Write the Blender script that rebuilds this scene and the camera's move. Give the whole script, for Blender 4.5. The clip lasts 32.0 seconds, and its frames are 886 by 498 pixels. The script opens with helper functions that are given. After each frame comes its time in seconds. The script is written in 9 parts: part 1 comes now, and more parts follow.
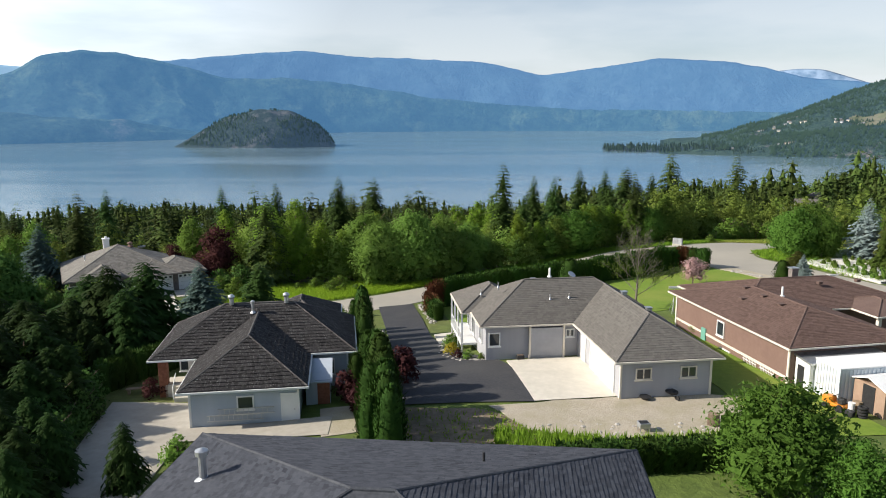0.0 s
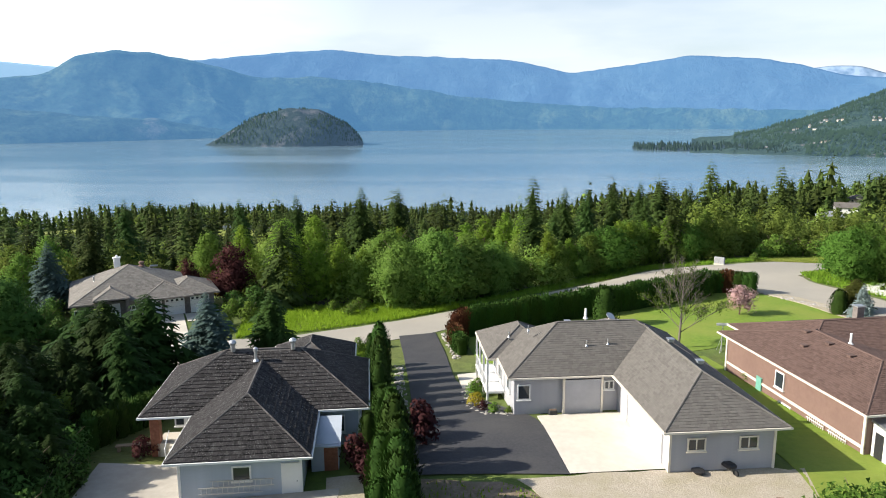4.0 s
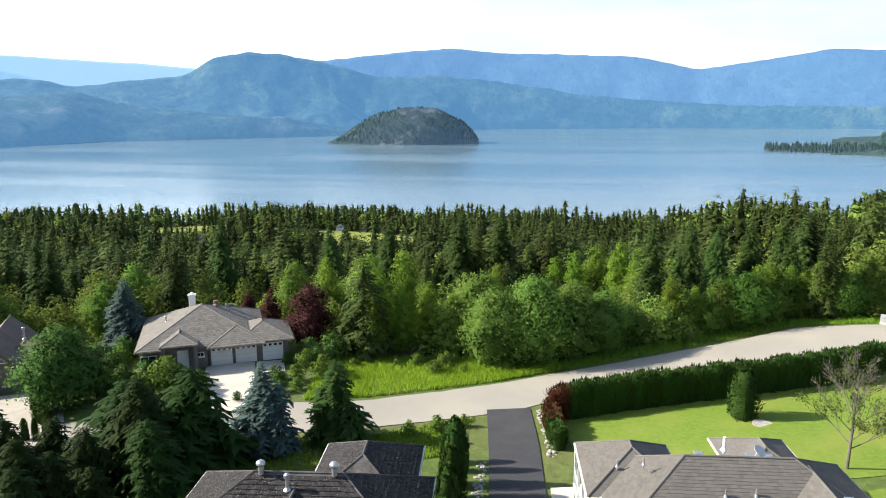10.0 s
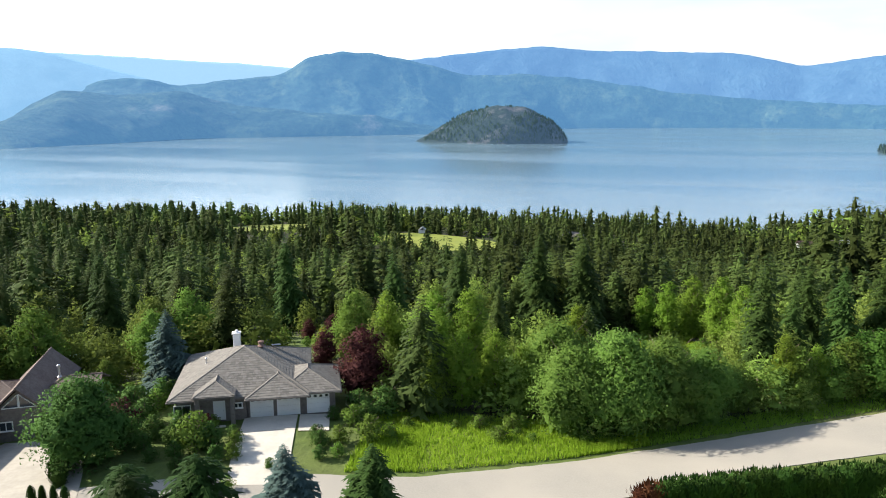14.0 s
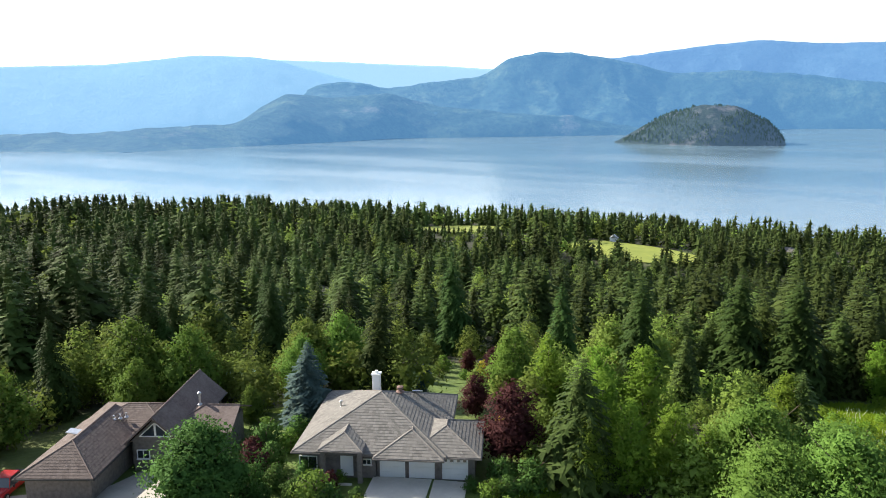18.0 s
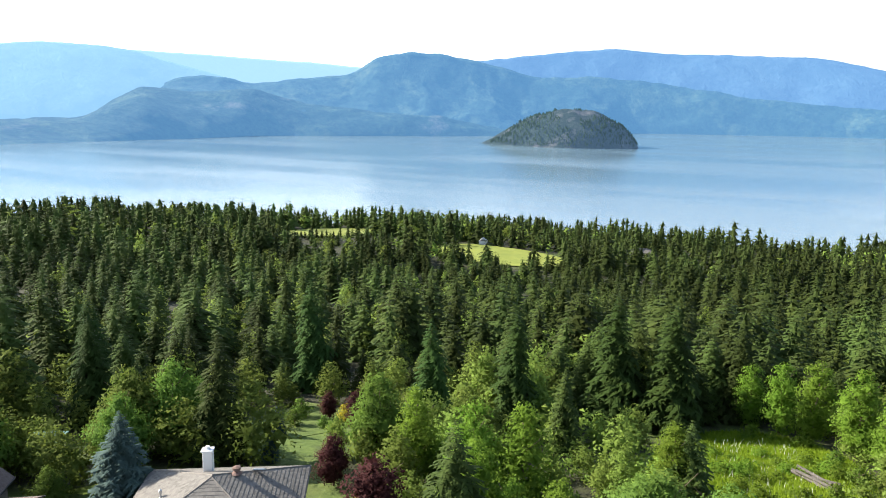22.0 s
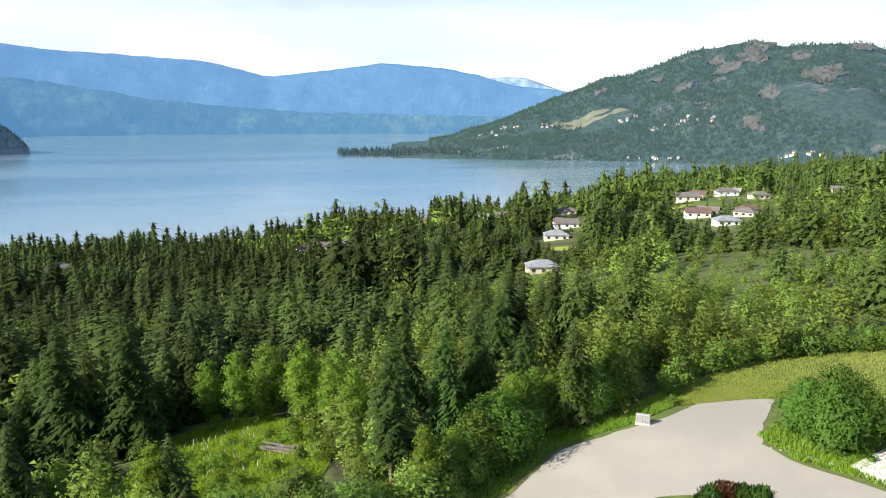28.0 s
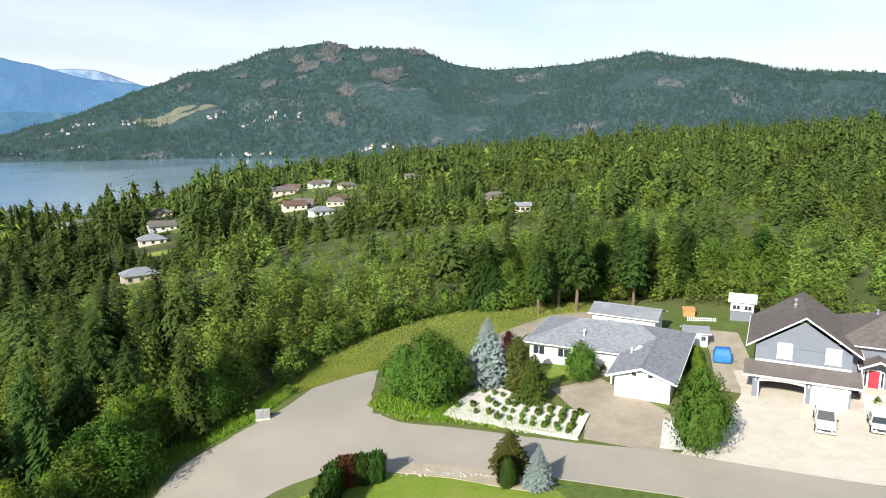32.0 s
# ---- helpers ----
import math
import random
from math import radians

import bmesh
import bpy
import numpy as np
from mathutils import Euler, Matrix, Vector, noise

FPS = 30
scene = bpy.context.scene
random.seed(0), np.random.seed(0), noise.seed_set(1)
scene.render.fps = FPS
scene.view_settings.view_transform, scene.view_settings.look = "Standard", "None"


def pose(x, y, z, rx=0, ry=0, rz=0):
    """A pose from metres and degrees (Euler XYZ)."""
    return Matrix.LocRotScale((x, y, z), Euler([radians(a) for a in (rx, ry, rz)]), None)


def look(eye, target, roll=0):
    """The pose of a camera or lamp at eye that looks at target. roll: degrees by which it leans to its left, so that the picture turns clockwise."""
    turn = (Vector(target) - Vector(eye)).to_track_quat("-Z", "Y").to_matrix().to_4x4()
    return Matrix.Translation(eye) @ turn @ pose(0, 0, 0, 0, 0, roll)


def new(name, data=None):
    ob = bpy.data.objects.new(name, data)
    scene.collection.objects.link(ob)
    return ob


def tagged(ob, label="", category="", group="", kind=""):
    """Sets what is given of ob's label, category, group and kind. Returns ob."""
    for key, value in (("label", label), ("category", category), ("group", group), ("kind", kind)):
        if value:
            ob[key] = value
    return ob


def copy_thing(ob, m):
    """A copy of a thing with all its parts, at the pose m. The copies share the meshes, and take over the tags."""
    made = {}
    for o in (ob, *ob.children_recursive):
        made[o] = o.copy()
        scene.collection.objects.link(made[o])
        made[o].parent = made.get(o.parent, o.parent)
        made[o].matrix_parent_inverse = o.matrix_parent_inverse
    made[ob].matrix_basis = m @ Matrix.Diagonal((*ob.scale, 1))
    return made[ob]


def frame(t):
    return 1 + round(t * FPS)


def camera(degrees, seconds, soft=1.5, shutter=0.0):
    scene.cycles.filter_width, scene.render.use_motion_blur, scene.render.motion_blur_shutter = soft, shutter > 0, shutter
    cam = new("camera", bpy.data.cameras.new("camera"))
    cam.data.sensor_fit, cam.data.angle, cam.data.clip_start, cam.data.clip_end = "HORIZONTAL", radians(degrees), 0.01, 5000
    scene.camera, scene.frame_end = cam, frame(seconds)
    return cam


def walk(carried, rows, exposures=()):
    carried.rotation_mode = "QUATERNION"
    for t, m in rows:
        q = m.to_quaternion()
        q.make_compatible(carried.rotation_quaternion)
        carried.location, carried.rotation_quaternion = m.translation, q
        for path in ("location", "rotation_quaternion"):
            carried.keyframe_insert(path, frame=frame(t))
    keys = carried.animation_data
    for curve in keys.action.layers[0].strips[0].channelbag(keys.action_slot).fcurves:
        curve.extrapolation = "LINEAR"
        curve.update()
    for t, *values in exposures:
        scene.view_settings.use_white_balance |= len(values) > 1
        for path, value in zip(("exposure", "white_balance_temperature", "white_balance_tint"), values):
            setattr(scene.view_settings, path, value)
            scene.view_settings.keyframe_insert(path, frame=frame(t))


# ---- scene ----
cam = camera(64.38, 32.0, 1.0)
PATH = [
    (0, (0.005, -0.016, 20.004), (-0.787, 19.639, 16.391), -0.21),
    (0.5, (-0.034, 0.76, 20.309), (-0.837, 20.409, 16.671), -0.25),
    (1, (-0.097, 1.653, 20.581), (-0.924, 21.295, 16.905), -0.24),
    (1.5, (-0.125, 2.474, 20.837), (-0.954, 22.114, 17.149), -0.25),
    (2, (-0.115, 3.205, 21.087), (-0.951, 22.844, 17.403), -0.24),
    (2.5, (-0.093, 3.925, 21.331), (-0.985, 23.562, 17.645), -0.25),
    (3, (-0.073, 4.686, 21.553), (-1.131, 24.317, 17.876), -0.20),
    (3.5, (-0.045, 5.477, 21.776), (-1.347, 25.094, 18.108), -0.24),
    (5.5, (0.193, 8.876, 22.866), (-2.197, 28.393, 19.208), -0.34),
    (6, (0.276, 9.816, 23.21), (-2.387, 29.296, 19.543), -0.34),
    (6.5, (0.312, 10.836, 23.514), (-2.61, 30.277, 19.836), -0.37),
    (7, (0.323, 11.941, 23.779), (-2.853, 31.342, 20.101), -0.35),
    (7.5, (0.345, 13.113, 24.056), (-3.096, 32.469, 20.379), -0.38),
    (8, (0.354, 14.306, 24.378), (-3.345, 33.614, 20.698), -0.35),
    (8.5, (0.332, 15.54, 24.703), (-3.622, 34.796, 21.018), -0.36),
    (9, (0.305, 16.815, 25.021), (-3.909, 36.015, 21.33), -0.32),
    (9.5, (0.269, 18.128, 25.338), (-4.199, 37.269, 21.641), -0.32),
    (10, (0.218, 19.458, 25.647), (-4.508, 38.536, 21.945), -0.30),
    (10.5, (0.171, 20.754, 25.97), (-4.802, 39.768, 22.263), -0.31),
    (11, (0.142, 22.02, 26.355), (-5.086, 40.966, 22.649), -0.30),
    (11.5, (0.071, 23.382, 26.791), (-5.404, 42.256, 23.074), -0.21),
    (12, (-0.074, 24.886, 27.163), (-5.802, 43.681, 23.433), -0.19),
    (12.5, (-0.278, 26.422, 27.464), (-6.261, 45.137, 23.731), -0.18),
    (13, (-0.51, 27.952, 27.757), (-6.76, 46.579, 24.019), -0.14),
    (13.5, (-0.752, 29.514, 28.075), (-7.324, 48.028, 24.331), -0.17),
    (15.5, (-2.329, 36.302, 29.016), (-11.187, 53.836, 25.262), -0.00),
    (16, (-2.491, 37.772, 29.207), (-11.961, 54.985, 25.456), -0.14),
    (16.5, (-2.667, 39.223, 29.41), (-12.732, 56.096, 25.671), -0.26),
    (17, (-2.88, 40.663, 29.636), (-13.532, 57.175, 25.907), -0.40),
    (17.5, (-3.182, 42.087, 29.902), (-14.407, 58.217, 26.184), -0.37),
    (18, (-3.656, 43.499, 30.224), (-15.418, 59.241, 26.5), -0.36),
    (18.5, (-4.301, 44.921, 30.631), (-16.558, 60.273, 26.879), -0.10),
    (19, (-4.994, 46.317, 31.071), (-17.662, 61.322, 27.283), 0.13),
    (19.5, (-5.699, 47.7, 31.453), (-18.518, 62.571, 27.64), 0.33),
    (20, (-6.454, 49.104, 31.717), (-18.986, 64.214, 27.894), 0.53),
    (20.5, (-7.216, 50.489, 31.842), (-18.98, 66.205, 28.019), 0.75),
    (21, (-7.905, 51.813, 31.886), (-18.675, 68.234, 28.098), 0.75),
    (21.5, (-8.503, 53.003, 32.002), (-18.226, 70.069, 28.231), 0.94),
    (22, (-8.893, 54.013, 32.129), (-17.546, 71.653, 28.391), 0.98),
    (22.5, (-9.006, 54.802, 32.179), (-16.559, 72.949, 28.489), 0.61),
    (23, (-8.932, 55.399, 32.169), (-15.329, 73.99, 28.506), 0.58),
    (23.5, (-8.721, 55.904, 32.057), (-13.872, 74.883, 28.416), 0.52),
    (24, (-8.474, 56.314, 31.847), (-12.319, 75.606, 28.234), 0.57),
    (24.5, (-8.296, 56.582, 31.63), (-10.832, 76.095, 28.05), 0.63),
    (25, (-8.242, 56.675, 31.493), (-9.464, 76.316, 27.927), 0.59),
    (25.5, (-8.318, 56.611, 31.464), (-8.227, 76.293, 27.914), 0.67),
    (27.5, (-10.883, 54.899, 32.488), (-5.661, 73.871, 28.907), 0.24),
    (28, (-10.934, 54.825, 32.565), (-4.429, 73.392, 28.966), 0.06),
    (28.5, (-10.945, 54.804, 32.602), (-3.176, 72.877, 28.991), 0.01),
    (29, (-10.919, 54.813, 32.595), (-1.918, 72.3, 28.966), -0.03),
    (29.5, (-10.878, 54.835, 32.559), (-0.676, 71.649, 28.924), -0.06),
    (30, (-10.851, 54.889, 32.531), (0.506, 70.942, 28.881), -0.09),
    (30.5, (-10.798, 54.965, 32.497), (1.658, 70.178, 28.837), 0.00),
    (31, (-10.706, 55.024, 32.478), (2.774, 69.336, 28.811), -0.04),
    (31.5, (-10.603, 55.079, 32.485), (3.835, 68.418, 28.795), -0.07),
    (32, (-10.519, 55.146, 32.506), (4.818, 67.437, 28.803), -0.10),
]
walk(cam, [(t, look(eye, target, roll)) for t, eye, target, roll in PATH],
     [(0, 0.38), (1, 0.56), (3, 0.66), (6, 0.86), (13, 0.96), (18, 1.04), (21, 1.16), (25, 1.12), (28, 0.9), (32, 0.64)])

# ---- light ----
SUN_AZ, SUN_EL = radians(-98), radians(31)      # clockwise from +y
world = bpy.data.worlds.new("sky")
scene.world = world
world.use_nodes = True
wn = world.node_tree
sky = wn.nodes.new("ShaderNodeTexSky")
sky.sky_type, sky.sun_disc = "NISHITA", False
sky.sun_elevation, sky.sun_rotation = SUN_EL, SUN_AZ
sky.air_density, sky.dust_density, sky.ozone_density, sky.altitude = 1.0, 1.8, 2.0, 500
# thin white cloud, thickest towards the horizon
wtc = wn.nodes.new("ShaderNodeTexCoord")
wxyz = wn.nodes.new("ShaderNodeSeparateXYZ")
wn.links.new(wtc.outputs["Generated"], wxyz.inputs["Vector"])
wmr = wn.nodes.new("ShaderNodeMapRange")
for sock, v in (("From Min", 0.0), ("From Max", 0.36), ("To Min", 0.95), ("To Max", 0.05)):
    wmr.inputs[sock].default_value = v
wn.links.new(wxyz.outputs["Z"], wmr.inputs["Value"])
wmp = wn.nodes.new("ShaderNodeMapping")
wmp.inputs["Scale"].default_value = (1.5, 1.5, 7)
wn.links.new(wtc.outputs["Generated"], wmp.inputs["Vector"])
wno = wn.nodes.new("ShaderNodeTexNoise")
wno.inputs["Scale"].default_value, wno.inputs["Detail"].default_value = 2.2, 5
wn.links.new(wmp.outputs["Vector"], wno.inputs["Vector"])
wnr = wn.nodes.new("ShaderNodeMapRange")
for sock, v in (("From Min", 0.35), ("From Max", 0.6), ("To Min", 0.55), ("To Max", 1.0)):
    wnr.inputs[sock].default_value = v
wn.links.new(wno.outputs["Fac"], wnr.inputs["Value"])
wmu = wn.nodes.new("ShaderNodeMath")
wmu.operation = "MULTIPLY"
wn.links.new(wmr.outputs["Result"], wmu.inputs[0])
wn.links.new(wnr.outputs["Result"], wmu.inputs[1])
wmix = wn.nodes.new("ShaderNodeMix")
wmix.data_type = "RGBA"
# the haze is brighter towards the sun
wdot = wn.nodes.new("ShaderNodeVectorMath")
wdot.operation = "DOT_PRODUCT"
wdot.inputs[1].default_value = (math.sin(SUN_AZ) * math.cos(SUN_EL), math.cos(SUN_AZ) * math.cos(SUN_EL), math.sin(SUN_EL))
wn.links.new(wtc.outputs["Generated"], wdot.inputs[0])
wgl = wn.nodes.new("ShaderNodeMapRange")
for sock, v in (("From Min", 0.1), ("From Max", 1.0), ("To Min", 0.95), ("To Max", 3.2)):
    wgl.inputs[sock].default_value = v
wn.links.new(wdot.outputs["Value"], wgl.inputs["Value"])
wsc = wn.nodes.new("ShaderNodeVectorMath")
wsc.operation = "SCALE"
wsc.inputs[0].default_value = (7.0, 7.4, 7.7)
wn.links.new(wgl.outputs["Result"], wsc.inputs["Scale"])
wn.links.new(wsc.outputs["Vector"], wmix.inputs[7])
wn.links.new(wmu.outputs[0], wmix.inputs["Factor"])
wn.links.new(sky.outputs["Color"], wmix.inputs[6])
wn.links.new(wmix.outputs[2], wn.nodes["Background"].inputs["Color"])
wn.nodes["Background"].inputs["Strength"].default_value = 0.1
sun_data = bpy.data.lights.new("sun", "SUN")
sun_data.energy, sun_data.angle, sun_data.color = 5.0, radians(0.55), (1.0, 0.93, 0.82)
sun = new("sun", sun_data)
sun.matrix_world = look((math.sin(SUN_AZ) * 300, math.cos(SUN_AZ) * 300, 300 * math.tan(SUN_EL)), (0, 0, 0))


# ---- tools ----
def mesh_np(name, verts, faces, mat_ids=None):
    """A mesh from arrays: faces all triangles or all quads."""
    me = bpy.data.meshes.new(name)
    verts, faces = np.asarray(verts, np.float32), np.asarray(faces, np.int32)
    n, k = faces.shape
    me.vertices.add(len(verts))
    me.vertices.foreach_set("co", verts.ravel())
    me.loops.add(n * k)
    me.loops.foreach_set("vertex_index", faces.ravel())
    me.polygons.add(n)
    me.polygons.foreach_set("loop_start", np.arange(0, n * k, k, dtype=np.int32))
    me.polygons.foreach_set("loop_total", np.full(n, k, np.int32))
    if mat_ids is not None:
        me.polygons.foreach_set("material_index", np.asarray(mat_ids, np.int32))
    me.update(calc_edges=True)
    return me


def mesh_obj(name, verts, faces, material, parent=None, smooth=False, label=""):
    me = mesh_np(name, verts, faces)
    me.materials.append(material)
    me.polygons.foreach_set("use_smooth", np.full(len(me.polygons), smooth))
    ob = new(name, me)
    if parent:
        ob.parent = parent
    return tagged(ob, label)


def part(name, bm, material, parent=None, label="", smooth=False):
    """One bmesh as one mesh object under a thing or a part."""
    me = bpy.data.meshes.new(name)
    bm.to_mesh(me)
    bm.free()
    me.materials.append(material)
    if smooth:
        me.polygons.foreach_set("use_smooth", np.ones(len(me.polygons), bool))
    ob = new(name, me)
    if parent:
        ob.parent = parent
    return tagged(ob, label)


def thing(name, m, label, category, group="", kind=""):
    ob = new(name)
    ob.empty_display_size = 0.2
    ob.matrix_basis = m
    return tagged(ob, label, category, group, kind)


def box_bm(x0, x1, y0, y1, z0, z1, bevel=0.0, bm=None):
    bm = bm or bmesh.new()
    vs = bmesh.ops.create_cube(bm, size=1, matrix=Matrix.Translation(((x0 + x1) / 2, (y0 + y1) / 2, (z0 + z1) / 2)) @ Matrix.Diagonal((x1 - x0, y1 - y0, z1 - z0, 1)))["verts"]
    if bevel:
        es = list({e for v in vs for e in v.link_edges})
        bmesh.ops.bevel(bm, geom=es, offset=bevel, segments=1, affect="EDGES")
    return bm


def cyl_bm(r0, r1, z0, z1, n=12, x=0, y=0, bm=None):
    bm = bm or bmesh.new()
    bmesh.ops.create_cone(bm, cap_ends=True, segments=n, radius1=r0, radius2=r1, depth=z1 - z0, matrix=Matrix.Translation((x, y, (z0 + z1) / 2)))
    return bm


def tube_bm(a, b, r0, r1=None, n=6, bm=None):
    """A round bar from a to b."""
    bm = bm or bmesh.new()
    a, b = Vector(a), Vector(b)
    m = Matrix.Translation((a + b) / 2) @ (b - a).to_track_quat("Z", "Y").to_matrix().to_4x4()
    bmesh.ops.create_cone(bm, cap_ends=True, segments=n, radius1=r0, radius2=r0 if r1 is None else r1, depth=(b - a).length, matrix=m)
    return bm


# ---- materials ----
def material(name, rough=0.8, metal=0.0, spec=0.5):
    m = bpy.data.materials.new(name)
    m.use_nodes = True
    b = m.node_tree.nodes["Principled BSDF"]
    b.inputs["Roughness"].default_value, b.inputs["Metallic"].default_value = rough, metal
    b.inputs["Specular IOR Level"].default_value = spec
    return m, m.node_tree, b


def node(nt, kind, **inputs):
    n = nt.nodes.new(kind)
    for k, v in inputs.items():
        n.inputs[k.replace("_", " ")].default_value = v
    return n


def noise_fac(nt, scale, detail=4.0, rough=0.6, lo=0.3, hi=0.7, coords="Object", stretch=None):
    tc = nt.nodes.new("ShaderNodeTexCoord")
    src = tc.outputs[coords]
    if stretch:
        mp = nt.nodes.new("ShaderNodeMapping")
        mp.inputs["Scale"].default_value = stretch
        nt.links.new(src, mp.inputs["Vector"])
        src = mp.outputs["Vector"]
    n = node(nt, "ShaderNodeTexNoise", Scale=scale, Detail=detail, Roughness=rough)
    nt.links.new(src, n.inputs["Vector"])
    r = nt.nodes.new("ShaderNodeMapRange")
    r.inputs["From Min"].default_value, r.inputs["From Max"].default_value = lo, hi
    nt.links.new(n.outputs["Fac"], r.inputs["Value"])
    return r.outputs["Result"]


def mixc(nt, fac, a, b):
    n = nt.nodes.new("ShaderNodeMix")
    n.data_type = "RGBA"
    for sock, v in ((n.inputs["Factor"], fac), (n.inputs[6], a), (n.inputs[7], b)):
        if isinstance(v, (tuple, float, int)):
            sock.default_value = (*v, 1) if isinstance(v, tuple) and len(v) == 3 else v
        else:
            nt.links.new(v, sock)
    return n.outputs[2]


def bump(nt, b, height, strength=0.4, dist=0.05):
    n = nt.nodes.new("ShaderNodeBump")
    n.inputs["Strength"].default_value, n.inputs["Distance"].default_value = strength, dist
    nt.links.new(height, n.inputs["Height"])
    nt.links.new(n.outputs["Normal"], b.inputs["Normal"])


def surface(name, c1, c2, scale, c3=None, scale3=0.3, amount=0.5, rough=0.85, metal=0.0, bumps=0.3, bdist=0.03, coords="Object", stretch=None, spec=0.4):
    """Two tones of grain and a third of broad stains."""
    m, nt, b = material(name, rough, metal, spec)
    f = noise_fac(nt, scale, coords=coords, stretch=stretch)
    col = mixc(nt, f, c1, c2)
    if c3:
        g = noise_fac(nt, scale3, 3, 0.55, 0.42, 0.68, coords=coords)
        s = nt.nodes.new("ShaderNodeMath")
        s.operation = "MULTIPLY"
        s.inputs[1].default_value = amount
        nt.links.new(g, s.inputs[0])
        col = mixc(nt, s.outputs[0], col, c3)
    nt.links.new(col, b.inputs["Base Color"])
    if bumps:
        bump(nt, b, f, bumps, bdist)
    return m


def foliage(name, c1, c2, c3, scale=0.6, through_amount=0.35, rough=0.75, stands=None):
    """Leaves: tone by clump and by plant, with light passing through."""
    m, nt, b = material(name, rough, 0, 0.06)
    f = noise_fac(nt, scale, 3, 0.6, 0.3, 0.7)
    col = mixc(nt, f, c1, c2)
    geo = nt.nodes.new("ShaderNodeNewGeometry")
    col = mixc(nt, geo.outputs["Random Per Island"], col, c3)
    oi = nt.nodes.new("ShaderNodeObjectInfo")
    hsv = node(nt, "ShaderNodeHueSaturation")
    for sock, lo, hi in (("Hue", 0.485, 0.512), ("Value", 0.8, 1.22)):
        r = nt.nodes.new("ShaderNodeMapRange")
        r.inputs["To Min"].default_value, r.inputs["To Max"].default_value = lo, hi
        nt.links.new(oi.outputs["Random"], r.inputs["Value"])
        nt.links.new(r.outputs["Result"], hsv.inputs[sock])
    if stands:
        # each tree of a joined wood has its own tone, shifted by bearing
        at = nt.nodes.new("ShaderNodeAttribute")
        at.attribute_name = "tree_tone"
        for sock, lo, hi in (("Hue", 0.488, 0.514), ("Value", *stands)):
            r = nt.nodes.new("ShaderNodeMapRange")
            r.inputs["To Min"].default_value, r.inputs["To Max"].default_value = lo, hi
            nt.links.new(at.outputs["Fac"], r.inputs["Value"])
            nt.links.new(r.outputs["Result"], hsv.inputs[sock])
    nt.links.new(col, hsv.inputs["Color"])
    nt.links.new(hsv.outputs["Color"], b.inputs["Base Color"])
    tr = nt.nodes.new("ShaderNodeBsdfTranslucent")
    nt.links.new(hsv.outputs["Color"], tr.inputs["Color"])
    mx = nt.nodes.new("ShaderNodeMixShader")
    mx.inputs["Fac"].default_value = through_amount
    nt.links.new(b.outputs["BSDF"], mx.inputs[1])
    nt.links.new(tr.outputs["BSDF"], mx.inputs[2])
    nt.links.new(mx.outputs["Shader"], nt.nodes["Material Output"].inputs["Surface"])
    return m


M_GROUND = surface("meadow_ground", (0.06, 0.1, 0.016), (0.11, 0.16, 0.028), 0.9, (0.15, 0.14, 0.05), 0.05, 0.6, 0.95, bumps=0.6, bdist=0.15)
gnt = M_GROUND.node_tree
floor_at = gnt.nodes.new("ShaderNodeAttribute")
floor_at.attribute_name = "wooded"
g_link = gnt.nodes["Principled BSDF"].inputs["Base Color"].links[0].from_socket
gnt.links.new(mixc(gnt, floor_at.outputs["Fac"], g_link, mixc(gnt, noise_fac(gnt, 0.8, 5), (0.022, 0.022, 0.012), (0.05, 0.055, 0.02))), gnt.nodes["Principled BSDF"].inputs["Base Color"])
M_LAWN = surface("mown_lawn", (0.112, 0.188, 0.016), (0.172, 0.255, 0.024), 2.5, (0.215, 0.25, 0.04), 0.16, 0.75, 0.9, bumps=0.4, bdist=0.04)
M_ROAD = surface("worn_asphalt", (0.3, 0.28, 0.238), (0.34, 0.317, 0.27), 7.0, (0.39, 0.355, 0.295), 0.1, 0.75, 0.95, bumps=0.05, bdist=0.01)
M_TAR = surface("dark_asphalt", (0.035, 0.036, 0.04), (0.055, 0.055, 0.06), 5.0, (0.075, 0.073, 0.07), 0.3, 0.5, 0.8, bumps=0.2, bdist=0.01)
M_CONCRETE = surface("pale_concrete", (0.56, 0.52, 0.44), (0.65, 0.6, 0.51), 2.0, (0.48, 0.44, 0.37), 0.4, 0.5, 0.9, bumps=0.1, bdist=0.01)
# a duller, darker tone of the pale concrete
M_DULLCONC = surface("dull_concrete", (0.38, 0.345, 0.29), (0.45, 0.41, 0.345), 2.0, (0.3, 0.275, 0.23), 0.4, 0.6, 0.9, bumps=0.1, bdist=0.01)
M_MEADOW = surface("lush_meadow", (0.19, 0.31, 0.02), (0.27, 0.39, 0.035), 1.2, (0.3, 0.36, 0.06), 0.2, 0.5, 0.95, bumps=0.6, bdist=0.1)
M_GRAVEL = surface("tan_gravel", (0.33, 0.285, 0.22), (0.5, 0.44, 0.35), 11.0, (0.27, 0.25, 0.13), 0.45, 0.5, 0.95, bumps=0.6, bdist=0.03)
M_SHAKE = surface("weathered_shakes", (0.035, 0.031, 0.03), (0.11, 0.1, 0.095), 5.0, (0.17, 0.165, 0.155), 1.3, 0.55, 0.9, bumps=0.5, bdist=0.03, stretch=(1, 1, 3))
M_TANROOF = surface("tan_asphalt_shingles", (0.1, 0.092, 0.082), (0.16, 0.148, 0.133), 6.0, (0.2, 0.185, 0.165), 0.5, 0.4, 0.9, bumps=0.3, bdist=0.015, stretch=(1, 1, 3))
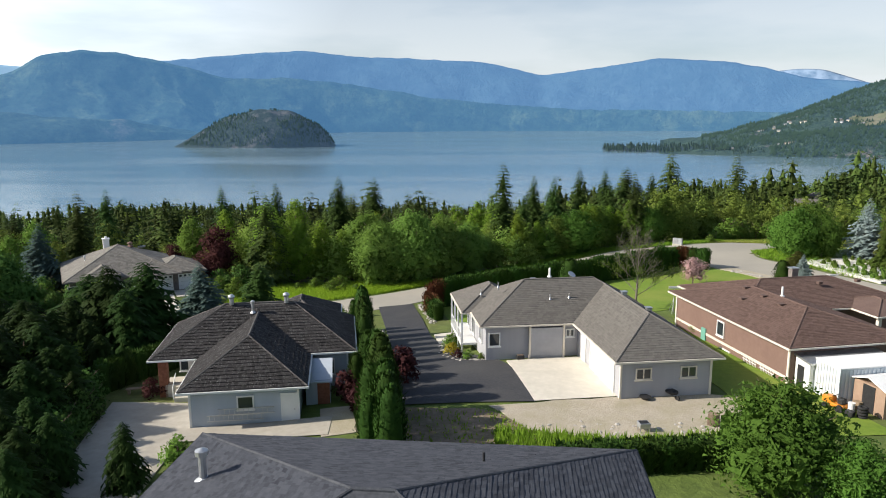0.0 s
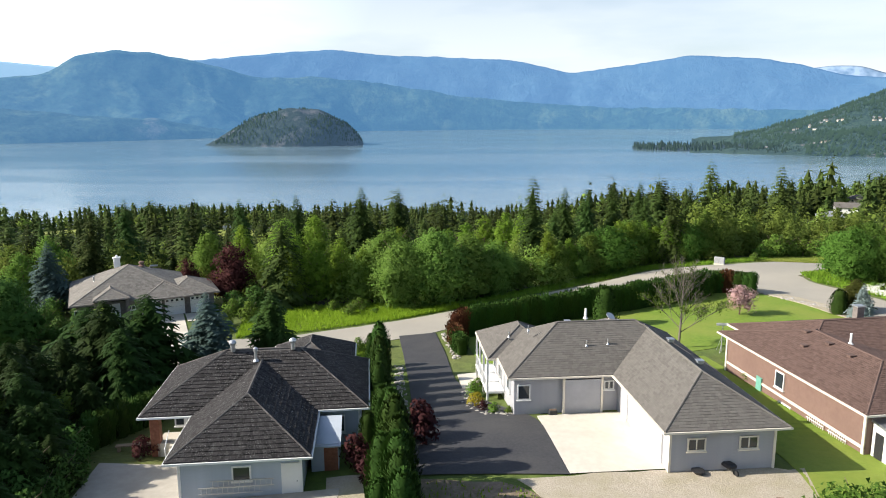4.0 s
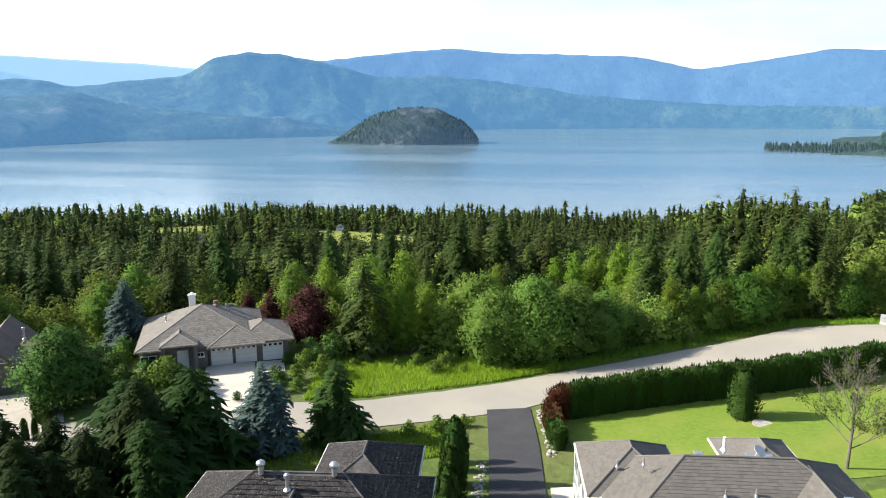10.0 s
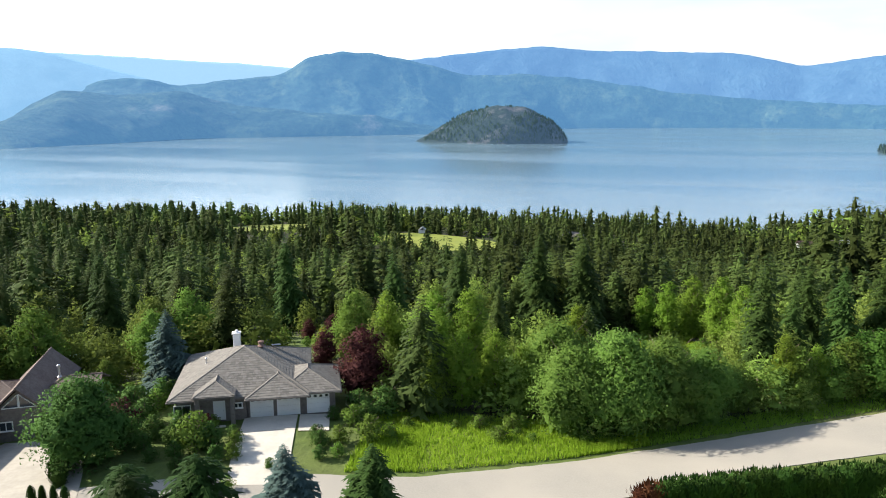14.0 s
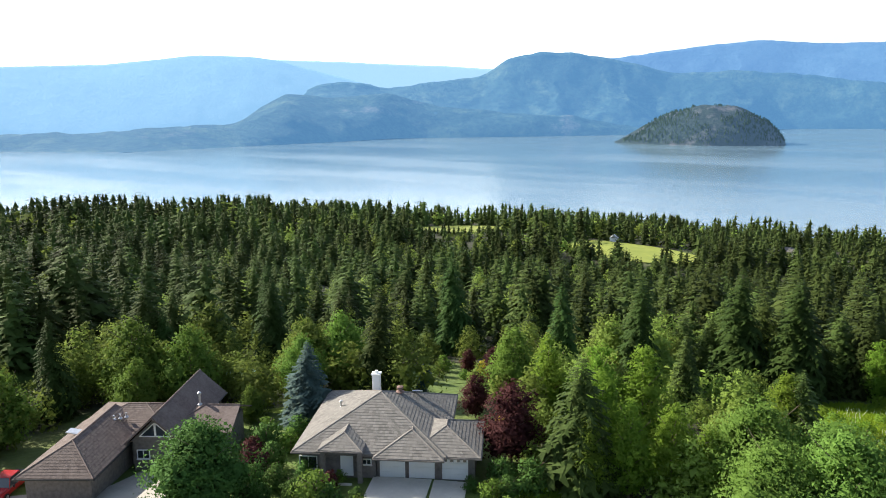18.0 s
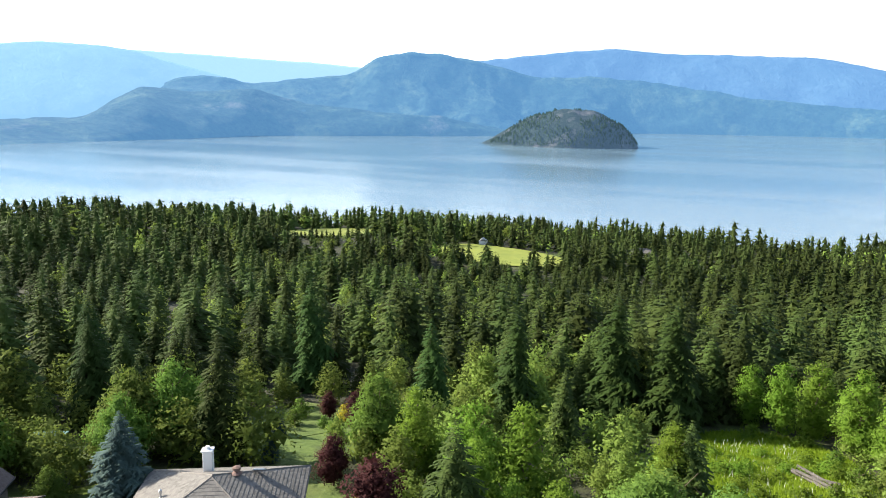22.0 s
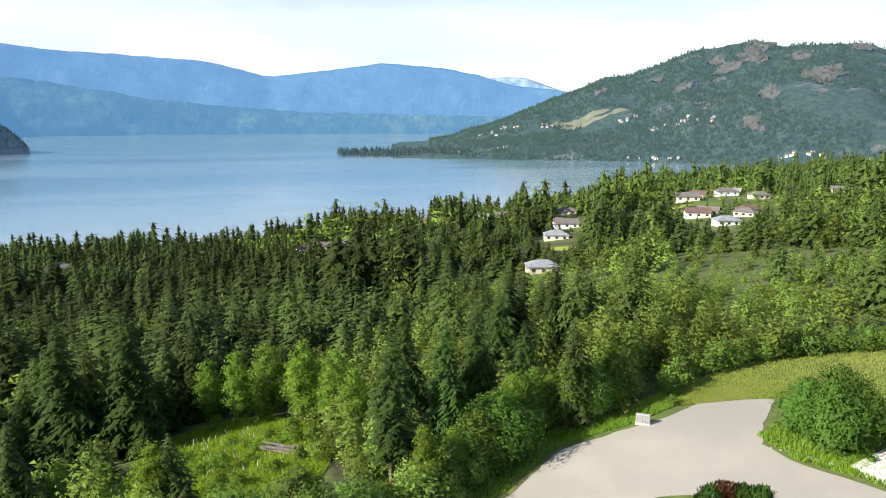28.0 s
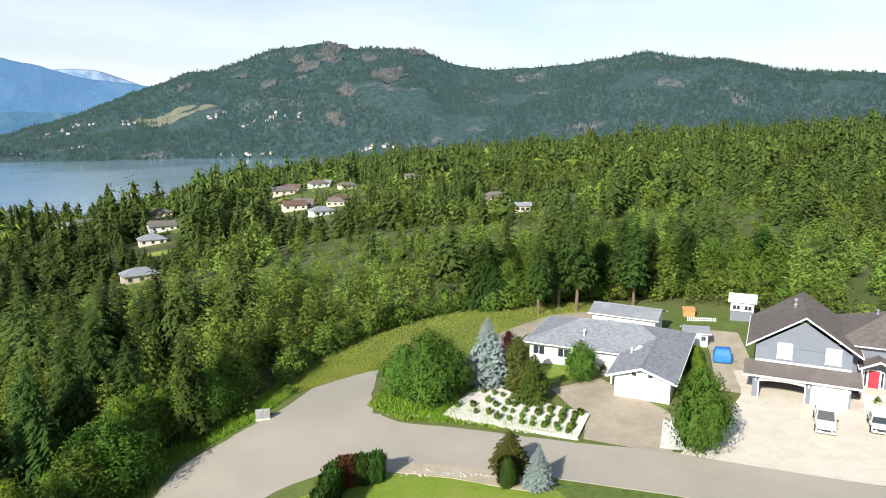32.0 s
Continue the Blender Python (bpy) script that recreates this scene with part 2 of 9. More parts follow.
M_BROWNROOF = surface("brown_asphalt_shingles", (0.088, 0.056, 0.046), (0.14, 0.09, 0.074), 9.0, (0.175, 0.12, 0.1), 0.5, 0.4, 0.9, bumps=0.3, bdist=0.015, stretch=(1, 1, 3))
M_TILEROOF = surface("brown_grey_concrete_tiles", (0.15, 0.135, 0.115), (0.24, 0.215, 0.185), 4.0, (0.3, 0.27, 0.23), 0.4, 0.4, 0.85, bumps=0.3, bdist=0.02)
M_KROOF = surface("dark_brown_tiles", (0.1, 0.07, 0.06), (0.18, 0.135, 0.115), 4.0, (0.24, 0.19, 0.165), 0.5, 0.4, 0.85, bumps=0.3, bdist=0.02)
M_GREYROOF = surface("grey_asphalt_shingles", (0.15, 0.165, 0.185), (0.25, 0.27, 0.3), 6.0, (0.33, 0.35, 0.37), 0.5, 0.4, 0.9, bumps=0.3, bdist=0.015, stretch=(1, 1, 3))
M_BLACKROOF = surface("charcoal_shingles", (0.035, 0.038, 0.046), (0.075, 0.08, 0.092), 5.0, (0.1, 0.105, 0.115), 0.8, 0.5, 0.9, bumps=0.35, bdist=0.02)
M_WROOF = surface("dark_taupe_shingles", (0.1, 0.085, 0.08), (0.16, 0.14, 0.13), 6.0, (0.2, 0.18, 0.17), 0.5, 0.4, 0.9, bumps=0.3, bdist=0.015)
M_BLUESIDING = surface("pale_blue_siding", (0.42, 0.47, 0.53), (0.47, 0.52, 0.58), 1.5, (0.36, 0.4, 0.45), 0.5, 0.4, 0.7, bumps=0.05)
M_GREYSIDING = surface("grey_siding", (0.36, 0.36, 0.38), (0.41, 0.41, 0.43), 1.5, (0.31, 0.31, 0.33), 0.5, 0.4, 0.7, bumps=0.05)
M_WSIDING = surface("slate_blue_siding", (0.15, 0.172, 0.21), (0.175, 0.2, 0.24), 1.5, (0.13, 0.15, 0.185), 0.5, 0.4, 0.7, bumps=0.05)
M_BROWNWALL = surface("brown_stucco", (0.185, 0.115, 0.092), (0.215, 0.138, 0.11), 3.0, (0.165, 0.102, 0.082), 0.5, 0.4, 0.85, bumps=0.15)
M_STONE = surface("dark_stone_facing", (0.13, 0.115, 0.105), (0.22, 0.19, 0.17), 3.0, None, bumps=0.4)
M_WHITE = surface("white_paint", (0.76, 0.76, 0.74), (0.82, 0.82, 0.8), 1.2, (0.7, 0.69, 0.66), 0.6, 0.35, 0.55, bumps=0.0)
M_CREAM = surface("cream_trim_paint", (0.68, 0.62, 0.52), (0.73, 0.67, 0.57), 1.2, None, rough=0.6, bumps=0.0)
M_BARK = surface("grey_brown_bark", (0.1, 0.07, 0.05), (0.2, 0.15, 0.11), 4.0, None, rough=0.95, bumps=0.6, stretch=(1, 1, 0.3))
M_STEEL = surface("galvanised_steel", (0.5, 0.51, 0.52), (0.6, 0.61, 0.62), 5.0, None, rough=0.4, metal=0.8, bumps=0.0)
M_DARK = surface("black_plastic", (0.02, 0.02, 0.022), (0.035, 0.035, 0.036), 6.0, None, rough=0.5, bumps=0.0)
M_ROCK = surface("pale_river_rock", (0.28, 0.26, 0.23), (0.5, 0.47, 0.43), 2.0, None, rough=0.9, bumps=0.4, bdist=0.05)
M_WHITEROCK = surface("white_landscape_rock", (0.6, 0.58, 0.53), (0.75, 0.73, 0.68), 5.0, (0.48, 0.46, 0.4), 0.5, 0.4, 0.9, bumps=0.7, bdist=0.06)
glass_m, glass_nt, glass_b = material("window_glass", 0.06, 0.0, 0.8)
glass_b.inputs["Base Color"].default_value = (0.03, 0.038, 0.045, 1)
M_GLASS = glass_m

M_SPRUCE = foliage("dark_spruce_needles", (0.022, 0.046, 0.011), (0.058, 0.1, 0.022), (0.038, 0.072, 0.016), 0.08, 0.12)
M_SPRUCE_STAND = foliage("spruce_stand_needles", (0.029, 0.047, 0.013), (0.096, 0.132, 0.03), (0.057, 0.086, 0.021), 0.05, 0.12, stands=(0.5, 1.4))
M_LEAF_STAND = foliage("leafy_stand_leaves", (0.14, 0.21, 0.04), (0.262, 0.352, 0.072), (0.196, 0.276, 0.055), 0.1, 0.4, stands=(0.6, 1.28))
M_BLUESPRUCE = foliage("blue_spruce_needles", (0.042, 0.072, 0.06), (0.078, 0.118, 0.102), (0.058, 0.09, 0.078), 0.8, 0.1)
M_LEAF = foliage("fresh_green_leaves", (0.085, 0.155, 0.025), (0.165, 0.26, 0.046), (0.12, 0.2, 0.034), 0.25, 0.36)
M_LIME = foliage("lime_green_leaves", (0.12, 0.205, 0.024), (0.2, 0.3, 0.04), (0.155, 0.25, 0.031), 0.3, 0.48)
M_WILLOW = foliage("grey_green_leaves", (0.1, 0.175, 0.031), (0.18, 0.275, 0.057), (0.135, 0.22, 0.044), 0.3, 0.45)
M_CEDAR = foliage("cedar_hedge_scales", (0.018, 0.046, 0.01), (0.05, 0.098, 0.017), (0.033, 0.07, 0.013), 0.5, 0.12)
M_DARKCEDAR = foliage("dark_cedar_sprays", (0.012, 0.027, 0.006), (0.028, 0.055, 0.01), (0.019, 0.04, 0.008), 0.35, 0.08)
M_PURPLE = foliage("purple_plum_leaves", (0.045, 0.016, 0.018), (0.085, 0.032, 0.03), (0.062, 0.023, 0.023), 0.7, 0.3)
M_OLIVE = foliage("olive_juniper_sprays", (0.05, 0.065, 0.014), (0.1, 0.11, 0.03), (0.075, 0.085, 0.02), 0.6, 0.25)
M_SILVER = foliage("silver_spruce_needles", (0.17, 0.23, 0.22), (0.28, 0.34, 0.33), (0.22, 0.28, 0.27), 0.8, 0.1)
M_MAPLE = foliage("dark_maple_leaves", (0.045, 0.1, 0.021), (0.09, 0.165, 0.036), (0.065, 0.13, 0.029), 0.4, 0.2)
M_BROAD = foliage("mid_green_leaves", (0.06, 0.135, 0.022), (0.125, 0.23, 0.039), (0.09, 0.18, 0.03), 0.4, 0.4)
M_PINK = foliage("pink_blossom", (0.48, 0.3, 0.29), (0.62, 0.46, 0.43), (0.54, 0.36, 0.34), 0.8, 0.3)
M_YELLOW = foliage("golden_leaves", (0.3, 0.27, 0.03), (0.42, 0.38, 0.04), (0.34, 0.3, 0.03), 0.8, 0.35)
M_RUST = foliage("rust_brown_cedar", (0.075, 0.03, 0.014), (0.12, 0.055, 0.025), (0.09, 0.04, 0.018), 0.8, 0.2)
M_FRESHGRASS = foliage("fresh_meadow_blades", (0.2, 0.31, 0.022), (0.31, 0.42, 0.045), (0.25, 0.36, 0.032), 0.12, 0.5)
M_GRASS = foliage("tall_grass_blades", (0.16, 0.27, 0.025), (0.25, 0.37, 0.045), (0.2, 0.31, 0.035), 0.15, 0.45)
M_DRYGRASS = foliage("dry_grass_blades", (0.2, 0.27, 0.045), (0.36, 0.36, 0.1), (0.27, 0.3, 0.06), 0.12, 0.45)
M_FIELD = surface("hay_field", (0.2, 0.24, 0.03), (0.28, 0.31, 0.05), 0.2, (0.16, 0.2, 0.03), 0.03, 0.6, bumps=0)
M_DRYTWIG = surface("bare_grey_twigs", (0.11, 0.095, 0.08), (0.18, 0.155, 0.13), 3.0, None, bumps=0.0)

# ---- the lie of the land ----
ANCHORS = np.array([(0, -40, 4), (0, 10, 2.2), (-40, 10, 1), (40, 10, 2.5), (-18, 42, .3), (-26, 47, .1), (10, 46, 1.0), (17, 47, 1.0), (3, 54, .9),
    (-3, 64, -.6), (-10, 82, -2.6), (-35, 74, -2.7), (-44, 88, -2.4), (-66, 72, -4), (8, 105, -2.6), (20, 105, -1.7), (35, 117, -.7),
    (45, 103, -.4), (54, 79, 0), (64, 85, .3), (74, 72, .2), (25, 52, .8), (20, 72, .2), (30, 90, -.5), (110, 85, .8)], float)
ANCHORS_FAR = np.array([(-60, 130, -9), (0, 150, -9), (45, 165, -8), (0, 250, -33), (-150, 200, -27), (-100, 310, -47), (-140, 430, -62), (-20, 420, -58), (-219, 527, -63), (-330, 420, -63), (0, 600, -72),
    (150, 300, -27), (300, 200, -8), (300, 400, -26), (600, 300, -22), (500, -100, 20), (-300, -100, 10), (0, -300, 30), (700, 0, 0), (345, 490, -26), (400, 500, -25), (676, 461, -25), (826, 598, -33), (236, 790, -78),
    (-780, 330, -88), (-700, 520, -89), (-470, 690, -89), (-140, 790, -89), (150, 810, -89), (290, 890, -89), (500, 950, -89), (830, 1300, -89),
    (1210, 1470, -89), (-400, 250, -46), (-640, 346, -60), (-560, 460, -64), (-510, 515, -69), (-1200, 0, -89), (-1200, 1200, -120), (500, 1800, -130)], float)
ALL = np.vstack([ANCHORS, ANCHORS_FAR])


def tps_kernel(d2):
    return np.sqrt(d2 + 12.0 ** 2)


def tps_fit(pts):
    n = len(pts)
    d2 = ((pts[:, None, :2] - pts[None, :, :2]) ** 2).sum(-1)
    a = np.zeros((n + 3, n + 3))
    a[:n, :n] = tps_kernel(d2)
    a[:n, n:], a[n:, :n] = np.c_[np.ones(n), pts[:, :2]], np.c_[np.ones(n), pts[:, :2]].T
    return np.linalg.solve(a, np.r_[pts[:, 2], 0, 0, 0])


TPS = tps_fit(ALL)


def ground_z(x, y):
    """Height of the ground at arrays or numbers x, y."""
    x, y = np.asarray(x, float), np.asarray(y, float)
    flat = np.c_[x.ravel(), y.ravel()]
    out = np.empty(len(flat))
    for s in range(0, len(flat), 20000):
        q = flat[s:s + 20000]
        d2 = ((q[:, None] - ALL[None, :, :2]) ** 2).sum(-1)
        out[s:s + 20000] = tps_kernel(d2) @ TPS[:-3] + TPS[-3] + q @ TPS[-2:]
    far = np.hypot(flat[:, 0], flat[:, 1] - 60)
    low = np.clip((far - 1500) / 1500, 0, 1)
    out = np.maximum(out * (1 - low) - 130 * low, -135)
    return out.reshape(x.shape) if x.shape else float(out[0])


CX, CY = 0.0, 60.0


def polar_sheet(az, radii, height):
    a, r = np.meshgrid(np.radians(az), radii)
    x, y = CX + r * np.sin(a), CY + r * np.cos(a)
    z = height(x, y, np.degrees(a), r)
    n, k = a.shape
    i = np.arange(n - 1)[:, None] * k + np.arange(k - 1)[None, :]
    faces = np.stack([i, i + 1, i + k + 1, i + k], -1).reshape(-1, 4)
    return np.stack([x, y, z], -1).reshape(-1, 3), faces[:, ::-1]


gr_r = np.r_[0.01, np.geomspace(4, 4900, 150)]
gv, gf = polar_sheet(np.linspace(-180, 180, 281), gr_r, lambda x, y, a, r: ground_z(x, y))
ground = tagged(mesh_obj("ground", gv, gf, M_GROUND, smooth=True), "grassy hillside falling to a lake", "ground", kind="structure")

# ---- lake ----
WATER = -90.0
wm, wnt, wb = material("lake_water", 0.3, 0.0, 0.9)
wb.inputs["Base Color"].default_value = (0.15, 0.235, 0.295, 1)
wb.inputs["IOR"].default_value = 1.45
rip = noise_fac(wnt, 0.05, 4, 0.6, 0.2, 0.8, stretch=(1, 2.5, 1))
bump(wnt, wb, rip, 0.13, 1.2)
calm = noise_fac(wnt, 0.0022, 5, 0.65, 0.42, 0.62, stretch=(0.35, 1.6, 1))
rr = wnt.nodes.new("ShaderNodeMapRange")
rr.inputs["To Min"].default_value, rr.inputs["To Max"].default_value = 0.11, 0.21
wnt.links.new(calm, rr.inputs["Value"])
wnt.links.new(rr.outputs["Result"], wb.inputs["Roughness"])
wv, wf = polar_sheet(np.linspace(-100, 75, 120), np.r_[np.linspace(300, 3300, 16), np.linspace(3400, 4900, 30)],
                     lambda x, y, a, r: WATER + 64 * np.clip((r - 3300) / 1300, 0, 1.2) ** 1.5)
water = tagged(mesh_obj("water", wv, wf, wm, smooth=True), "calm blue lake with faint ripples", "lake", kind="structure")


# ---- hills ----
def fbm(x, y, seed, scale, octaves=5):
    """Smooth value noise of arrays."""
    rng = np.random.RandomState(seed)
    out, amp = np.zeros_like(x), 1.0
    for o in range(octaves):
        t = rng.rand(64, 64)
        u, v = x / scale, y / scale
        iu, iv = np.floor(u).astype(int), np.floor(v).astype(int)
        fu, fv = u - iu, v - iv
        fu, fv = fu * fu * (3 - 2 * fu), fv * fv * (3 - 2 * fv)
        g = lambda a, b: t[a % 64, b % 64]
        out += amp * ((g(iu, iv) * (1 - fu) + g(iu + 1, iv) * fu) * (1 - fv) + (g(iu, iv + 1) * (1 - fu) + g(iu + 1, iv + 1) * fu) * fv - 0.5)
        amp, scale = amp * 0.5, scale * 0.5
    return out


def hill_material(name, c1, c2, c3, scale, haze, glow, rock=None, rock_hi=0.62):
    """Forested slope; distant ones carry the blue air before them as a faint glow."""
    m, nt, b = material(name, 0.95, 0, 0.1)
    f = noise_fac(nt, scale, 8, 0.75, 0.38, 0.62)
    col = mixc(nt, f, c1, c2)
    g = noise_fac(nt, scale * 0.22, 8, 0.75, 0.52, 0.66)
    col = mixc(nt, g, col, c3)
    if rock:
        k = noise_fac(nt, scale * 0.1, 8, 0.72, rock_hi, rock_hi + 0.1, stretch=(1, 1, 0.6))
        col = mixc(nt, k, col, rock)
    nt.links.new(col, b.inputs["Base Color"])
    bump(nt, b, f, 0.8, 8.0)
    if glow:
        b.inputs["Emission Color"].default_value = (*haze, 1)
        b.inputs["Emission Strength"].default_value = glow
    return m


def ridge(name, profile, near, far_r, base, mat, label, seed, rough=40, az_step=0.25, rows=26, foot=None):
    """A range of hills: its skyline as (degrees, elevation) seen from the middle of the walk, its foot at near, its crest at far_r."""
    az = np.arange(profile[0][0], profile[-1][0] + az_step / 2, az_step)
    p = np.array(profile, float)
    el = np.interp(az, p[:, 0], p[:, 1])
    ker = np.exp(-np.linspace(-2, 2, 9) ** 2)
    el = np.convolve(np.pad(el, 4, mode="edge"), ker / ker.sum(), "valid")
    top = 25 + far_r * np.tan(np.radians(el))
    nf = np.interp(az, *np.array(foot, float).T) if foot else np.full(len(az), near)
    s = np.r_[np.linspace(0, 1, rows), 1.03]
    v = []
    for k, q in enumerate(s):
        r = nf + (far_r - nf) * q
        x, y = CX + r * np.sin(np.radians(az)), CY + r * np.cos(np.radians(az))
        rise = min(q, 1) ** 0.85
        z = base + (top - base) * rise
        # spurs and gullies run down the slope
        spur = 1 - 2 * np.abs(fbm(az * 100, az * 40 + 900.0 * q, seed + 3, 520, 3))
        z = z + (fbm(x, y, seed, 900, 6) + 0.22 * (spur - 0.6)) * rough * np.sin(np.pi * min(q, 1)) ** 0.7 + fbm(x, y, seed + 9, 60, 3) * rough * 0.06
        if q > 1:
            z = z - 60
        v.append(np.stack([x, y, z], -1))
    v = np.array(v)
    n, k = v.shape[:2]
    i = np.arange(n - 1)[:, None] * k + np.arange(k - 1)[None, :]
    faces = np.stack([i, i + k, i + k + 1, i + 1], -1).reshape(-1, 4)
    tagged(mesh_obj(name, v.reshape(-1, 3), faces[:, ::-1], mat, smooth=True), label, "mountain", kind="structure")

    def spot(a, q):
        """Places on the slope at degrees a and share q of the way up."""
        fa = np.clip((np.asarray(a) - az[0]) / az_step, 0, k - 1.001)
        fq = np.clip(np.asarray(q) * (rows - 1), 0, rows - 1.001)
        ia, iq = fa.astype(int), fq.astype(int)
        ra, rq = (fa - ia)[:, None], (fq - iq)[:, None]
        return (v[iq, ia] * (1 - ra) + v[iq, ia + 1] * ra) * (1 - rq) + (v[iq + 1, ia] * (1 - ra) + v[iq + 1, ia + 1] * ra) * rq
    return spot


# air haze is put into the blue emission, and into the farthest ranges' bluish colours
M_FAR = hill_material("far_haze_blue_forest", (0.03, 0.065, 0.09), (0.045, 0.085, 0.11), (0.055, 0.1, 0.12), 0.012, (0.22, 0.5, 1.0), 0.3)
M_PALE = hill_material("pale_haze_blue_forest", (0.04, 0.08, 0.11), (0.05, 0.095, 0.125), (0.06, 0.11, 0.135), 0.012, (0.34, 0.65, 1.0), 0.43)
M_PALER = hill_material("paler_haze_blue_forest", (0.05, 0.09, 0.12), (0.06, 0.1, 0.13), (0.065, 0.11, 0.135), 0.012, (0.42, 0.7, 1.0), 0.5)
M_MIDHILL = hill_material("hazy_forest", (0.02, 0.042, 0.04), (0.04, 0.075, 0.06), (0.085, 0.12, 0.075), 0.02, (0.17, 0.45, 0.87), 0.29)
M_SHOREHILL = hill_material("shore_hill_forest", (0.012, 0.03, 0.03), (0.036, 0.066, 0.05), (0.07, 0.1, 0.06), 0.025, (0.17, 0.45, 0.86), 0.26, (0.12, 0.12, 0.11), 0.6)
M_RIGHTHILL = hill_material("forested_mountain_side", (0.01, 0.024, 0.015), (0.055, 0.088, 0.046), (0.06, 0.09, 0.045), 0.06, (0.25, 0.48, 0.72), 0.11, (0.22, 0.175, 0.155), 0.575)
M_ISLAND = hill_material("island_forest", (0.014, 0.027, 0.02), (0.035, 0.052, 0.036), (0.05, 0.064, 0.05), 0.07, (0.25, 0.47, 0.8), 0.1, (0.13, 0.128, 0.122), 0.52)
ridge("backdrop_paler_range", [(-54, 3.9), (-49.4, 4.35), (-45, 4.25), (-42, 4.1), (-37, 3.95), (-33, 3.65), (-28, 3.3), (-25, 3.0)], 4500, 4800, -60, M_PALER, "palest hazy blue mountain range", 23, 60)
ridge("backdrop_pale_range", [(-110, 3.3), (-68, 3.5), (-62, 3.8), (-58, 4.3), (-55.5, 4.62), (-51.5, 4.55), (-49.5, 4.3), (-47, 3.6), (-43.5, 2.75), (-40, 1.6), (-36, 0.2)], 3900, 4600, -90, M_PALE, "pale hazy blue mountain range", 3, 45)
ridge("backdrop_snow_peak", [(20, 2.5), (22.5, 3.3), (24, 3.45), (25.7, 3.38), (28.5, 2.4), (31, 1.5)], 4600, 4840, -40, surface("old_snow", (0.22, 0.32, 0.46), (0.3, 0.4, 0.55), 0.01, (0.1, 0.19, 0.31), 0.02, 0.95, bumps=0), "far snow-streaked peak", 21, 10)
ridge("backdrop_blue_range", [(-30, 4.0), (-23.3, 4.36), (-17, 5.0), (-13.4, 5.3), (-9.4, 4.87), (-4.5, 4.72), (1.1, 4.44), (5.6, 3.35), (10.7, 4.0), (14.5, 4.5), (19.3, 4.15), (22.3, 3.5), (25, 2.74), (29, 2.35), (36, 1.2)], 4350, 4720, -30, M_FAR, "far forested mountain range under painted blue haze", 5, 110)
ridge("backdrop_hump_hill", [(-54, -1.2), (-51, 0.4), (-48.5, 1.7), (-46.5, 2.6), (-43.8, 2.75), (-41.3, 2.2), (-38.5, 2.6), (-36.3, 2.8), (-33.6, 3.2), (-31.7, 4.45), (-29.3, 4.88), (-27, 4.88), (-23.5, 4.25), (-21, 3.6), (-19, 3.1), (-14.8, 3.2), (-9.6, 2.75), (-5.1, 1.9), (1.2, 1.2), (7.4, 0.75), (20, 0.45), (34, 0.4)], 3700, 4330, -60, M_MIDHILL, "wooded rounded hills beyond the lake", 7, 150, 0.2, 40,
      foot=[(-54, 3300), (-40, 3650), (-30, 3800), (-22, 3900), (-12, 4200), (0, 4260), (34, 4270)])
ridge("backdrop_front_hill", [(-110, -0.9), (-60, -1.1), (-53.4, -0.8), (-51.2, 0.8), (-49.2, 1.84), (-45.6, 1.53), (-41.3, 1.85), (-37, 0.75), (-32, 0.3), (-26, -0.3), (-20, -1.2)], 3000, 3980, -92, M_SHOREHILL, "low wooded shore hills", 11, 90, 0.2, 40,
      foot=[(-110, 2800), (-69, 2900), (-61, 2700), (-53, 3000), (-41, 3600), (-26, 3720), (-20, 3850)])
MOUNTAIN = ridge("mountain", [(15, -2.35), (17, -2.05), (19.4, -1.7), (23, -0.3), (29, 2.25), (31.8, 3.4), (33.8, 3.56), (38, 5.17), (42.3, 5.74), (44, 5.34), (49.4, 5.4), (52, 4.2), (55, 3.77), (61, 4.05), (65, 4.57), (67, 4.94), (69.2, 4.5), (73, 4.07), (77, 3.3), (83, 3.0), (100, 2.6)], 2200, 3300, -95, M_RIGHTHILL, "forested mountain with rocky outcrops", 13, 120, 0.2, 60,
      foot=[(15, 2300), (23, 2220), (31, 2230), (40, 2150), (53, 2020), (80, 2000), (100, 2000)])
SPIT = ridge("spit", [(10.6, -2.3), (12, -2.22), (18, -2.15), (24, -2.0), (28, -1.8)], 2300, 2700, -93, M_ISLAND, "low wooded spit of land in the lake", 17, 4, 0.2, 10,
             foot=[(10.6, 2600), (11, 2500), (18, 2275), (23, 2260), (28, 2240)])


# island: a wooded dome
def island_h(x, y):
    u, v = x + 868, (y - 3075) / 235
    d = (u / np.where(u > 0, 275, 450)) ** 2 + v * v
    return WATER - 6 + 158 * np.clip(1 - d, 0, 1) ** (0.7 + 0.55 * np.clip(-u / 170, 0, 1)) + fbm(x, y, 31, 130, 5) * 30 * np.clip(1.15 - d, 0, 1)


ix, iy = np.meshgrid(np.linspace(-1330, -585, 110), np.linspace(2830, 3320, 90))
iz = island_h(ix, iy)
ii = np.arange(89)[:, None] * 110 + np.arange(109)[None, :]
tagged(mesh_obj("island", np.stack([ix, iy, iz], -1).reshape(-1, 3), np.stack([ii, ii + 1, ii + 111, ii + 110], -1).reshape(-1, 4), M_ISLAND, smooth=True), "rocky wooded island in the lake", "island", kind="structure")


# ---- roads and drives ----
M_DRIVE = surface("worn_tan_concrete", (0.33, 0.285, 0.22), (0.4, 0.35, 0.275), 1.5, (0.26, 0.23, 0.18), 0.25, 0.7, 0.95, bumps=0.1, bdist=0.01)

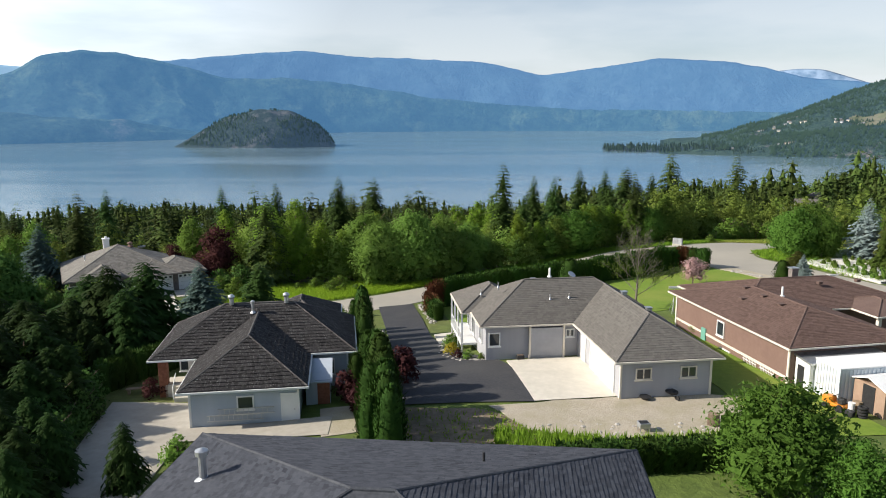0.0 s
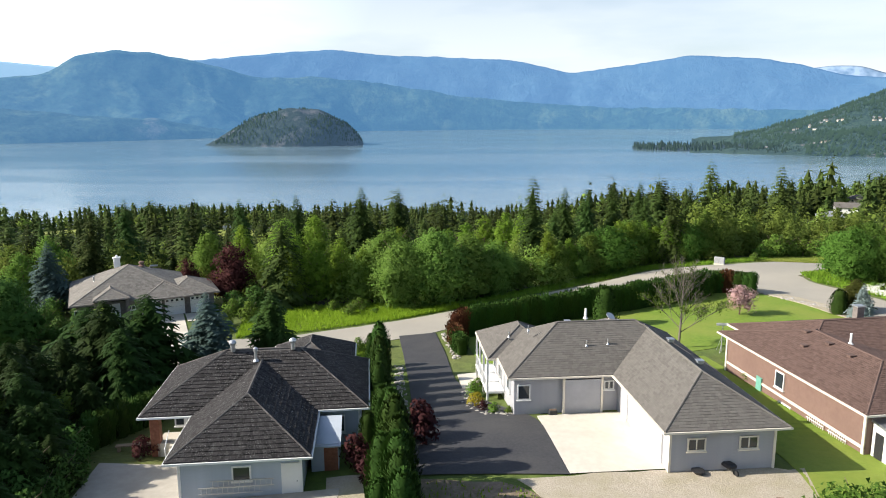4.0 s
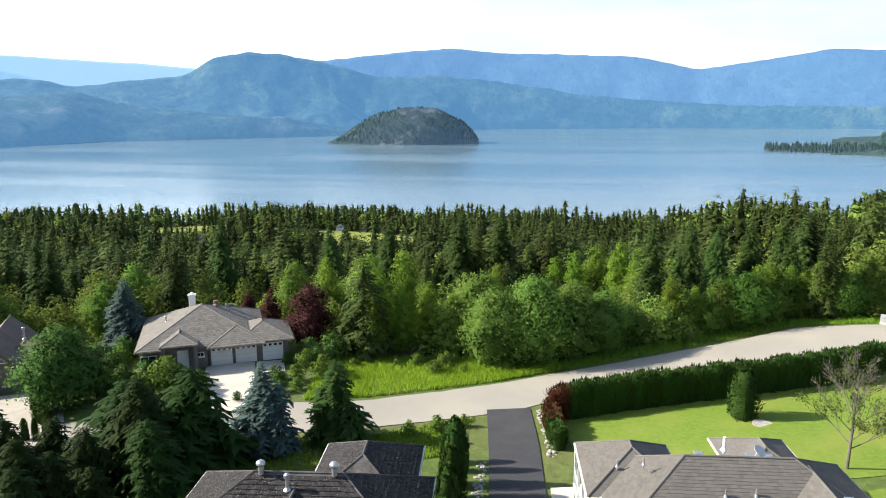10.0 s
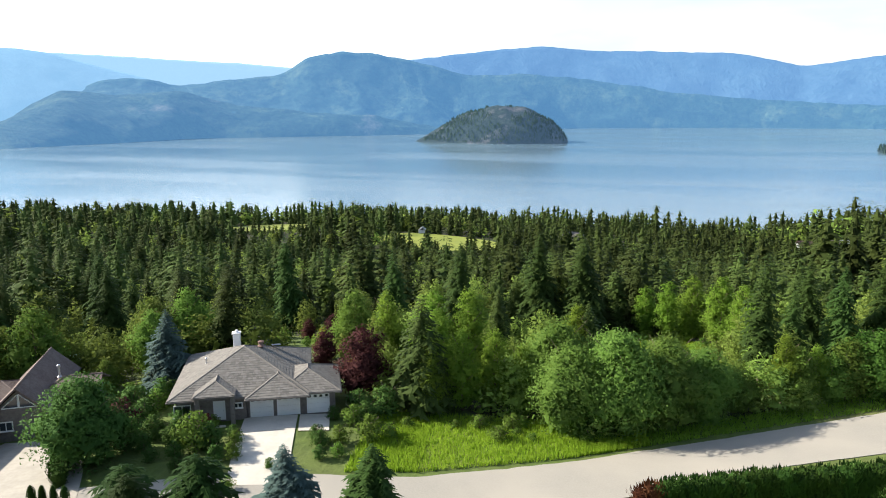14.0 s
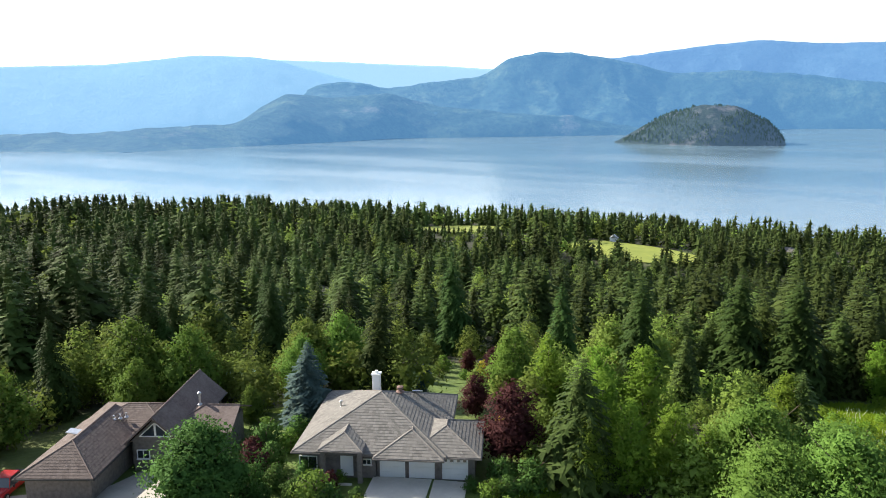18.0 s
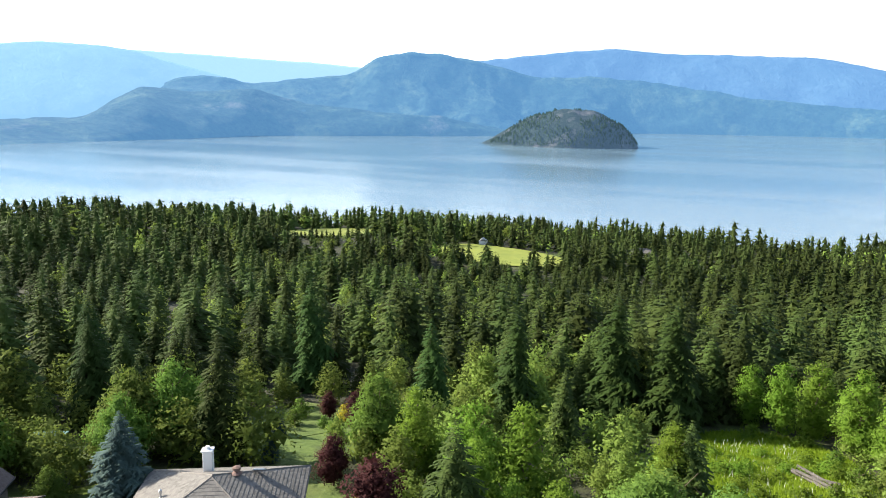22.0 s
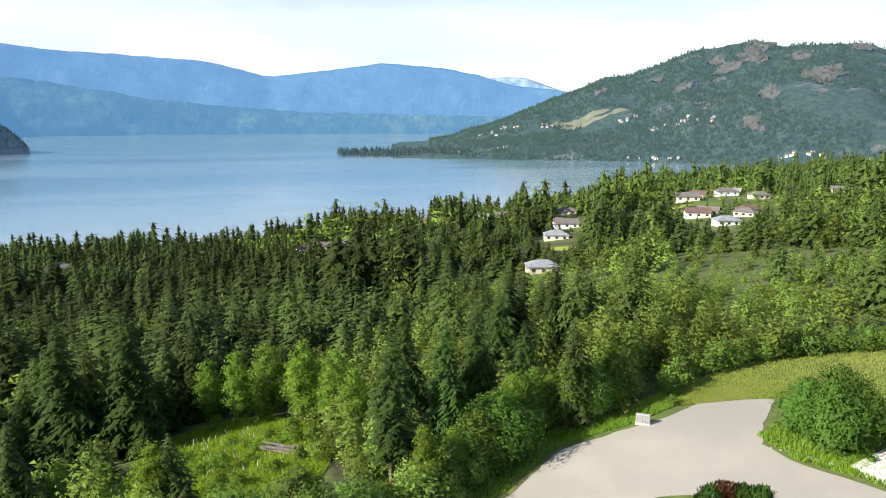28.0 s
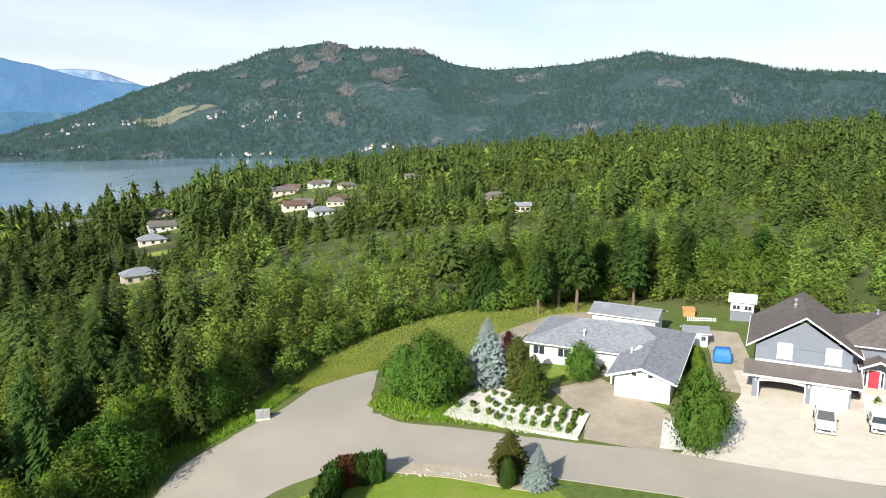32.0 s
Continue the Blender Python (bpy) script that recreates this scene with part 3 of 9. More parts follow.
def resample(pts, n):
    p = np.array(pts, float)
    d = np.r_[0, np.cumsum(np.hypot(*np.diff(p, axis=0).T))]
    t = np.linspace(0, d[-1], n)
    # rounded corners
    q = np.c_[np.interp(t, d, p[:, 0]), np.interp(t, d, p[:, 1])]
    for _ in range(2):
        q[1:-1] = (q[:-2] + 2 * q[1:-1] + q[2:]) / 4
    return q


def ribbon(name, left, right, mat, lift, label, category="road", across=6, step=1.2, parent=None, kind="structure", ragged=0.0):
    """A sheet draped on the ground between two edge lines, with a turned-down rim."""
    n = max(3, int(np.hypot(*np.diff(np.array(left, float), axis=0).T).sum() / step))
    a, b = resample(left, n), resample(right, n)
    if ragged:
        rng = np.random.RandomState(len(name) + n)
        a, b = a + rng.normal(0, ragged, a.shape), b + rng.normal(0, ragged, b.shape)
    s = np.linspace(0, 1, across + 1)[None, :, None]
    g = a[:, None] * (1 - s) + b[:, None] * s
    z = ground_z(g[..., 0], g[..., 1]) + lift
    v = np.concatenate([g, z[..., None]], -1)
    rim = v[:, [0, -1]].copy()
    rim[..., 2] -= lift + 0.25
    v = np.concatenate([rim[:, :1], v, rim[:, 1:]], 1)
    n, k = v.shape[:2]
    i = np.arange(n - 1)[:, None] * k + np.arange(k - 1)[None, :]
    f = np.stack([i, i + 1, i + k + 1, i + k], -1).reshape(-1, 4)
    ob = mesh_obj(name, v.reshape(-1, 3), f, mat, parent)
    return tagged(ob, label, category, kind=kind)


ROAD_N = [(-130, 30), (-95, 53), (-62, 64), (-38, 78.5), (-24, 83.2), (-12, 90.9), (8.2, 105.6), (23.6, 116.2), (33, 116.4), (40, 113), (43, 108), (42.6, 104), (45, 99.5), (49.8, 86), (53.6, 78.5), (58.4, 60), (62, 40), (66, 10)]
ROAD_S = [(-126, 24), (-92, 46), (-60, 57), (-36, 71), (-22, 76.5), (-9, 83.5), (6.5, 95.5), (20, 103.6), (26, 104.2), (30, 102.8), (33.5, 101), (36.2, 97.8), (38, 94), (42.4, 84.3), (46.5, 73), (51, 56), (54.5, 38), (58.5, 9)]
ribbon("road", ROAD_N, ROAD_S, M_ROAD, 0.07, "sun-bleached grey asphalt road with worn edges", ragged=0.05, across=8)
ribbon("road_spur", [(30, 116.6), (36, 116.8), (43, 119.2), (51.5, 123)], [(36, 108), (42, 107), (45, 110.5), (54, 118)], M_ROAD, 0.05, "stub of asphalt road ending in grass", ragged=0.08)
ribbon("asphalt_drive", [(-11.3, 83.5), (-9.6, 75), (-7.6, 64), (-6.2, 55), (-5.4, 45.4)], [(-7.2, 84.6), (-5.4, 76), (-3.6, 64.5), (-0.5, 57), (2.95, 54.1), (4.45, 45.6)], M_TAR, 0.085, "dark asphalt driveway sloping to the road", "driveway")
ribbon("concrete_pad", [(2.9, 54.1), (4.4, 45.65)], [(8.9, 55), (10.5, 46.65)], M_CONCRETE, 0.1, "pale concrete parking pad", "driveway")
ribbon("concrete_walk", [(-3.6, 67), (-2.9, 62)], [(-1.2, 67.4), (-1.4, 62)], M_CONCRETE, 0.1, "pale concrete walk beside the house", "walkway")
ribbon("gravel_yard", [(1.2, 45.2), (4, 40.5), (9, 39.6), (17.5, 41)], [(4.4, 45.6), (10.4, 46.6), (14, 47.1), (18.6, 47.4)], M_GRAVEL, 0.05, "trampled tan gravel and dirt yard", "yard", ragged=0.12)
M_DIRT = surface("trodden_brown_dirt", (0.17, 0.125, 0.085), (0.27, 0.21, 0.15), 3.0, (0.09, 0.1, 0.035), 0.5, 0.6, 0.97, bumps=0.6, bdist=0.06)
ribbon("dirt_bank", [(-3.6, 37.2), (4, 36.7), (10, 36.9), (17.5, 37.6)], [(-4.2, 44.8), (1.6, 44.7), (4.4, 40.6), (9.2, 39.8), (17.6, 41.0)], M_DIRT, 0.035, "bank of brown dirt and weeds below the yard", "bank", ragged=0.15, across=8)
ribbon("gravel_path", [(-9.4, 40.6), (-6.9, 41.2)], [(-10.2, 45.2), (-8.2, 45.6)], M_GRAVEL, 0.06, "strip of grey gravel beside a house", "walkway", ragged=0.08)
ribbon("concrete_drive", [(-22.2, 33), (-23.6, 37.5), (-25.6, 46.6)], [(-17.4, 33), (-18.6, 46.6)], M_DULLCONC, 0.07, "pale concrete driveway before a garage", "driveway")
ribbon("concrete_path", [(-18.3, 40), (-18.2, 42.1)], [(-8.9, 40.9), (-9.2, 43.9)], M_DULLCONC, 0.09, "concrete path along a house wall", "walkway")
ribbon("concrete_drive", [(-44.6, 87.4), (-40.5, 79.7), (-38.2, 76)], [(-40.0, 90.2), (-35.6, 81.9), (-33.2, 78.2)], M_CONCRETE, 0.09, "wide pale concrete garage drive", "driveway")
ribbon("concrete_pad", [(-39.8, 90.3), (-37.9, 86.9)], [(-37.2, 91.9), (-35.2, 88.3)], M_CONCRETE, 0.09, "short pale concrete pad before a garage", "driveway")
ribbon("concrete_drive", [(50.9, 86.0), (55.2, 87.8), (58, 92), (60.5, 95.2)], [(53.2, 77.6), (62.6, 80.3), (63.5, 85.5), (66.8, 92)], M_DRIVE, 0.08, "worn tan concrete driveway", "driveway")
ribbon("concrete_drive", [(53.8, 77), (72.6, 76.5), (80, 80)], [(59.5, 56), (78, 58), (88, 66)], M_CONCRETE, 0.08, "broad pale concrete forecourt", "driveway")
ribbon("gravel_lane", [(72, 79.5), (84, 84), (95, 89)], [(73, 76), (86, 79.5), (96, 84)], M_GRAVEL, 0.08, "tan gravel lane beside a house", "yard")
ribbon("gravel_lane", [(-76, 62), (-62, 78), (-58, 84)], [(-68, 57), (-56, 74), (-54, 82)], M_ROAD, 0.07, "grey driveway under trees", "driveway")
ribbon("paved_court", [(-66, 77), (-60, 79), (-53, 75), (-47.5, 69)], [(-64.5, 66), (-60, 67.5), (-54.5, 64.5), (-50.5, 61.5)], M_DULLCONC, 0.1, "worn grey paved court before a house", "driveway")
ribbon("lawn", [(-4.5, 85), (8, 94), (22, 102.6), (33, 99.5), (41, 84)], [(-1.5, 70), (8, 68), (19.5, 72), (26, 76), (38, 78)], M_LAWN, 0.045, "mown green lawn", "lawn", across=10)
ribbon("lawn", [(17.5, 40), (18.2, 47), (16.5, 56), (15, 68)], [(26, 41), (24, 50), (21.5, 58), (19, 70)], M_LAWN, 0.05, "mown green lawn between two houses", "lawn")
ribbon("grass_verge", [(-24, 85), (-12, 92.6), (-4, 98.5)], [(-28, 94), (-14, 101), (-6, 104)], M_LAWN, 0.04, "uncut grass verge beside the road", "lawn")
ribbon("lawn", [(-71, 95), (-66, 103)], [(-60, 97), (-56, 106)], M_LAWN, 0.05, "small back lawn among trees", "lawn")


# ---- houses ----
def slab(name, polys, mat, parent, thick=0.16, label=""):
    """Roof planes as one solid: each polygon with a fascia's depth below."""
    bm = bmesh.new()
    for poly in polys:
        top = [bm.verts.new(p) for p in poly]
        low = [bm.verts.new((p[0], p[1], p[2] - thick)) for p in poly]
        bm.faces.new(top)
        bm.faces.new(low[::-1])
        for a in range(len(poly)):
            b = (a + 1) % len(poly)
            bm.faces.new((top[a], low[a], low[b], top[b]))
    bmesh.ops.recalc_face_normals(bm, faces=bm.faces)
    return part(name, bm, mat, parent, label)


def hip(parent, u0, u1, v0, v1, ze, slope, mat, gable="", trim=None, name="roof"):
    """A hip roof over a rectangle, its eaves at ze. gable: the ends (e, w, n, s) that are gables."""
    w, d = u1 - u0, v1 - v0
    if w >= d:
        h = ze + slope * d / 2
        a = (u0 if "w" in gable else u0 + d / 2, (v0 + v1) / 2, h)
        b = (u1 if "e" in gable else u1 - d / 2, (v0 + v1) / 2, h)
        polys = [[(u0, v0, ze), (u1, v0, ze), b, a], [(u1, v1, ze), (u0, v1, ze), a, b]]
        if "w" not in gable:
            polys.append([(u0, v1, ze), (u0, v0, ze), a])
        if "e" not in gable:
            polys.append([(u1, v0, ze), (u1, v1, ze), b])
    else:
        h = ze + slope * w / 2
        a = ((u0 + u1) / 2, v0 if "s" in gable else v0 + w / 2, h)
        b = ((u0 + u1) / 2, v1 if "n" in gable else v1 - w / 2, h)
        polys = [[(u0, v1, ze), (u0, v0, ze), a, b], [(u1, v0, ze), (u1, v1, ze), b, a]]
        if "s" not in gable:
            polys.append([(u0, v0, ze), (u1, v0, ze), a])
        if "n" not in gable:
            polys.append([(u1, v1, ze), (u0, v1, ze), b])
    r = slab(name, polys, mat, parent)
    if trim:
        bm = bmesh.new()
        t = 0.1
        for x0, x1, y0, y1, side in ((u0 - t, u1 + t, v0 - t, v0, "s"), (u0 - t, u1 + t, v1, v1 + t, "n"), (u0 - t, u0, v0, v1, "w"), (u1, u1 + t, v0, v1, "e")):
            if side not in gable:
                box_bm(x0, x1, y0, y1, ze - 0.155, ze - 0.035, bm=bm)
        part("gutter", bm, trim, parent)
    # ridge caps
    bm = bmesh.new()
    tube_bm(a, b, 0.09, n=6, bm=bm)
    corners = [(u0, v0), (u1, v0), (u1, v1), (u0, v1)]
    for cu, cv in corners:
        e = a if (abs(cu - a[0]) + abs(cv - a[1])) < (abs(cu - b[0]) + abs(cv - b[1])) else b
        side = ("w" if cu == u0 else "e") if w >= d else ("s" if cv == v0 else "n")
        if side not in gable:
            tube_bm((cu, cv, ze), e, 0.07, n=6, bm=bm)
    part("ridge_cap", bm, mat, parent)
    return r, h


def walls(parent, u0, u1, v0, v1, z0, z1, mat, name="wall", label=""):
    return part(name, box_bm(u0, u1, v0, v1, z0, z1), mat, parent, label)


def facing(x, y, z, ang):
    """A pose on a wall: local x along it, local y out of it."""
    return pose(x, y, z, 0, 0, ang)


def put_bm(bm, m):
    bm.transform(m)
    return bm


def window(parent, x, y, z, w, h, ang, frame_mat=None, bars=1, shut=None, name="window"):
    """A framed window whose pane lies back in its frame; x, y, z is the middle of its sill. ang turns its outside from -y."""
    m = facing(x, y, z, ang)
    fm, t = frame_mat or M_WHITE, 0.09
    bm = bmesh.new()
    for x0, x1, z0, z1 in ((-w / 2, w / 2, 0, t), (-w / 2, w / 2, h - t, h), (-w / 2, -w / 2 + t, t, h - t), (w / 2 - t, w / 2, t, h - t)):
        box_bm(x0, x1, -0.07, 0.03, z0, z1, bm=bm)
    for k in range(bars):
        c = -w / 2 + w * (k + 1) / (bars + 1)
        box_bm(c - 0.035, c + 0.035, -0.05, 0.03, t, h - t, bm=bm)
    fr = part(name, put_bm(bm, m), fm, parent)
    part("pane", put_bm(box_bm(-w / 2 + t, w / 2 - t, -0.022, 0.02, t, h - t), m), shut or M_GLASS, fr)
    part("sill", put_bm(box_bm(-w / 2 - 0.06, w / 2 + 0.06, -0.12, 0.03, -0.07, 0), m), fm, fr)
    return fr


def garage_door(parent, x, y, z, w, h, ang, mat=None, rows=4, cols=4, lights=False, surround=None):
    mat = mat or M_WHITE
    m = facing(x, y, z, ang)
    bm = bmesh.new()
    for x0, x1, z0, z1 in ((-w / 2 - 0.12, -w / 2, 0, h + 0.12), (w / 2, w / 2 + 0.12, 0, h + 0.12), (-w / 2, w / 2, h, h + 0.12)):
        box_bm(x0, x1, -0.08, 0.04, z0, z1, bm=bm)
    d = part("garage_door", put_bm(bm, m), surround or mat, parent, "white panelled garage door in its frame")
    rh, cw = h / rows, w / cols
    for r in range(rows):
        bm = box_bm(-w / 2, w / 2, -0.02, 0.03, r * rh + 0.012, (r + 1) * rh - 0.012)
        for c in range(cols):
            x0 = -w / 2 + c * cw
            box_bm(x0 + 0.1, x0 + cw - 0.1, -0.045, -0.02, r * rh + 0.1, (r + 1) * rh - 0.1, 0.012, bm)
        p = part("door_panel", put_bm(bm, m), mat, d)
    if lights:
        for c in range(cols):
            x0 = -w / 2 + c * cw
            part("pane", put_bm(box_bm(x0 + 0.14, x0 + cw - 0.14, -0.055, -0.046, h - rh + 0.14, h - 0.14), m), M_GLASS, d)
    return d


def door(parent, x, y, z, w, h, ang, mat=None):
    m = facing(x, y, z, ang)
    bm = bmesh.new()
    for x0, x1, z0, z1 in ((-w / 2 - 0.09, -w / 2, 0, h + 0.09), (w / 2, w / 2 + 0.09, 0, h + 0.09), (-w / 2, w / 2, h, h + 0.09)):
        box_bm(x0, x1, -0.06, 0.03, z0, z1, bm=bm)
    d = part("door", put_bm(bm, m), M_WHITE, parent)
    part("door_leaf", put_bm(box_bm(-w / 2, w / 2, -0.03, 0.02, 0.01, h), m), mat or M_WHITE, d)
    part("door_handle", put_bm(cyl_bm(0.03, 0.03, -0.05, 0.05, 8, x=w / 2 - 0.1, y=-0.07), m @ pose(0, 0, 1.0)), M_STEEL, d)
    return d


def vent_pipe(parent, x, y, z, h=0.7, r=0.09, cap=True, name="vent_pipe", mat=None):
    bm = cyl_bm(r, r, -0.25, h, 10)
    if cap:
        cyl_bm(r * 1.7, r * 1.7, h - 0.22, h - 0.02, 10, bm=bm)
        cyl_bm(r * 1.7, r * 0.3, h - 0.02, h + 0.08, 10, bm=bm)
    cyl_bm(r * 2.4, r * 1.2, -0.05, 0.1, 10, bm=bm)
    return part(name, put_bm(bm, pose(x, y, z)), mat or M_STEEL, parent)


def siding_lines(parent, u0, u1, v, z0, z1, ang, mat, step=0.2):
    """Lapped boards on a wall from u0 to u1: each one a thin wedge."""
    n = int((z1 - z0) / step)
    me = None
    for k in range(n):
        z = z0 + k * (z1 - z0) / n
        if me is None:
            hgt = (z1 - z0) / n
            bm = bmesh.new()
            vs = [bm.verts.new(p) for p in ((u0, 0, 0), (u1, 0, 0), (u1, -0.03, 0), (u0, -0.03, 0), (u0, 0, hgt), (u1, 0, hgt), (u1, -0.008, hgt), (u0, -0.008, hgt))]
            for q in ((0, 1, 2, 3), (4, 7, 6, 5), (3, 2, 6, 7), (0, 4, 5, 1), (0, 3, 7, 4), (1, 5, 6, 2)):
                bm.faces.new([vs[i] for i in q])
            ob = part("siding_board", bm, mat, parent)
            me = ob.data
        else:
            ob = new("siding_board", me)
            ob.parent = parent
        ob.matrix_basis = Matrix.Rotation(radians(ang), 4, "Z") @ pose(0, v, z)


def gz(x, y):
    return float(ground_z(x, y))


def gable_wall(parent, u0, u1, v, ze, slope, mat, thick=0.12, name="gable"):
    """The triangle of wall under a gable, in the plane v, facing south."""
    bm = bmesh.new()
    h = ze + slope * (u1 - u0) / 2
    a = [bm.verts.new(p) for p in ((u0, v, ze), (u1, v, ze), ((u0 + u1) / 2, v, h))]
    b = [bm.verts.new((q.co.x, q.co.y + thick, q.co.z)) for q in a]
    bm.faces.new(a)
    bm.faces.new(b[::-1])
    for k in range(3):
        bm.faces.new((a[k], b[k], b[(k + 1) % 3], a[(k + 1) % 3]))
    bmesh.ops.recalc_face_normals(bm, faces=bm.faces)
    return part(name, bm, mat, parent)


def rake_trim(parent, u0, u1, v, ze, slope, mat, d=0.2):
    """Boards along the slopes of a gable."""
    h = ze + slope * (u1 - u0) / 2
    m = (u0 + u1) / 2
    for x0, z0, x1, z1 in ((u0, ze, m, h), (u1, ze, m, h)):
        bm = bmesh.new()
        vs = [bm.verts.new(p) for p in ((x0, v - 0.05, z0 + 0.03), (x1, v - 0.05, z1 + 0.03), (x1, v - 0.05, z1 - d), (x0, v - 0.05, z0 - d), (x0, v, z0 + 0.03), (x1, v, z1 + 0.03), (x1, v, z1 - d), (x0, v, z0 - d))]
        for q in ((0, 1, 2, 3), (7, 6, 5, 4), (0, 4, 5, 1), (3, 2, 6, 7), (0, 3, 7, 4), (1, 5, 6, 2)):
            bm.faces.new([vs[i] for i in q])
        bmesh.ops.recalc_face_normals(bm, faces=bm.faces)
        part("rake_board", bm, mat, parent)


def box_vent(parent, x, y, z, name="roof_vent", mat=None):
    bm = box_bm(-0.2, 0.2, -0.2, 0.2, -0.1, 0.12, 0.02)
    box_bm(-0.26, 0.26, -0.26, 0.26, 0.12, 0.17, 0.015, bm)
    return part(name, put_bm(bm, pose(x, y, z)), mat or M_STEEL, parent)


def turbine_vent(parent, x, y, z):
    bm = cyl_bm(0.16, 0.16, -0.25, 0.25, 12)
    bmesh.ops.create_uvsphere(bm, u_segments=12, v_segments=8, radius=0.27, matrix=Matrix.Translation((0, 0, 0.4)) @ Matrix.Diagonal((1, 1, 0.75, 1)))
    return part("turbine_vent", put_bm(bm, pose(x, y, z)), M_STEEL, parent)


def step_flight(parent, m, n, w, rise=0.18, go=0.28, mat=None):
    """Steps that climb along local y."""
    for k in range(n):
        part("step", put_bm(box_bm(-w / 2, w / 2, k * go, k * go + go + 0.02, -0.5, (k + 1) * rise, 0.01), m), mat or M_CONCRETE, parent)


def ladder(name, m, length, label):
    t = thing(name, m, label, "ladder")
    for z in (0, 0.38):
        part("rail", tube_bm((0, 0, z), (length, 0, z), 0.035), M_STEEL, t)
    for k in range(int(length / 0.3)):
        part("rung", tube_bm((0.15 + k * 0.3, 0, 0), (0.15 + k * 0.3, 0, 0.38), 0.018), M_STEEL, t)
    return t


def courses(parent, u0, u1, v0, v1, ze, slope, mat, step=0.33, thick=0.035, sides="swe", tab=0.32, wild=1.0, vlo=-99, vhi=99, near=None):
    """Overlapping courses of shingles laid on a hip roof's planes, each a thin strip."""
    w, d = u1 - u0, v1 - v0
    half = min(w, d) / 2
    n = int(half / step)
    tabs = []
    for k in range(n):
        a, b = k * step, min((k + 1.08) * step, half)
        za, zb = ze + slope * a + thick + 0.012, ze + slope * b + 0.012
        for s in sides:
            if s == "s":
                q = [(u0 + a, v0 + a, za), (u1 - a, v0 + a, za), (u1 - b, v0 + b, zb), (u0 + b, v0 + b, zb)]
            elif s == "n":
                q = [(u1 - a, v1 - a, za), (u0 + a, v1 - a, za), (u0 + b, v1 - b, zb), (u1 - b, v1 - b, zb)]
            elif s == "w":
                q = [(u0 + a, v1 - a, za), (u0 + a, v0 + a, za), (u0 + b, v0 + b, zb), (u0 + b, v1 - b, zb)]
            else:
                q = [(u1 - a, v0 + a, za), (u1 - a, v1 - a, za), (u1 - b, v1 - b, zb), (u1 - b, v0 + b, zb)]
            if s in "we":
                q = [(x, min(max(y, vlo), vhi), z) for x, y, z in q]
                if abs(q[0][1] - q[1][1]) < 0.05:
                    continue
            # cut into shingles of uneven drop and lift
            p = [Vector(c) for c in q]
            m = max(1, int((p[1] - p[0]).length / tab))
            g = random.Random(k * 31 + ord(s))
            cuts = sorted({0.0, 1.0, *[(j + g.uniform(-0.2, 0.2)) / m for j in range(1, m)]})
            down = (p[0] - p[3]).normalized() if (p[0] - p[3]).length > 1e-4 else Vector((0, 0, -1))
            for c0, c1 in zip(cuts, cuts[1:]):
                lo0, lo1 = p[0].lerp(p[1], c0), p[0].lerp(p[1], c1)
                hi0, hi1 = p[3].lerp(p[2], c0), p[3].lerp(p[2], c1)
                dr = (down * g.uniform(-0.1, 0.12) * step + Vector((0, 0, g.uniform(-0.3, 0.6) * thick))) * wild
                low = Vector((0, 0, thick + 0.02))
                tabs.append([tuple(c) for c in (lo0 + dr, lo1 + dr, hi1, hi0, lo0 + dr - low, lo1 + dr - low)])
    # the ones that the walk passes nearest lie singly, the rest together
    if near:
        tabs.sort(key=lambda c: (c[0][0] - near[0]) ** 2 + (c[0][1] - near[1]) ** 2)
        for c in tabs[:300]:
            mesh_obj("shingle", c, [(0, 1, 2, 3), (4, 5, 1, 0)], mat, parent)
        tabs = tabs[300:]
    vs = [v for c in tabs for v in c]
    fs = [f for i in range(0, len(vs), 6) for f in ((i, i + 1, i + 2, i + 3), (i + 4, i + 5, i + 1, i))]
    return tagged(mesh_obj("shingles", vs, fs, mat, parent), kind="stuff")


def shingle_mat(name, c1, c2, c3, flecks=None):
    """Shingles that differ one from the next, with weather stains over them."""
    m, nt, b = material(name, 0.92, 0, 0.2)
    geo = nt.nodes.new("ShaderNodeNewGeometry")
    oi = nt.nodes.new("ShaderNodeObjectInfo")
    add = nt.nodes.new("ShaderNodeMath")
    nt.links.new(geo.outputs["Random Per Island"], add.inputs[0])
    nt.links.new(oi.outputs["Random"], add.inputs[1])
    fr = nt.nodes.new("ShaderNodeMath")
    fr.operation = "FRACT"
    nt.links.new(add.outputs[0], fr.inputs[0])
    col = mixc(nt, fr.outputs[0], c1, c2)
    col = mixc(nt, noise_fac(nt, 3.5, 6, 0.75, 0.5, 0.78), col, c3)
    old = nt.nodes.new("ShaderNodeMath")
    old.operation = "MULTIPLY"
    old.inputs[1].default_value = 0.4
    nt.links.new(noise_fac(nt, 0.35, 3, 0.6, 0.4, 0.65), old.inputs[0])
    col = mixc(nt, old.outputs[0], col, c2)
    if flecks:
        col = mixc(nt, noise_fac(nt, 13, 3, 0.6, 0.62, 0.7, stretch=(1, 1, 1.6)), col, flecks)
    f = noise_fac(nt, 22, 3, 0.7)
    nt.links.new(col, b.inputs["Base Color"])
    bump(nt, b, f, 0.35, 0.02)
    return m


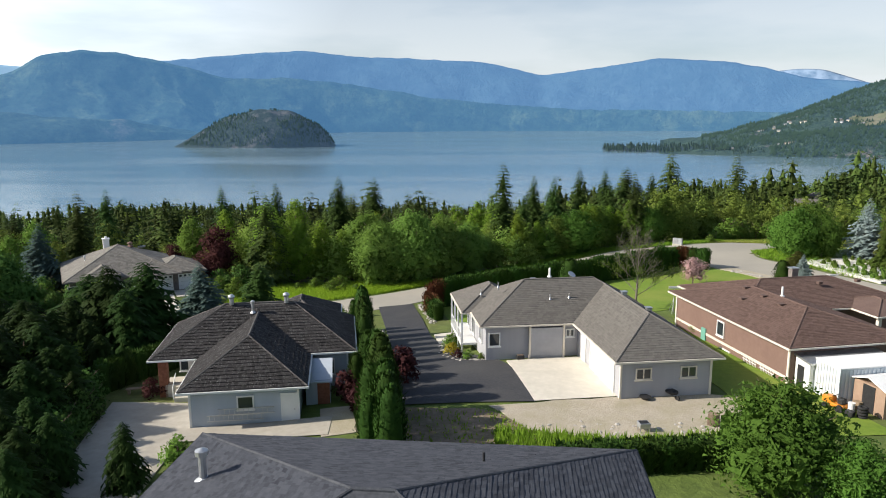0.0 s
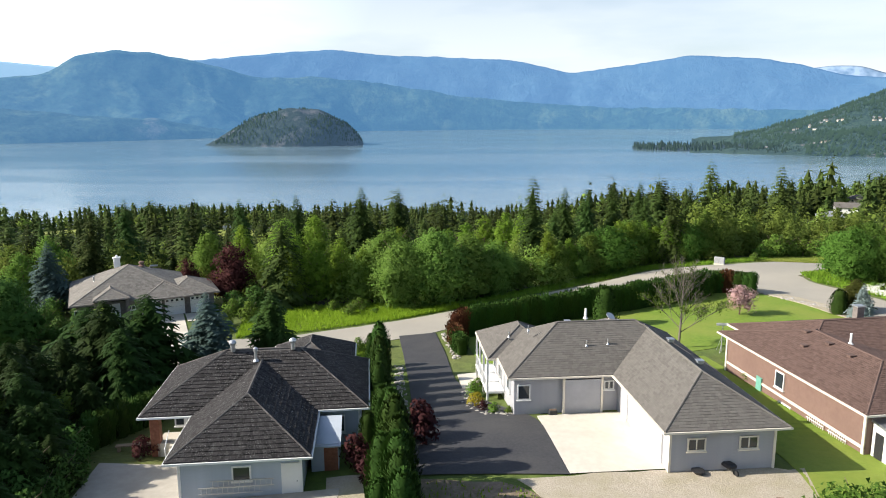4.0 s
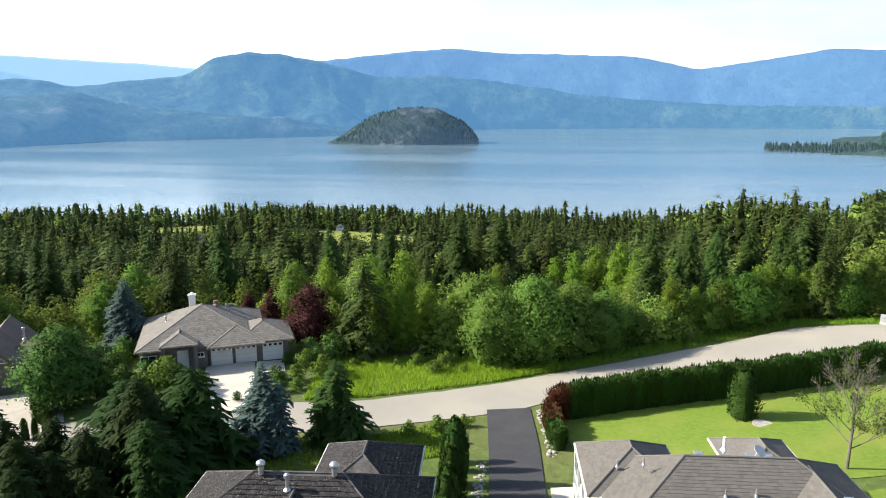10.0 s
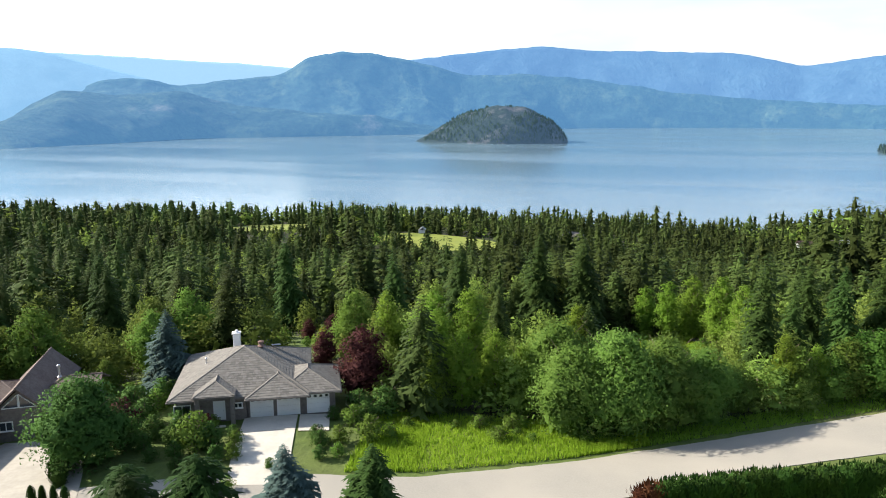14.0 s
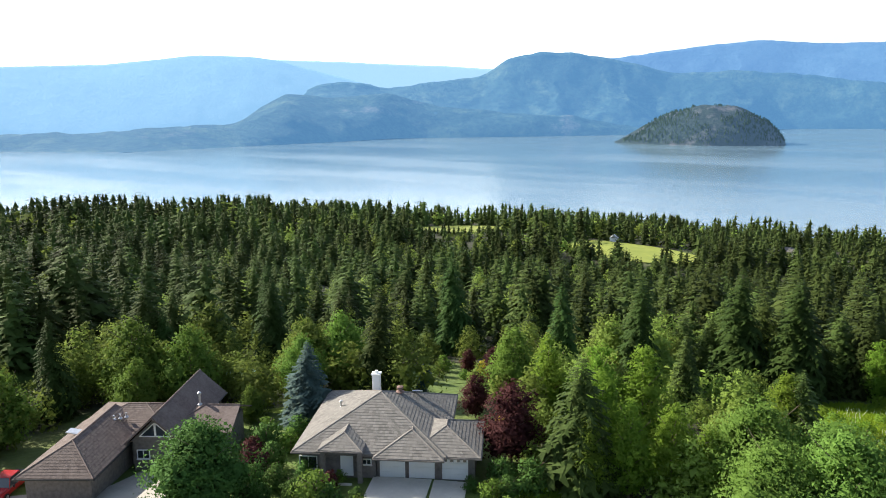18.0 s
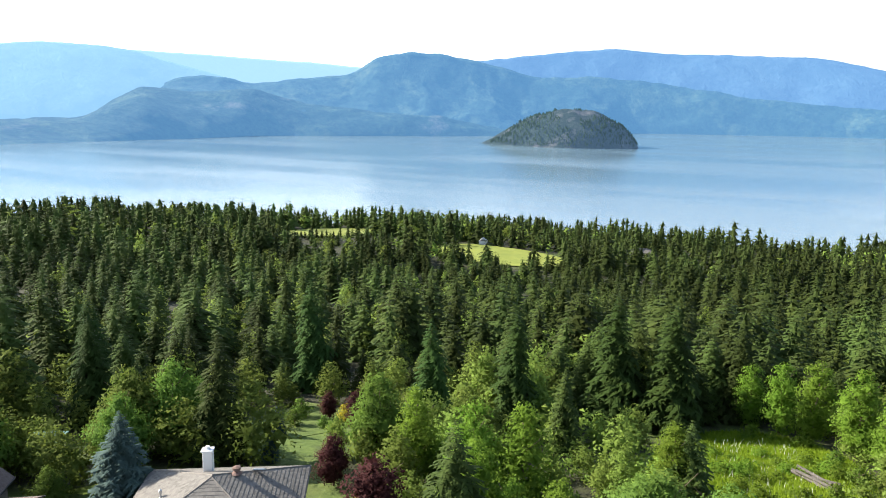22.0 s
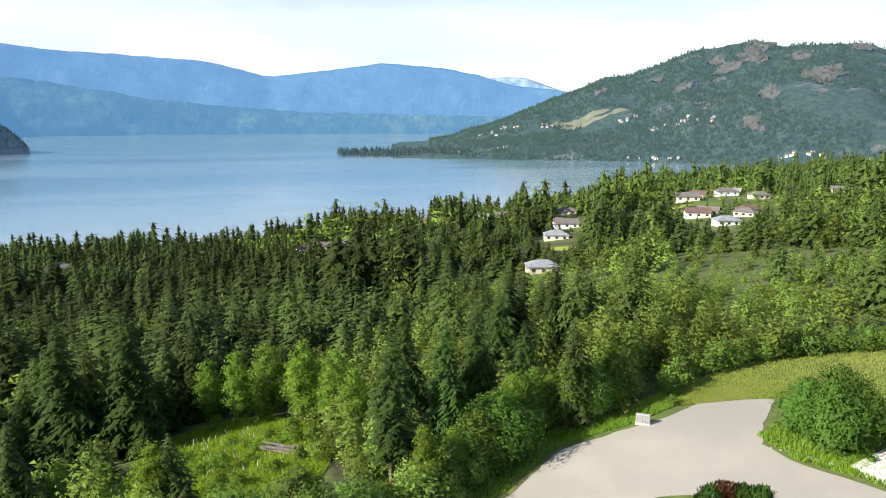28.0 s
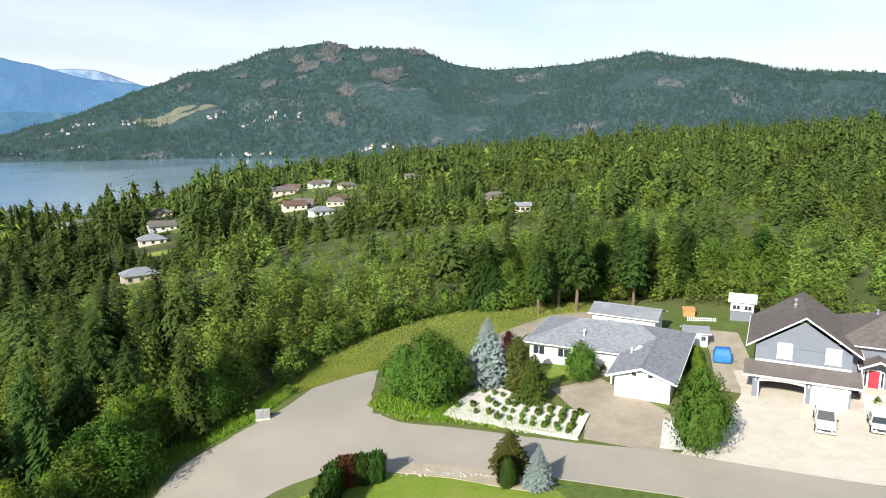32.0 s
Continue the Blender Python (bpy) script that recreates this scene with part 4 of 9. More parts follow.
M_SHAKES = shingle_mat("split_cedar_shakes", (0.013, 0.012, 0.012), (0.044, 0.041, 0.041), (0.1, 0.096, 0.095), (0.33, 0.33, 0.32))
M_TANSH = shingle_mat("tan_shingle_tabs", (0.112, 0.103, 0.092), (0.15, 0.139, 0.125), (0.185, 0.172, 0.154))
M_BROWNSH = shingle_mat("brown_shingle_tabs", (0.088, 0.056, 0.046), (0.14, 0.09, 0.074), (0.175, 0.12, 0.1))
M_GREYSH = shingle_mat("grey_shingle_tabs", (0.16, 0.175, 0.2), (0.27, 0.29, 0.32), (0.34, 0.36, 0.385))
M_BLACKSH = shingle_mat("charcoal_shingle_tabs", (0.035, 0.038, 0.048), (0.075, 0.08, 0.095), (0.1, 0.105, 0.118))
M_TILESH = shingle_mat("concrete_roof_tiles", (0.135, 0.126, 0.112), (0.22, 0.205, 0.182), (0.27, 0.252, 0.225))
M_KSH = shingle_mat("dark_roof_tiles", (0.1, 0.078, 0.068), (0.16, 0.128, 0.112), (0.22, 0.18, 0.16))
M_WSH = shingle_mat("taupe_shingle_tabs", (0.1, 0.086, 0.08), (0.16, 0.14, 0.13), (0.2, 0.18, 0.17))
M_BRICK = surface("red_brick", (0.2, 0.075, 0.04), (0.3, 0.12, 0.07), 6.0, None, bumps=0.3)

# G: grey house with a tan roof, an L with the garage wing towards the yard
G = thing("house", pose(8.28, 54.97, 1.0, 0, 0, 9.3), "single-storey grey house with hipped tan shingle roof", "house")
GE = 2.9
G_ROOFS = ((-7.6, 7.7, 0, 9.2, GE, 0.57, ""), (0, 7.7, -9.45, 4.6, GE, 0.57, "n"), (-8.4, -2.4, 4.4, 11.3, GE - 0.05, 0.57, ""), (0.8, 5.6, 6.5, 12.6, GE - 0.03, 0.5, ""))
for u0, u1, v0, v1, ze, sl, gb in G_ROOFS:
    hip(G, u0, u1, v0, v1, ze, sl, M_TANROOF, gable=gb, trim=M_CREAM)
courses(G, -7.6, 7.7, 0, 9.2, GE, 0.57, M_TANSH, 0.19, 0.016, "swen")
courses(G, 0, 7.7, -9.45, 13.0, GE, 0.57, M_TANSH, 0.19, 0.016, "swe", vhi=4.6, near=(0, -6))
courses(G, -8.4, -2.4, 4.4, 11.3, GE - 0.05, 0.57, M_TANSH, 0.19, 0.016, "wn")
walls(G, 0.55, 7.1, -8.9, 5, -0.6, GE - 0.1, M_GREYSIDING)
walls(G, -7.05, 7.1, 0.6, 8.6, -1.8, GE - 0.1, M_GREYSIDING)
walls(G, -7.0, -3, 5.2, 10.4, -2.2, GE - 0.12, M_GREYSIDING)
walls(G, 1.4, 5, 8, 12, -2.2, GE - 0.12, M_GREYSIDING)
siding_lines(G, 0.6, 7.05, -8.902, -0.1, GE - 0.25, 0, M_GREYSIDING)
siding_lines(G, -7.0, 0.5, 0.598, -0.1, GE - 0.25, 0, M_GREYSIDING)
for u, w in ((2.2, 1.15), (5.45, 1.2)):
    window(G, u, -8.93, 1.35, w, 0.85, 0, M_CREAM)
window(G, -6.35, 0.57, 1.0, 0.95, 1.15, 0, M_WHITE, 0)
window(G, -0.1, 0.57, 1.55, 0.75, 0.7, 0, M_WHITE)
part("entry_screen", box_bm(-3.4, -0.75, 0.25, 0.6, -0.1, 2.5, 0.01), M_GREYSIDING, G, "flat grey panelled entry bay")
for u in (-3.5, -0.7):
    part("post", box_bm(u - 0.08, u + 0.08, 0.18, 0.34, -0.2, 2.7, 0.01), M_CREAM, G)
for u in (0.58, 7.08):
    part("corner_board", box_bm(u - 0.07, u + 0.07, -8.99, -8.85, -0.5, GE - 0.15), M_CREAM, G)
garage_door(G, 0.52, -5.4, -0.05, 4.9, 2.2, -90, cols=6)
door(G, 0.52, -1.2, -0.05, 0.9, 2.05, -90)
for v, w in ((6.4, 1.3), (8.9, 1.3)):
    window(G, -7.08, v, 0.3, w, 1.7, -90, M_WHITE)
window(G, -7.08, 2.6, 0.9, 1.2, 1.2, -90, M_WHITE)
part("deck", box_bm(-8.5, -7.0, 4.6, 11, -0.1, 0.02), M_WHITE, G, "white balcony deck")
for v in (4.7, 6.8, 8.9, 11.0):
    part("deck_post", box_bm(-8.45, -8.3, v - 0.08, v + 0.08, -2.2, GE - 0.15), M_WHITE, G)
part("deck_rail", box_bm(-8.42, -8.36, 4.7, 11, 0.9, 0.98), M_WHITE, G)
for k in range(20):
    part("baluster", box_bm(-8.405, -8.375, 4.9 + k * 0.31, 4.94 + k * 0.31, 0.02, 0.9), M_WHITE, G)
vent_pipe(G, -0.5, 5.6, 5.5, 0.75, 0.09, False, mat=M_WHITE)
for u, v, z in ((-2.1, 5.0, 5.35), (0.9, 5.2, 5.2), (1.9, 5.2, 5.2), (4.6, 1.2, 4.9), (5.2, -2.4, 4.5)):
    box_vent(G, u, v, z)
for u, v, z in ((-1.3, 2.4, 4.3), (0.35, 2.5, 4.35), (-5.3, 4.4, 5.0), (-6.5, 6.0, 4.0)):
    vent_pipe(G, u, v, z, 0.4, 0.05, False)
dish = cyl_bm(0.36, 0.36, 0, 0.05, 16)
tube_bm((0, 0, -0.5), (0, 0, 0), 0.03, bm=dish)
part("satellite_dish", put_bm(dish, pose(1.3, 5.0, 5.75, 35, 0, 40)), M_STEEL, G, "grey satellite dish")

# L: pale blue house with a shake roof
L = thing("house", pose(-10.6, 43.04, 0.25, 0, 0, 10.5), "pale blue house with weathered dark shake roof", "house")
LE = 2.75
hip(L, -8.17, 0, 0, 11, LE, 0.57, M_SHAKE, gable="n", trim=M_WHITE)
hip(L, -11.5, 3.3, 6.4, 16, LE + 0.1, 0.57, M_SHAKE, trim=M_WHITE)
hip(L, -4.5, 2.2, 12, 20.5, LE, 0.57, M_SHAKE, trim=M_WHITE)
courses(L, -8.17, 0, 0, 15.5, LE, 0.57, M_SHAKES, 0.27, 0.04, "swe", 0.2, vhi=11, near=(-2, 0))
courses(L, -11.5, 3.3, 6.4, 16, LE + 0.1, 0.57, M_SHAKES, 0.27, 0.04, "swe", 0.2)
courses(L, -4.5, 2.2, 12, 20.5, LE, 0.57, M_SHAKES, 0.27, 0.04, "we", 0.2)
walls(L, -7.6, -0.6, 0.6, 8, -0.4, LE - 0.1, M_BLUESIDING)
walls(L, -9.0, 2.7, 8.6, 15.4, -1.2, LE - 0.1, M_BLUESIDING)
walls(L, -0.6, 2.7, 7, 9, -1.2, LE - 0.1, M_BLUESIDING)
walls(L, -3.9, 1.6, 14, 19.9, -2, LE - 0.1, M_BLUESIDING)
siding_lines(L, -7.55, -0.65, 0.598, 0.0, LE - 0.25, 0, M_BLUESIDING)
siding_lines(L, -0.55, 2.65, 6.998, -0.2, LE - 0.25, 0, M_BLUESIDING)
window(L, -4.05, 0.57, 1.15, 1.1, 0.95, 0, M_WHITE, 0)
door(L, -1.25, 0.57, 0.0, 0.9, 2.05, 0)
window(L, 1.2, 6.97, 0.9, 1.0, 1.25, 0, M_WHITE)
for u, v in ((-7.55, 0.62), (-0.65, 0.62), (2.65, 7.02)):
    part("corner_board", box_bm(u - 0.07, u + 0.07, v - 0.11, v + 0.05, -0.3, LE - 0.15), M_WHITE, L)
part("porch_column", box_bm(-11.0, -10.4, 6.9, 7.5, -0.6, LE, 0.02), M_BRICK, L, "red brick porch column")
part("porch_floor", box_bm(-10.6, -7.6, 6.9, 8.6, -0.6, 0.75), M_CONCRETE, L)
step_flight(L, pose(-9.0, 5.7, 0), 4, 1.5)
for x in (-9.8, -8.25):
    part("stair_rail", tube_bm((x, 5.7, 0.9), (x, 6.9, 1.65), 0.03), M_WHITE, L)
    part("stair_post", tube_bm((x, 5.75, 0.1), (x, 5.75, 0.95), 0.03), M_WHITE, L)
door(L, -8.6, 8.57, 0.75, 0.95, 2.0, 0)
window(L, -9.6 + 0.1, 8.57, 1.2, 0.7, 1.2, 0, M_WHITE, 0)
part("lean_to_roof", put_bm(box_bm(-1.0, 1.0, -1.6, 1.6, -0.05, 0.05), pose(0.55, 4.6, 2.1, 12, 0, 0)), M_BLUESIDING, L, "pale blue-grey lean-to roof")
part("lean_to", box_bm(-0.3, 1.4, 3.2, 6.0, -0.5, 1.9), M_BLUESIDING, L)
part("lean_to_door", box_bm(0.5, 1.35, 3.14, 3.2, -0.2, 1.8), M_BRICK, L, "brown lean-to door")
vent_pipe(L, -4.5, 10.2, 5.1, 0.9, 0.1, mat=M_STEEL)
turbine_vent(L, -6.2, 11.0, 5.8)
turbine_vent(L, -2.0, 11.0, 5.8)
for k in range(2):
    lm = L.matrix_basis @ pose(-6.5 + 0.7 * k, 0.42 - 0.1 * k, 0.5 + 0.45 * k)
    ladder("ladder", lm, 3.6, "aluminium ladder hung along a house wall")

# B: brown house
B = thing("house", pose(22.77, 49.04, 0.8, 0, 0, 12.5), "long brown stucco house with brown shingle roof", "house")
BE = 3.05
hip(B, 0, 10.4, 0, 17.6, BE, 0.27, M_BROWNROOF, trim=M_CREAM)
hip(B, 2, 19.5, 9, 19.5, BE, 0.3, M_BROWNROOF, trim=M_CREAM)
hip(B, 12.5, 17.5, 6.0, 12, BE, 0.3, M_BROWNROOF, trim=M_CREAM)
courses(B, 0, 10.4, 0, 17.6, BE, 0.27, M_BROWNSH, 0.2, 0.016, "swen", near=(0, 4))
courses(B, 2, 19.5, 9, 19.5, BE, 0.3, M_BROWNSH, 0.2, 0.016, "swen")
walls(B, 0.5, 9.9, 0.5, 17, -1.2, BE - 0.1, M_BROWNWALL)
walls(B, 3, 18.9, 10, 18.9, -1.2, BE - 0.1, M_BROWNWALL)
part("wall_band", box_bm(0.44, 0.5, 0.5, 17, 0.45, 0.65), M_CREAM, B, "cream band along the wall")
for v in (0.6, 16.9):
    part("corner_board", box_bm(0.42, 0.56, v - 0.1, v + 0.1, -1.0, BE - 0.15), M_CREAM, B)
window(B, 0.47, 9.4, 1.05, 1.1, 1.3, -90, M_WHITE, 0)
window(B, 0.47, 8.6, -0.75, 1.5, 0.9, -90, M_WHITE, 1)
part("shutter_door", box_bm(0.4, 0.5, 11.6, 12.3, -0.9, 1.0), surface("sea_green_paint", (0.12, 0.32, 0.25), (0.16, 0.38, 0.3), 2.0, None, bumps=0), B, "sea-green panel")
for v0 in (2.0, 4.2):
    for k in range(9):
        part("trellis_bar", box_bm(0.36, 0.4, v0 + k * 0.2, v0 + 0.03 + k * 0.2, -0.7, 0.5), M_WHITE, B)
    for z in (-0.5, 0.3):
        part("trellis_bar", box_bm(0.34, 0.38, v0 - 0.05, v0 + 1.75, z, z + 0.04), M_WHITE, B)
vent_pipe(B, 6.0, 9.4, 4.3, 0.8, 0.09, False, mat=M_WHITE)
for u, v in ((4.6, 12.5), (4.4, 9.6), (4.2, 7.0), (3.0, 10.5), (12, 12.5), (16, 12.6)):
    box_vent(B, u, v, 3.05 + 0.27 * min(u, 5.2), mat=M_BROWNROOF)
part("skylight", put_bm(box_bm(-0.5, 0.5, -0.35, 0.35, 0, 0.12, 0.02), pose(15.5, 15.3, 4.35, -16, 0, 0)), M_WHITE, B, "white roof skylight")
part("chimney", box_bm(12.75, 13.45, 17.3, 17.9, 2.5, 4.7, 0.02), M_STONE, B, "short chimney with metal cap")
part("chimney_cap", box_bm(12.68, 13.52, 17.23, 17.97, 4.7, 4.8), M_STEEL, B)
part("porch_post", box_bm(12.9, 13.2, 6.3, 6.6, -0.8, BE), M_CREAM, B)
part("porch_post", box_bm(16.8, 17.1, 6.3, 6.6, -0.8, BE), M_CREAM, B)

# F: house with concrete tiles and three garage doors
F = thing("house", pose(-44.15, 87.8, -2.4, 0, 0, 31.5), "low brown house with tiled hip roof and three garage doors", "house")
FE = 2.7
F_ROOFS = ((-7.9, 6.2, -1.0, 13.4, FE, 0.44, ""), (-0.3, 6.0, -1.6, 6.4, FE - 0.05, 0.44, "n"), (2.6, 9.3, -0.8, 7.2, FE - 0.1, 0.44, ""), (-5.3, -1.3, -1.6, 4.5, FE + 0.5, 0.44, "n"))
for u0, u1, v0, v1, ze, sl, gb in F_ROOFS:
    hip(F, u0, u1, v0, v1, ze, sl, M_TILEROOF, gable=gb, trim=M_STONE)
    courses(F, u0, u1, v0, v1 + (4.0 if gb else 0), ze, sl, M_TILESH, 0.32, 0.024, "swe" if gb else "swen", 0.3, 0.3, vhi=v1)
walls(F, -0.3, 8.7, 0.12, 6.6, -0.5, FE - 0.15, M_STONE)
walls(F, -7.2, -0.35, -0.2, 12.8, -0.5, FE - 0.12, M_STONE)
walls(F, -0.35, 5.6, 3, 12.8, -0.5, FE - 0.12, M_STONE, "back_wall")
walls(F, -6.4, -1.0, 0.4, 3, FE - 0.3, FE + 0.35, M_STONE)
for c in (1.17, 3.88, 6.92):
    garage_door(F, c, 0.06, 0.0, 2.36, 2.15, 0, lights=True, surround=M_STONE)
window(F, -6.6, -0.26, 0.7, 1.7, 1.3, 0, M_WHITE, 1)
door(F, -3.0, -0.26, 0.15, 1.0, 2.1, 0)
window(F, -1.15, -0.26, 1.3, 0.9, 0.6, 0, M_WHITE, 1)
for u in (-5.0, -1.6):
    part("porch_pillar", box_bm(u - 0.22, u + 0.22, -1.3, -0.86, -0.3, FE + 0.45, 0.02), M_STONE, F, "stone porch pillar")
step_flight(F, pose(-3.2, -2.0, -0.3), 2, 1.8)
part("chimney", box_bm(-2.45, -1.65, 9.7, 10.4, 2.5, 6.1, 0.03), M_WHITE, F, "white chimney with crowned cap")
part("chimney_cap", box_bm(-2.55, -1.55, 9.6, 10.5, 6.1, 6.24, 0.02), M_WHITE, F)
part("chimney_pot", cyl_bm(0.24, 0.17, 6.24, 6.5, 10, -2.05, 10.05), M_WHITE, F)
part("skylight", put_bm(box_bm(-0.5, 0.5, -0.35, 0.35, 0, 0.12, 0.02), pose(2.4, 9.0, 4.75, -23, 0, 0)), M_STEEL, F)
vent_pipe(F, 0.8, 7.6, 5.3, 0.5, 0.2, mat=M_BROWNWALL)
vent_pipe(F, -5.0, 6.4, 3.9, 0.7, 0.08, mat=M_STEEL)

# K: dark brown house with a steep middle gable
K = thing("house", pose(-63.14, 71.0, -4.0, 0, 0, 35.5), "sprawling dark house with brown tile roofs and steep gable", "house")
KE = 2.7
hip(K, -7.2, 0, 0, 12, KE, 0.54, M_KROOF, gable="n", trim=M_DARK)
courses(K, -7.2, 0, 0, 16, KE, 0.54, M_KSH, 0.28, 0.018, "swe", 0.3, 0.25, vhi=12)
walls(K, -6.6, -0.6, 0.6, 9, -0.6, KE - 0.1, M_STONE)
hip(K, -7.0, 4.0, 8, 17, KE, 0.4, M_KROOF, trim=M_DARK)
courses(K, -7.0, 4.0, 8, 17, KE, 0.4, M_KSH, 0.28, 0.018, "swe", 0.3, 0.25)
walls(K, -6.4, 3.4, 8.6, 16.4, -0.6, KE - 0.1, M_STONE)
hip(K, -0.2, 5.6, 6.4, 19.5, 2.95, 0.94, M_KROOF, gable="sn", trim=M_DARK)
gable_wall(K, 0.1, 5.3, 7.0, 2.85, 0.94, M_STONE)
walls(K, 0.3, 5.1, 7.1, 19, -0.6, 2.9, M_STONE)
for sgn in (-1, 1):
    bm = bmesh.new()
    a = [bm.verts.new(p) for p in ((2.7 + sgn * 0.1, 6.9, 3.5), (2.7 + sgn * 1.5, 6.9, 3.5), (2.7 + sgn * 0.1, 6.9, 4.75))]
    b = [bm.verts.new((q.co.x, 7.02, q.co.z)) for q in a]
    bm.faces.new(a), bm.faces.new(b)
    for k in range(3):
        bm.faces.new((a[k], b[k], b[(k + 1) % 3], a[(k + 1) % 3]))
    bmesh.ops.recalc_face_normals(bm, faces=bm.faces)
    w = part("gable_window", bm, M_GLASS, K, "three-cornered gable window")
    for p, q in (((0.05, 3.45), (1.6, 3.45)), ((1.6, 3.45), (0.05, 4.85)), ((0.05, 3.45), (0.05, 4.85))):
        part("window_frame", tube_bm((2.7 + sgn * p[0], 6.9, p[1]), (2.7 + sgn * q[0], 6.9, q[1]), 0.06, n=4), M_WHITE, w)
rake_trim(K, -0.2, 5.6, 6.4, 2.95, 0.94, M_KROOF)
window(K, 1.3, 7.05, 1.0, 1.3, 1.0, 0, M_WHITE, 1)
hip(K, 2.5, 9.6, 8.6, 15.4, 3.1, 0.45, M_KROOF, gable="e", trim=M_DARK)
walls(K, 3, 8.9, 9.2, 14.8, -0.6, 3.0, M_STONE)
vent_pipe(K, 5.2, 12.4, 4.5, 1.3, 0.11)
for k in range(3):
    vent_pipe(K, -2.6 + k * 0.5, 9.5 + k * 0.3, 4.1, 0.4, 0.09, False)
part("skylight", put_bm(box_bm(-0.9, 0.9, -0.5, 0.5, 0, 0.1, 0.02), pose(-4.6, 6.2, 4.2, 0, 10, 0)), M_STEEL, K, "pale plastic sheet on the roof")

# N: grey-roofed bungalow with a white garage
N = thing("house", pose(61.98, 87.76, 0.3, 0, 0, -76.3), "white bungalow with sprawling grey shingle roof", "house")
NE = 2.7
hip(N, -1.2, 6.7, 0.2, 16, NE, 0.34, M_GREYROOF, gable="s", trim=M_WHITE)
hip(N, -14.1, 6.7, 8.3, 21.3, NE - 0.05, 0.34, M_GREYROOF, trim=M_WHITE)
courses(N, -14.1, 6.7, 8.3, 21.3, NE - 0.05, 0.34, M_GREYSH, 0.22, 0.018, "swen")
courses(N, -1.2, 6.7, -3.75, 20, NE, 0.34, M_GREYSH, 0.22, 0.018, "we", vlo=0.2, vhi=14)
walls(N, -0.3, 5.95, 0.95, 12, -0.5, NE - 0.1, M_WHITE)
walls(N, -13.3, 5.9, 9.1, 20.5, -0.5, NE - 0.12, M_WHITE)
gable_wall(N, -0.3, 5.95, 0.95, NE - 0.1, 0.34, M_BLUESIDING)
rake_trim(N, -1.2, 6.7, 0.2, NE, 0.34, M_WHITE, 0.24)
part("gable_band", box_bm(-0.3, 5.95, 0.86, 0.94, NE - 0.35, NE - 0.15), M_WHITE, N)
for u in (1.9, 3.75):
    window(N, u, 0.92, 2.7, 0.75, 0.62, 0, M_WHITE, 0)
garage_door(N, 2.8, 0.92, 0.0, 5.0, 2.2, 0, cols=6)
for u in (-12.0, -8.6, -5.2):
    window(N, u, 9.07, 0.8, 1.7, 1.3, 0, M_WHITE, 1)
door(N, -2.4, 9.07, 0.1, 0.95, 2.05, 0)
step_flight(N, pose(-2.4, 7.2, -0.2), 3, 1.6, mat=M_ROCK)
part("porch_wall", box_bm(-1.5, -1.3, 4.6, 8.4, -0.4, 0.9, 0.02), M_WHITE, N, "low white garden wall by the steps")
vent_pipe(N, -6.4, 11.0, 3.5, 0.9, 0.09, mat=M_WHITE)
vent_pipe(N, 0.4, 7.6, 3.2, 0.7, 0.09, mat=M_WHITE)
part("skylight", put_bm(box_bm(-0.7, 0.7, -0.25, 0.25, 0, 0.1, 0.02), pose(0.9, 8.9, 3.45, 0, -18, 60)), M_WHITE, N)

# W: two-storey blue house with an open garage
W = thing("house", pose(72.78, 75.62, 0.2, 0, 0, -76.7), "two-storey slate-blue house with taupe roof", "house")
WE, WS = 5.8, 0.66
hip(W, -1.0, 11.0, 1.5, 15, WE, WS, M_WROOF, gable="s", trim=M_WHITE)
hip(W, 8, 27, 4.4, 17, 6.4, 0.45, M_WROOF, trim=M_WHITE)
courses(W, -1.0, 11.0, -4.5, 21, WE, WS, M_WSH, 0.22, 0.018, "we", vlo=1.5, vhi=15)
courses(W, 8, 27, 4.4, 17, 6.4, 0.45, M_WSH, 0.22, 0.018, "swe")
walls(W, 0, 10.0, 2.2, 14, 2.8, WE - 0.05, M_WSIDING)
gable_wall(W, 0, 10.0, 2.2, WE - 0.1, WS, M_WSIDING)
rake_trim(W, -1.0, 11.0, 1.5, WE, WS, M_WHITE, 0.18)
walls(W, 10.0, 26, 5.2, 16.3, -0.5, 6.3, M_WSIDING)
siding_lines(W, 0.05, 9.95, 2.198, 3.4, WE - 0.1, 0, M_WSIDING)
slab("porch_roof", [[(-1.1, -0.6, 2.95), (11.0, -0.6, 2.95), (11.0, 2.3, 3.85), (-1.1, 2.3, 3.85)]], M_WROOF, W)
part("gutter", box_bm(-1.15, 11.05, -0.72, -0.6, 2.76, 2.96), M_WHITE, W)
part("roof_band", box_bm(0, 10.0, 2.08, 2.18, 3.84, 4.06), M_WHITE, W)
for x0, x1 in ((-0.05, 0.55), (5.45, 6.1), (9.7, 10.0)):
    part("pier", box_bm(x0, x1, 0, 0.3, -0.5, 2.95), M_WSIDING, W)
for x in (0.25, 5.8, 9.85):
    part("wall_lamp", box_bm(x - 0.06, x + 0.06, -0.12, 0, 2.05, 2.4, 0.02), M_WHITE, W, "small white wall lantern")
part("header", box_bm(-0.05, 10.0, 0, 0.3, 2.45, 2.95), M_WSIDING, W)
part("side_wall", box_bm(-0.05, 0.15, 0.3, 14, -0.5, 2.8), M_WSIDING, W)
part("back_wall", box_bm(0.15, 10.0, 8.0, 14, -0.5, 2.8), M_STONE, W)
part("inner_wall", box_bm(5.75, 5.95, 0.3, 8, -0.5, 2.8), M_WSIDING, W)
part("end_wall", box_bm(9.8, 10.0, 0.3, 8, -0.5, 2.8), M_WSIDING, W)
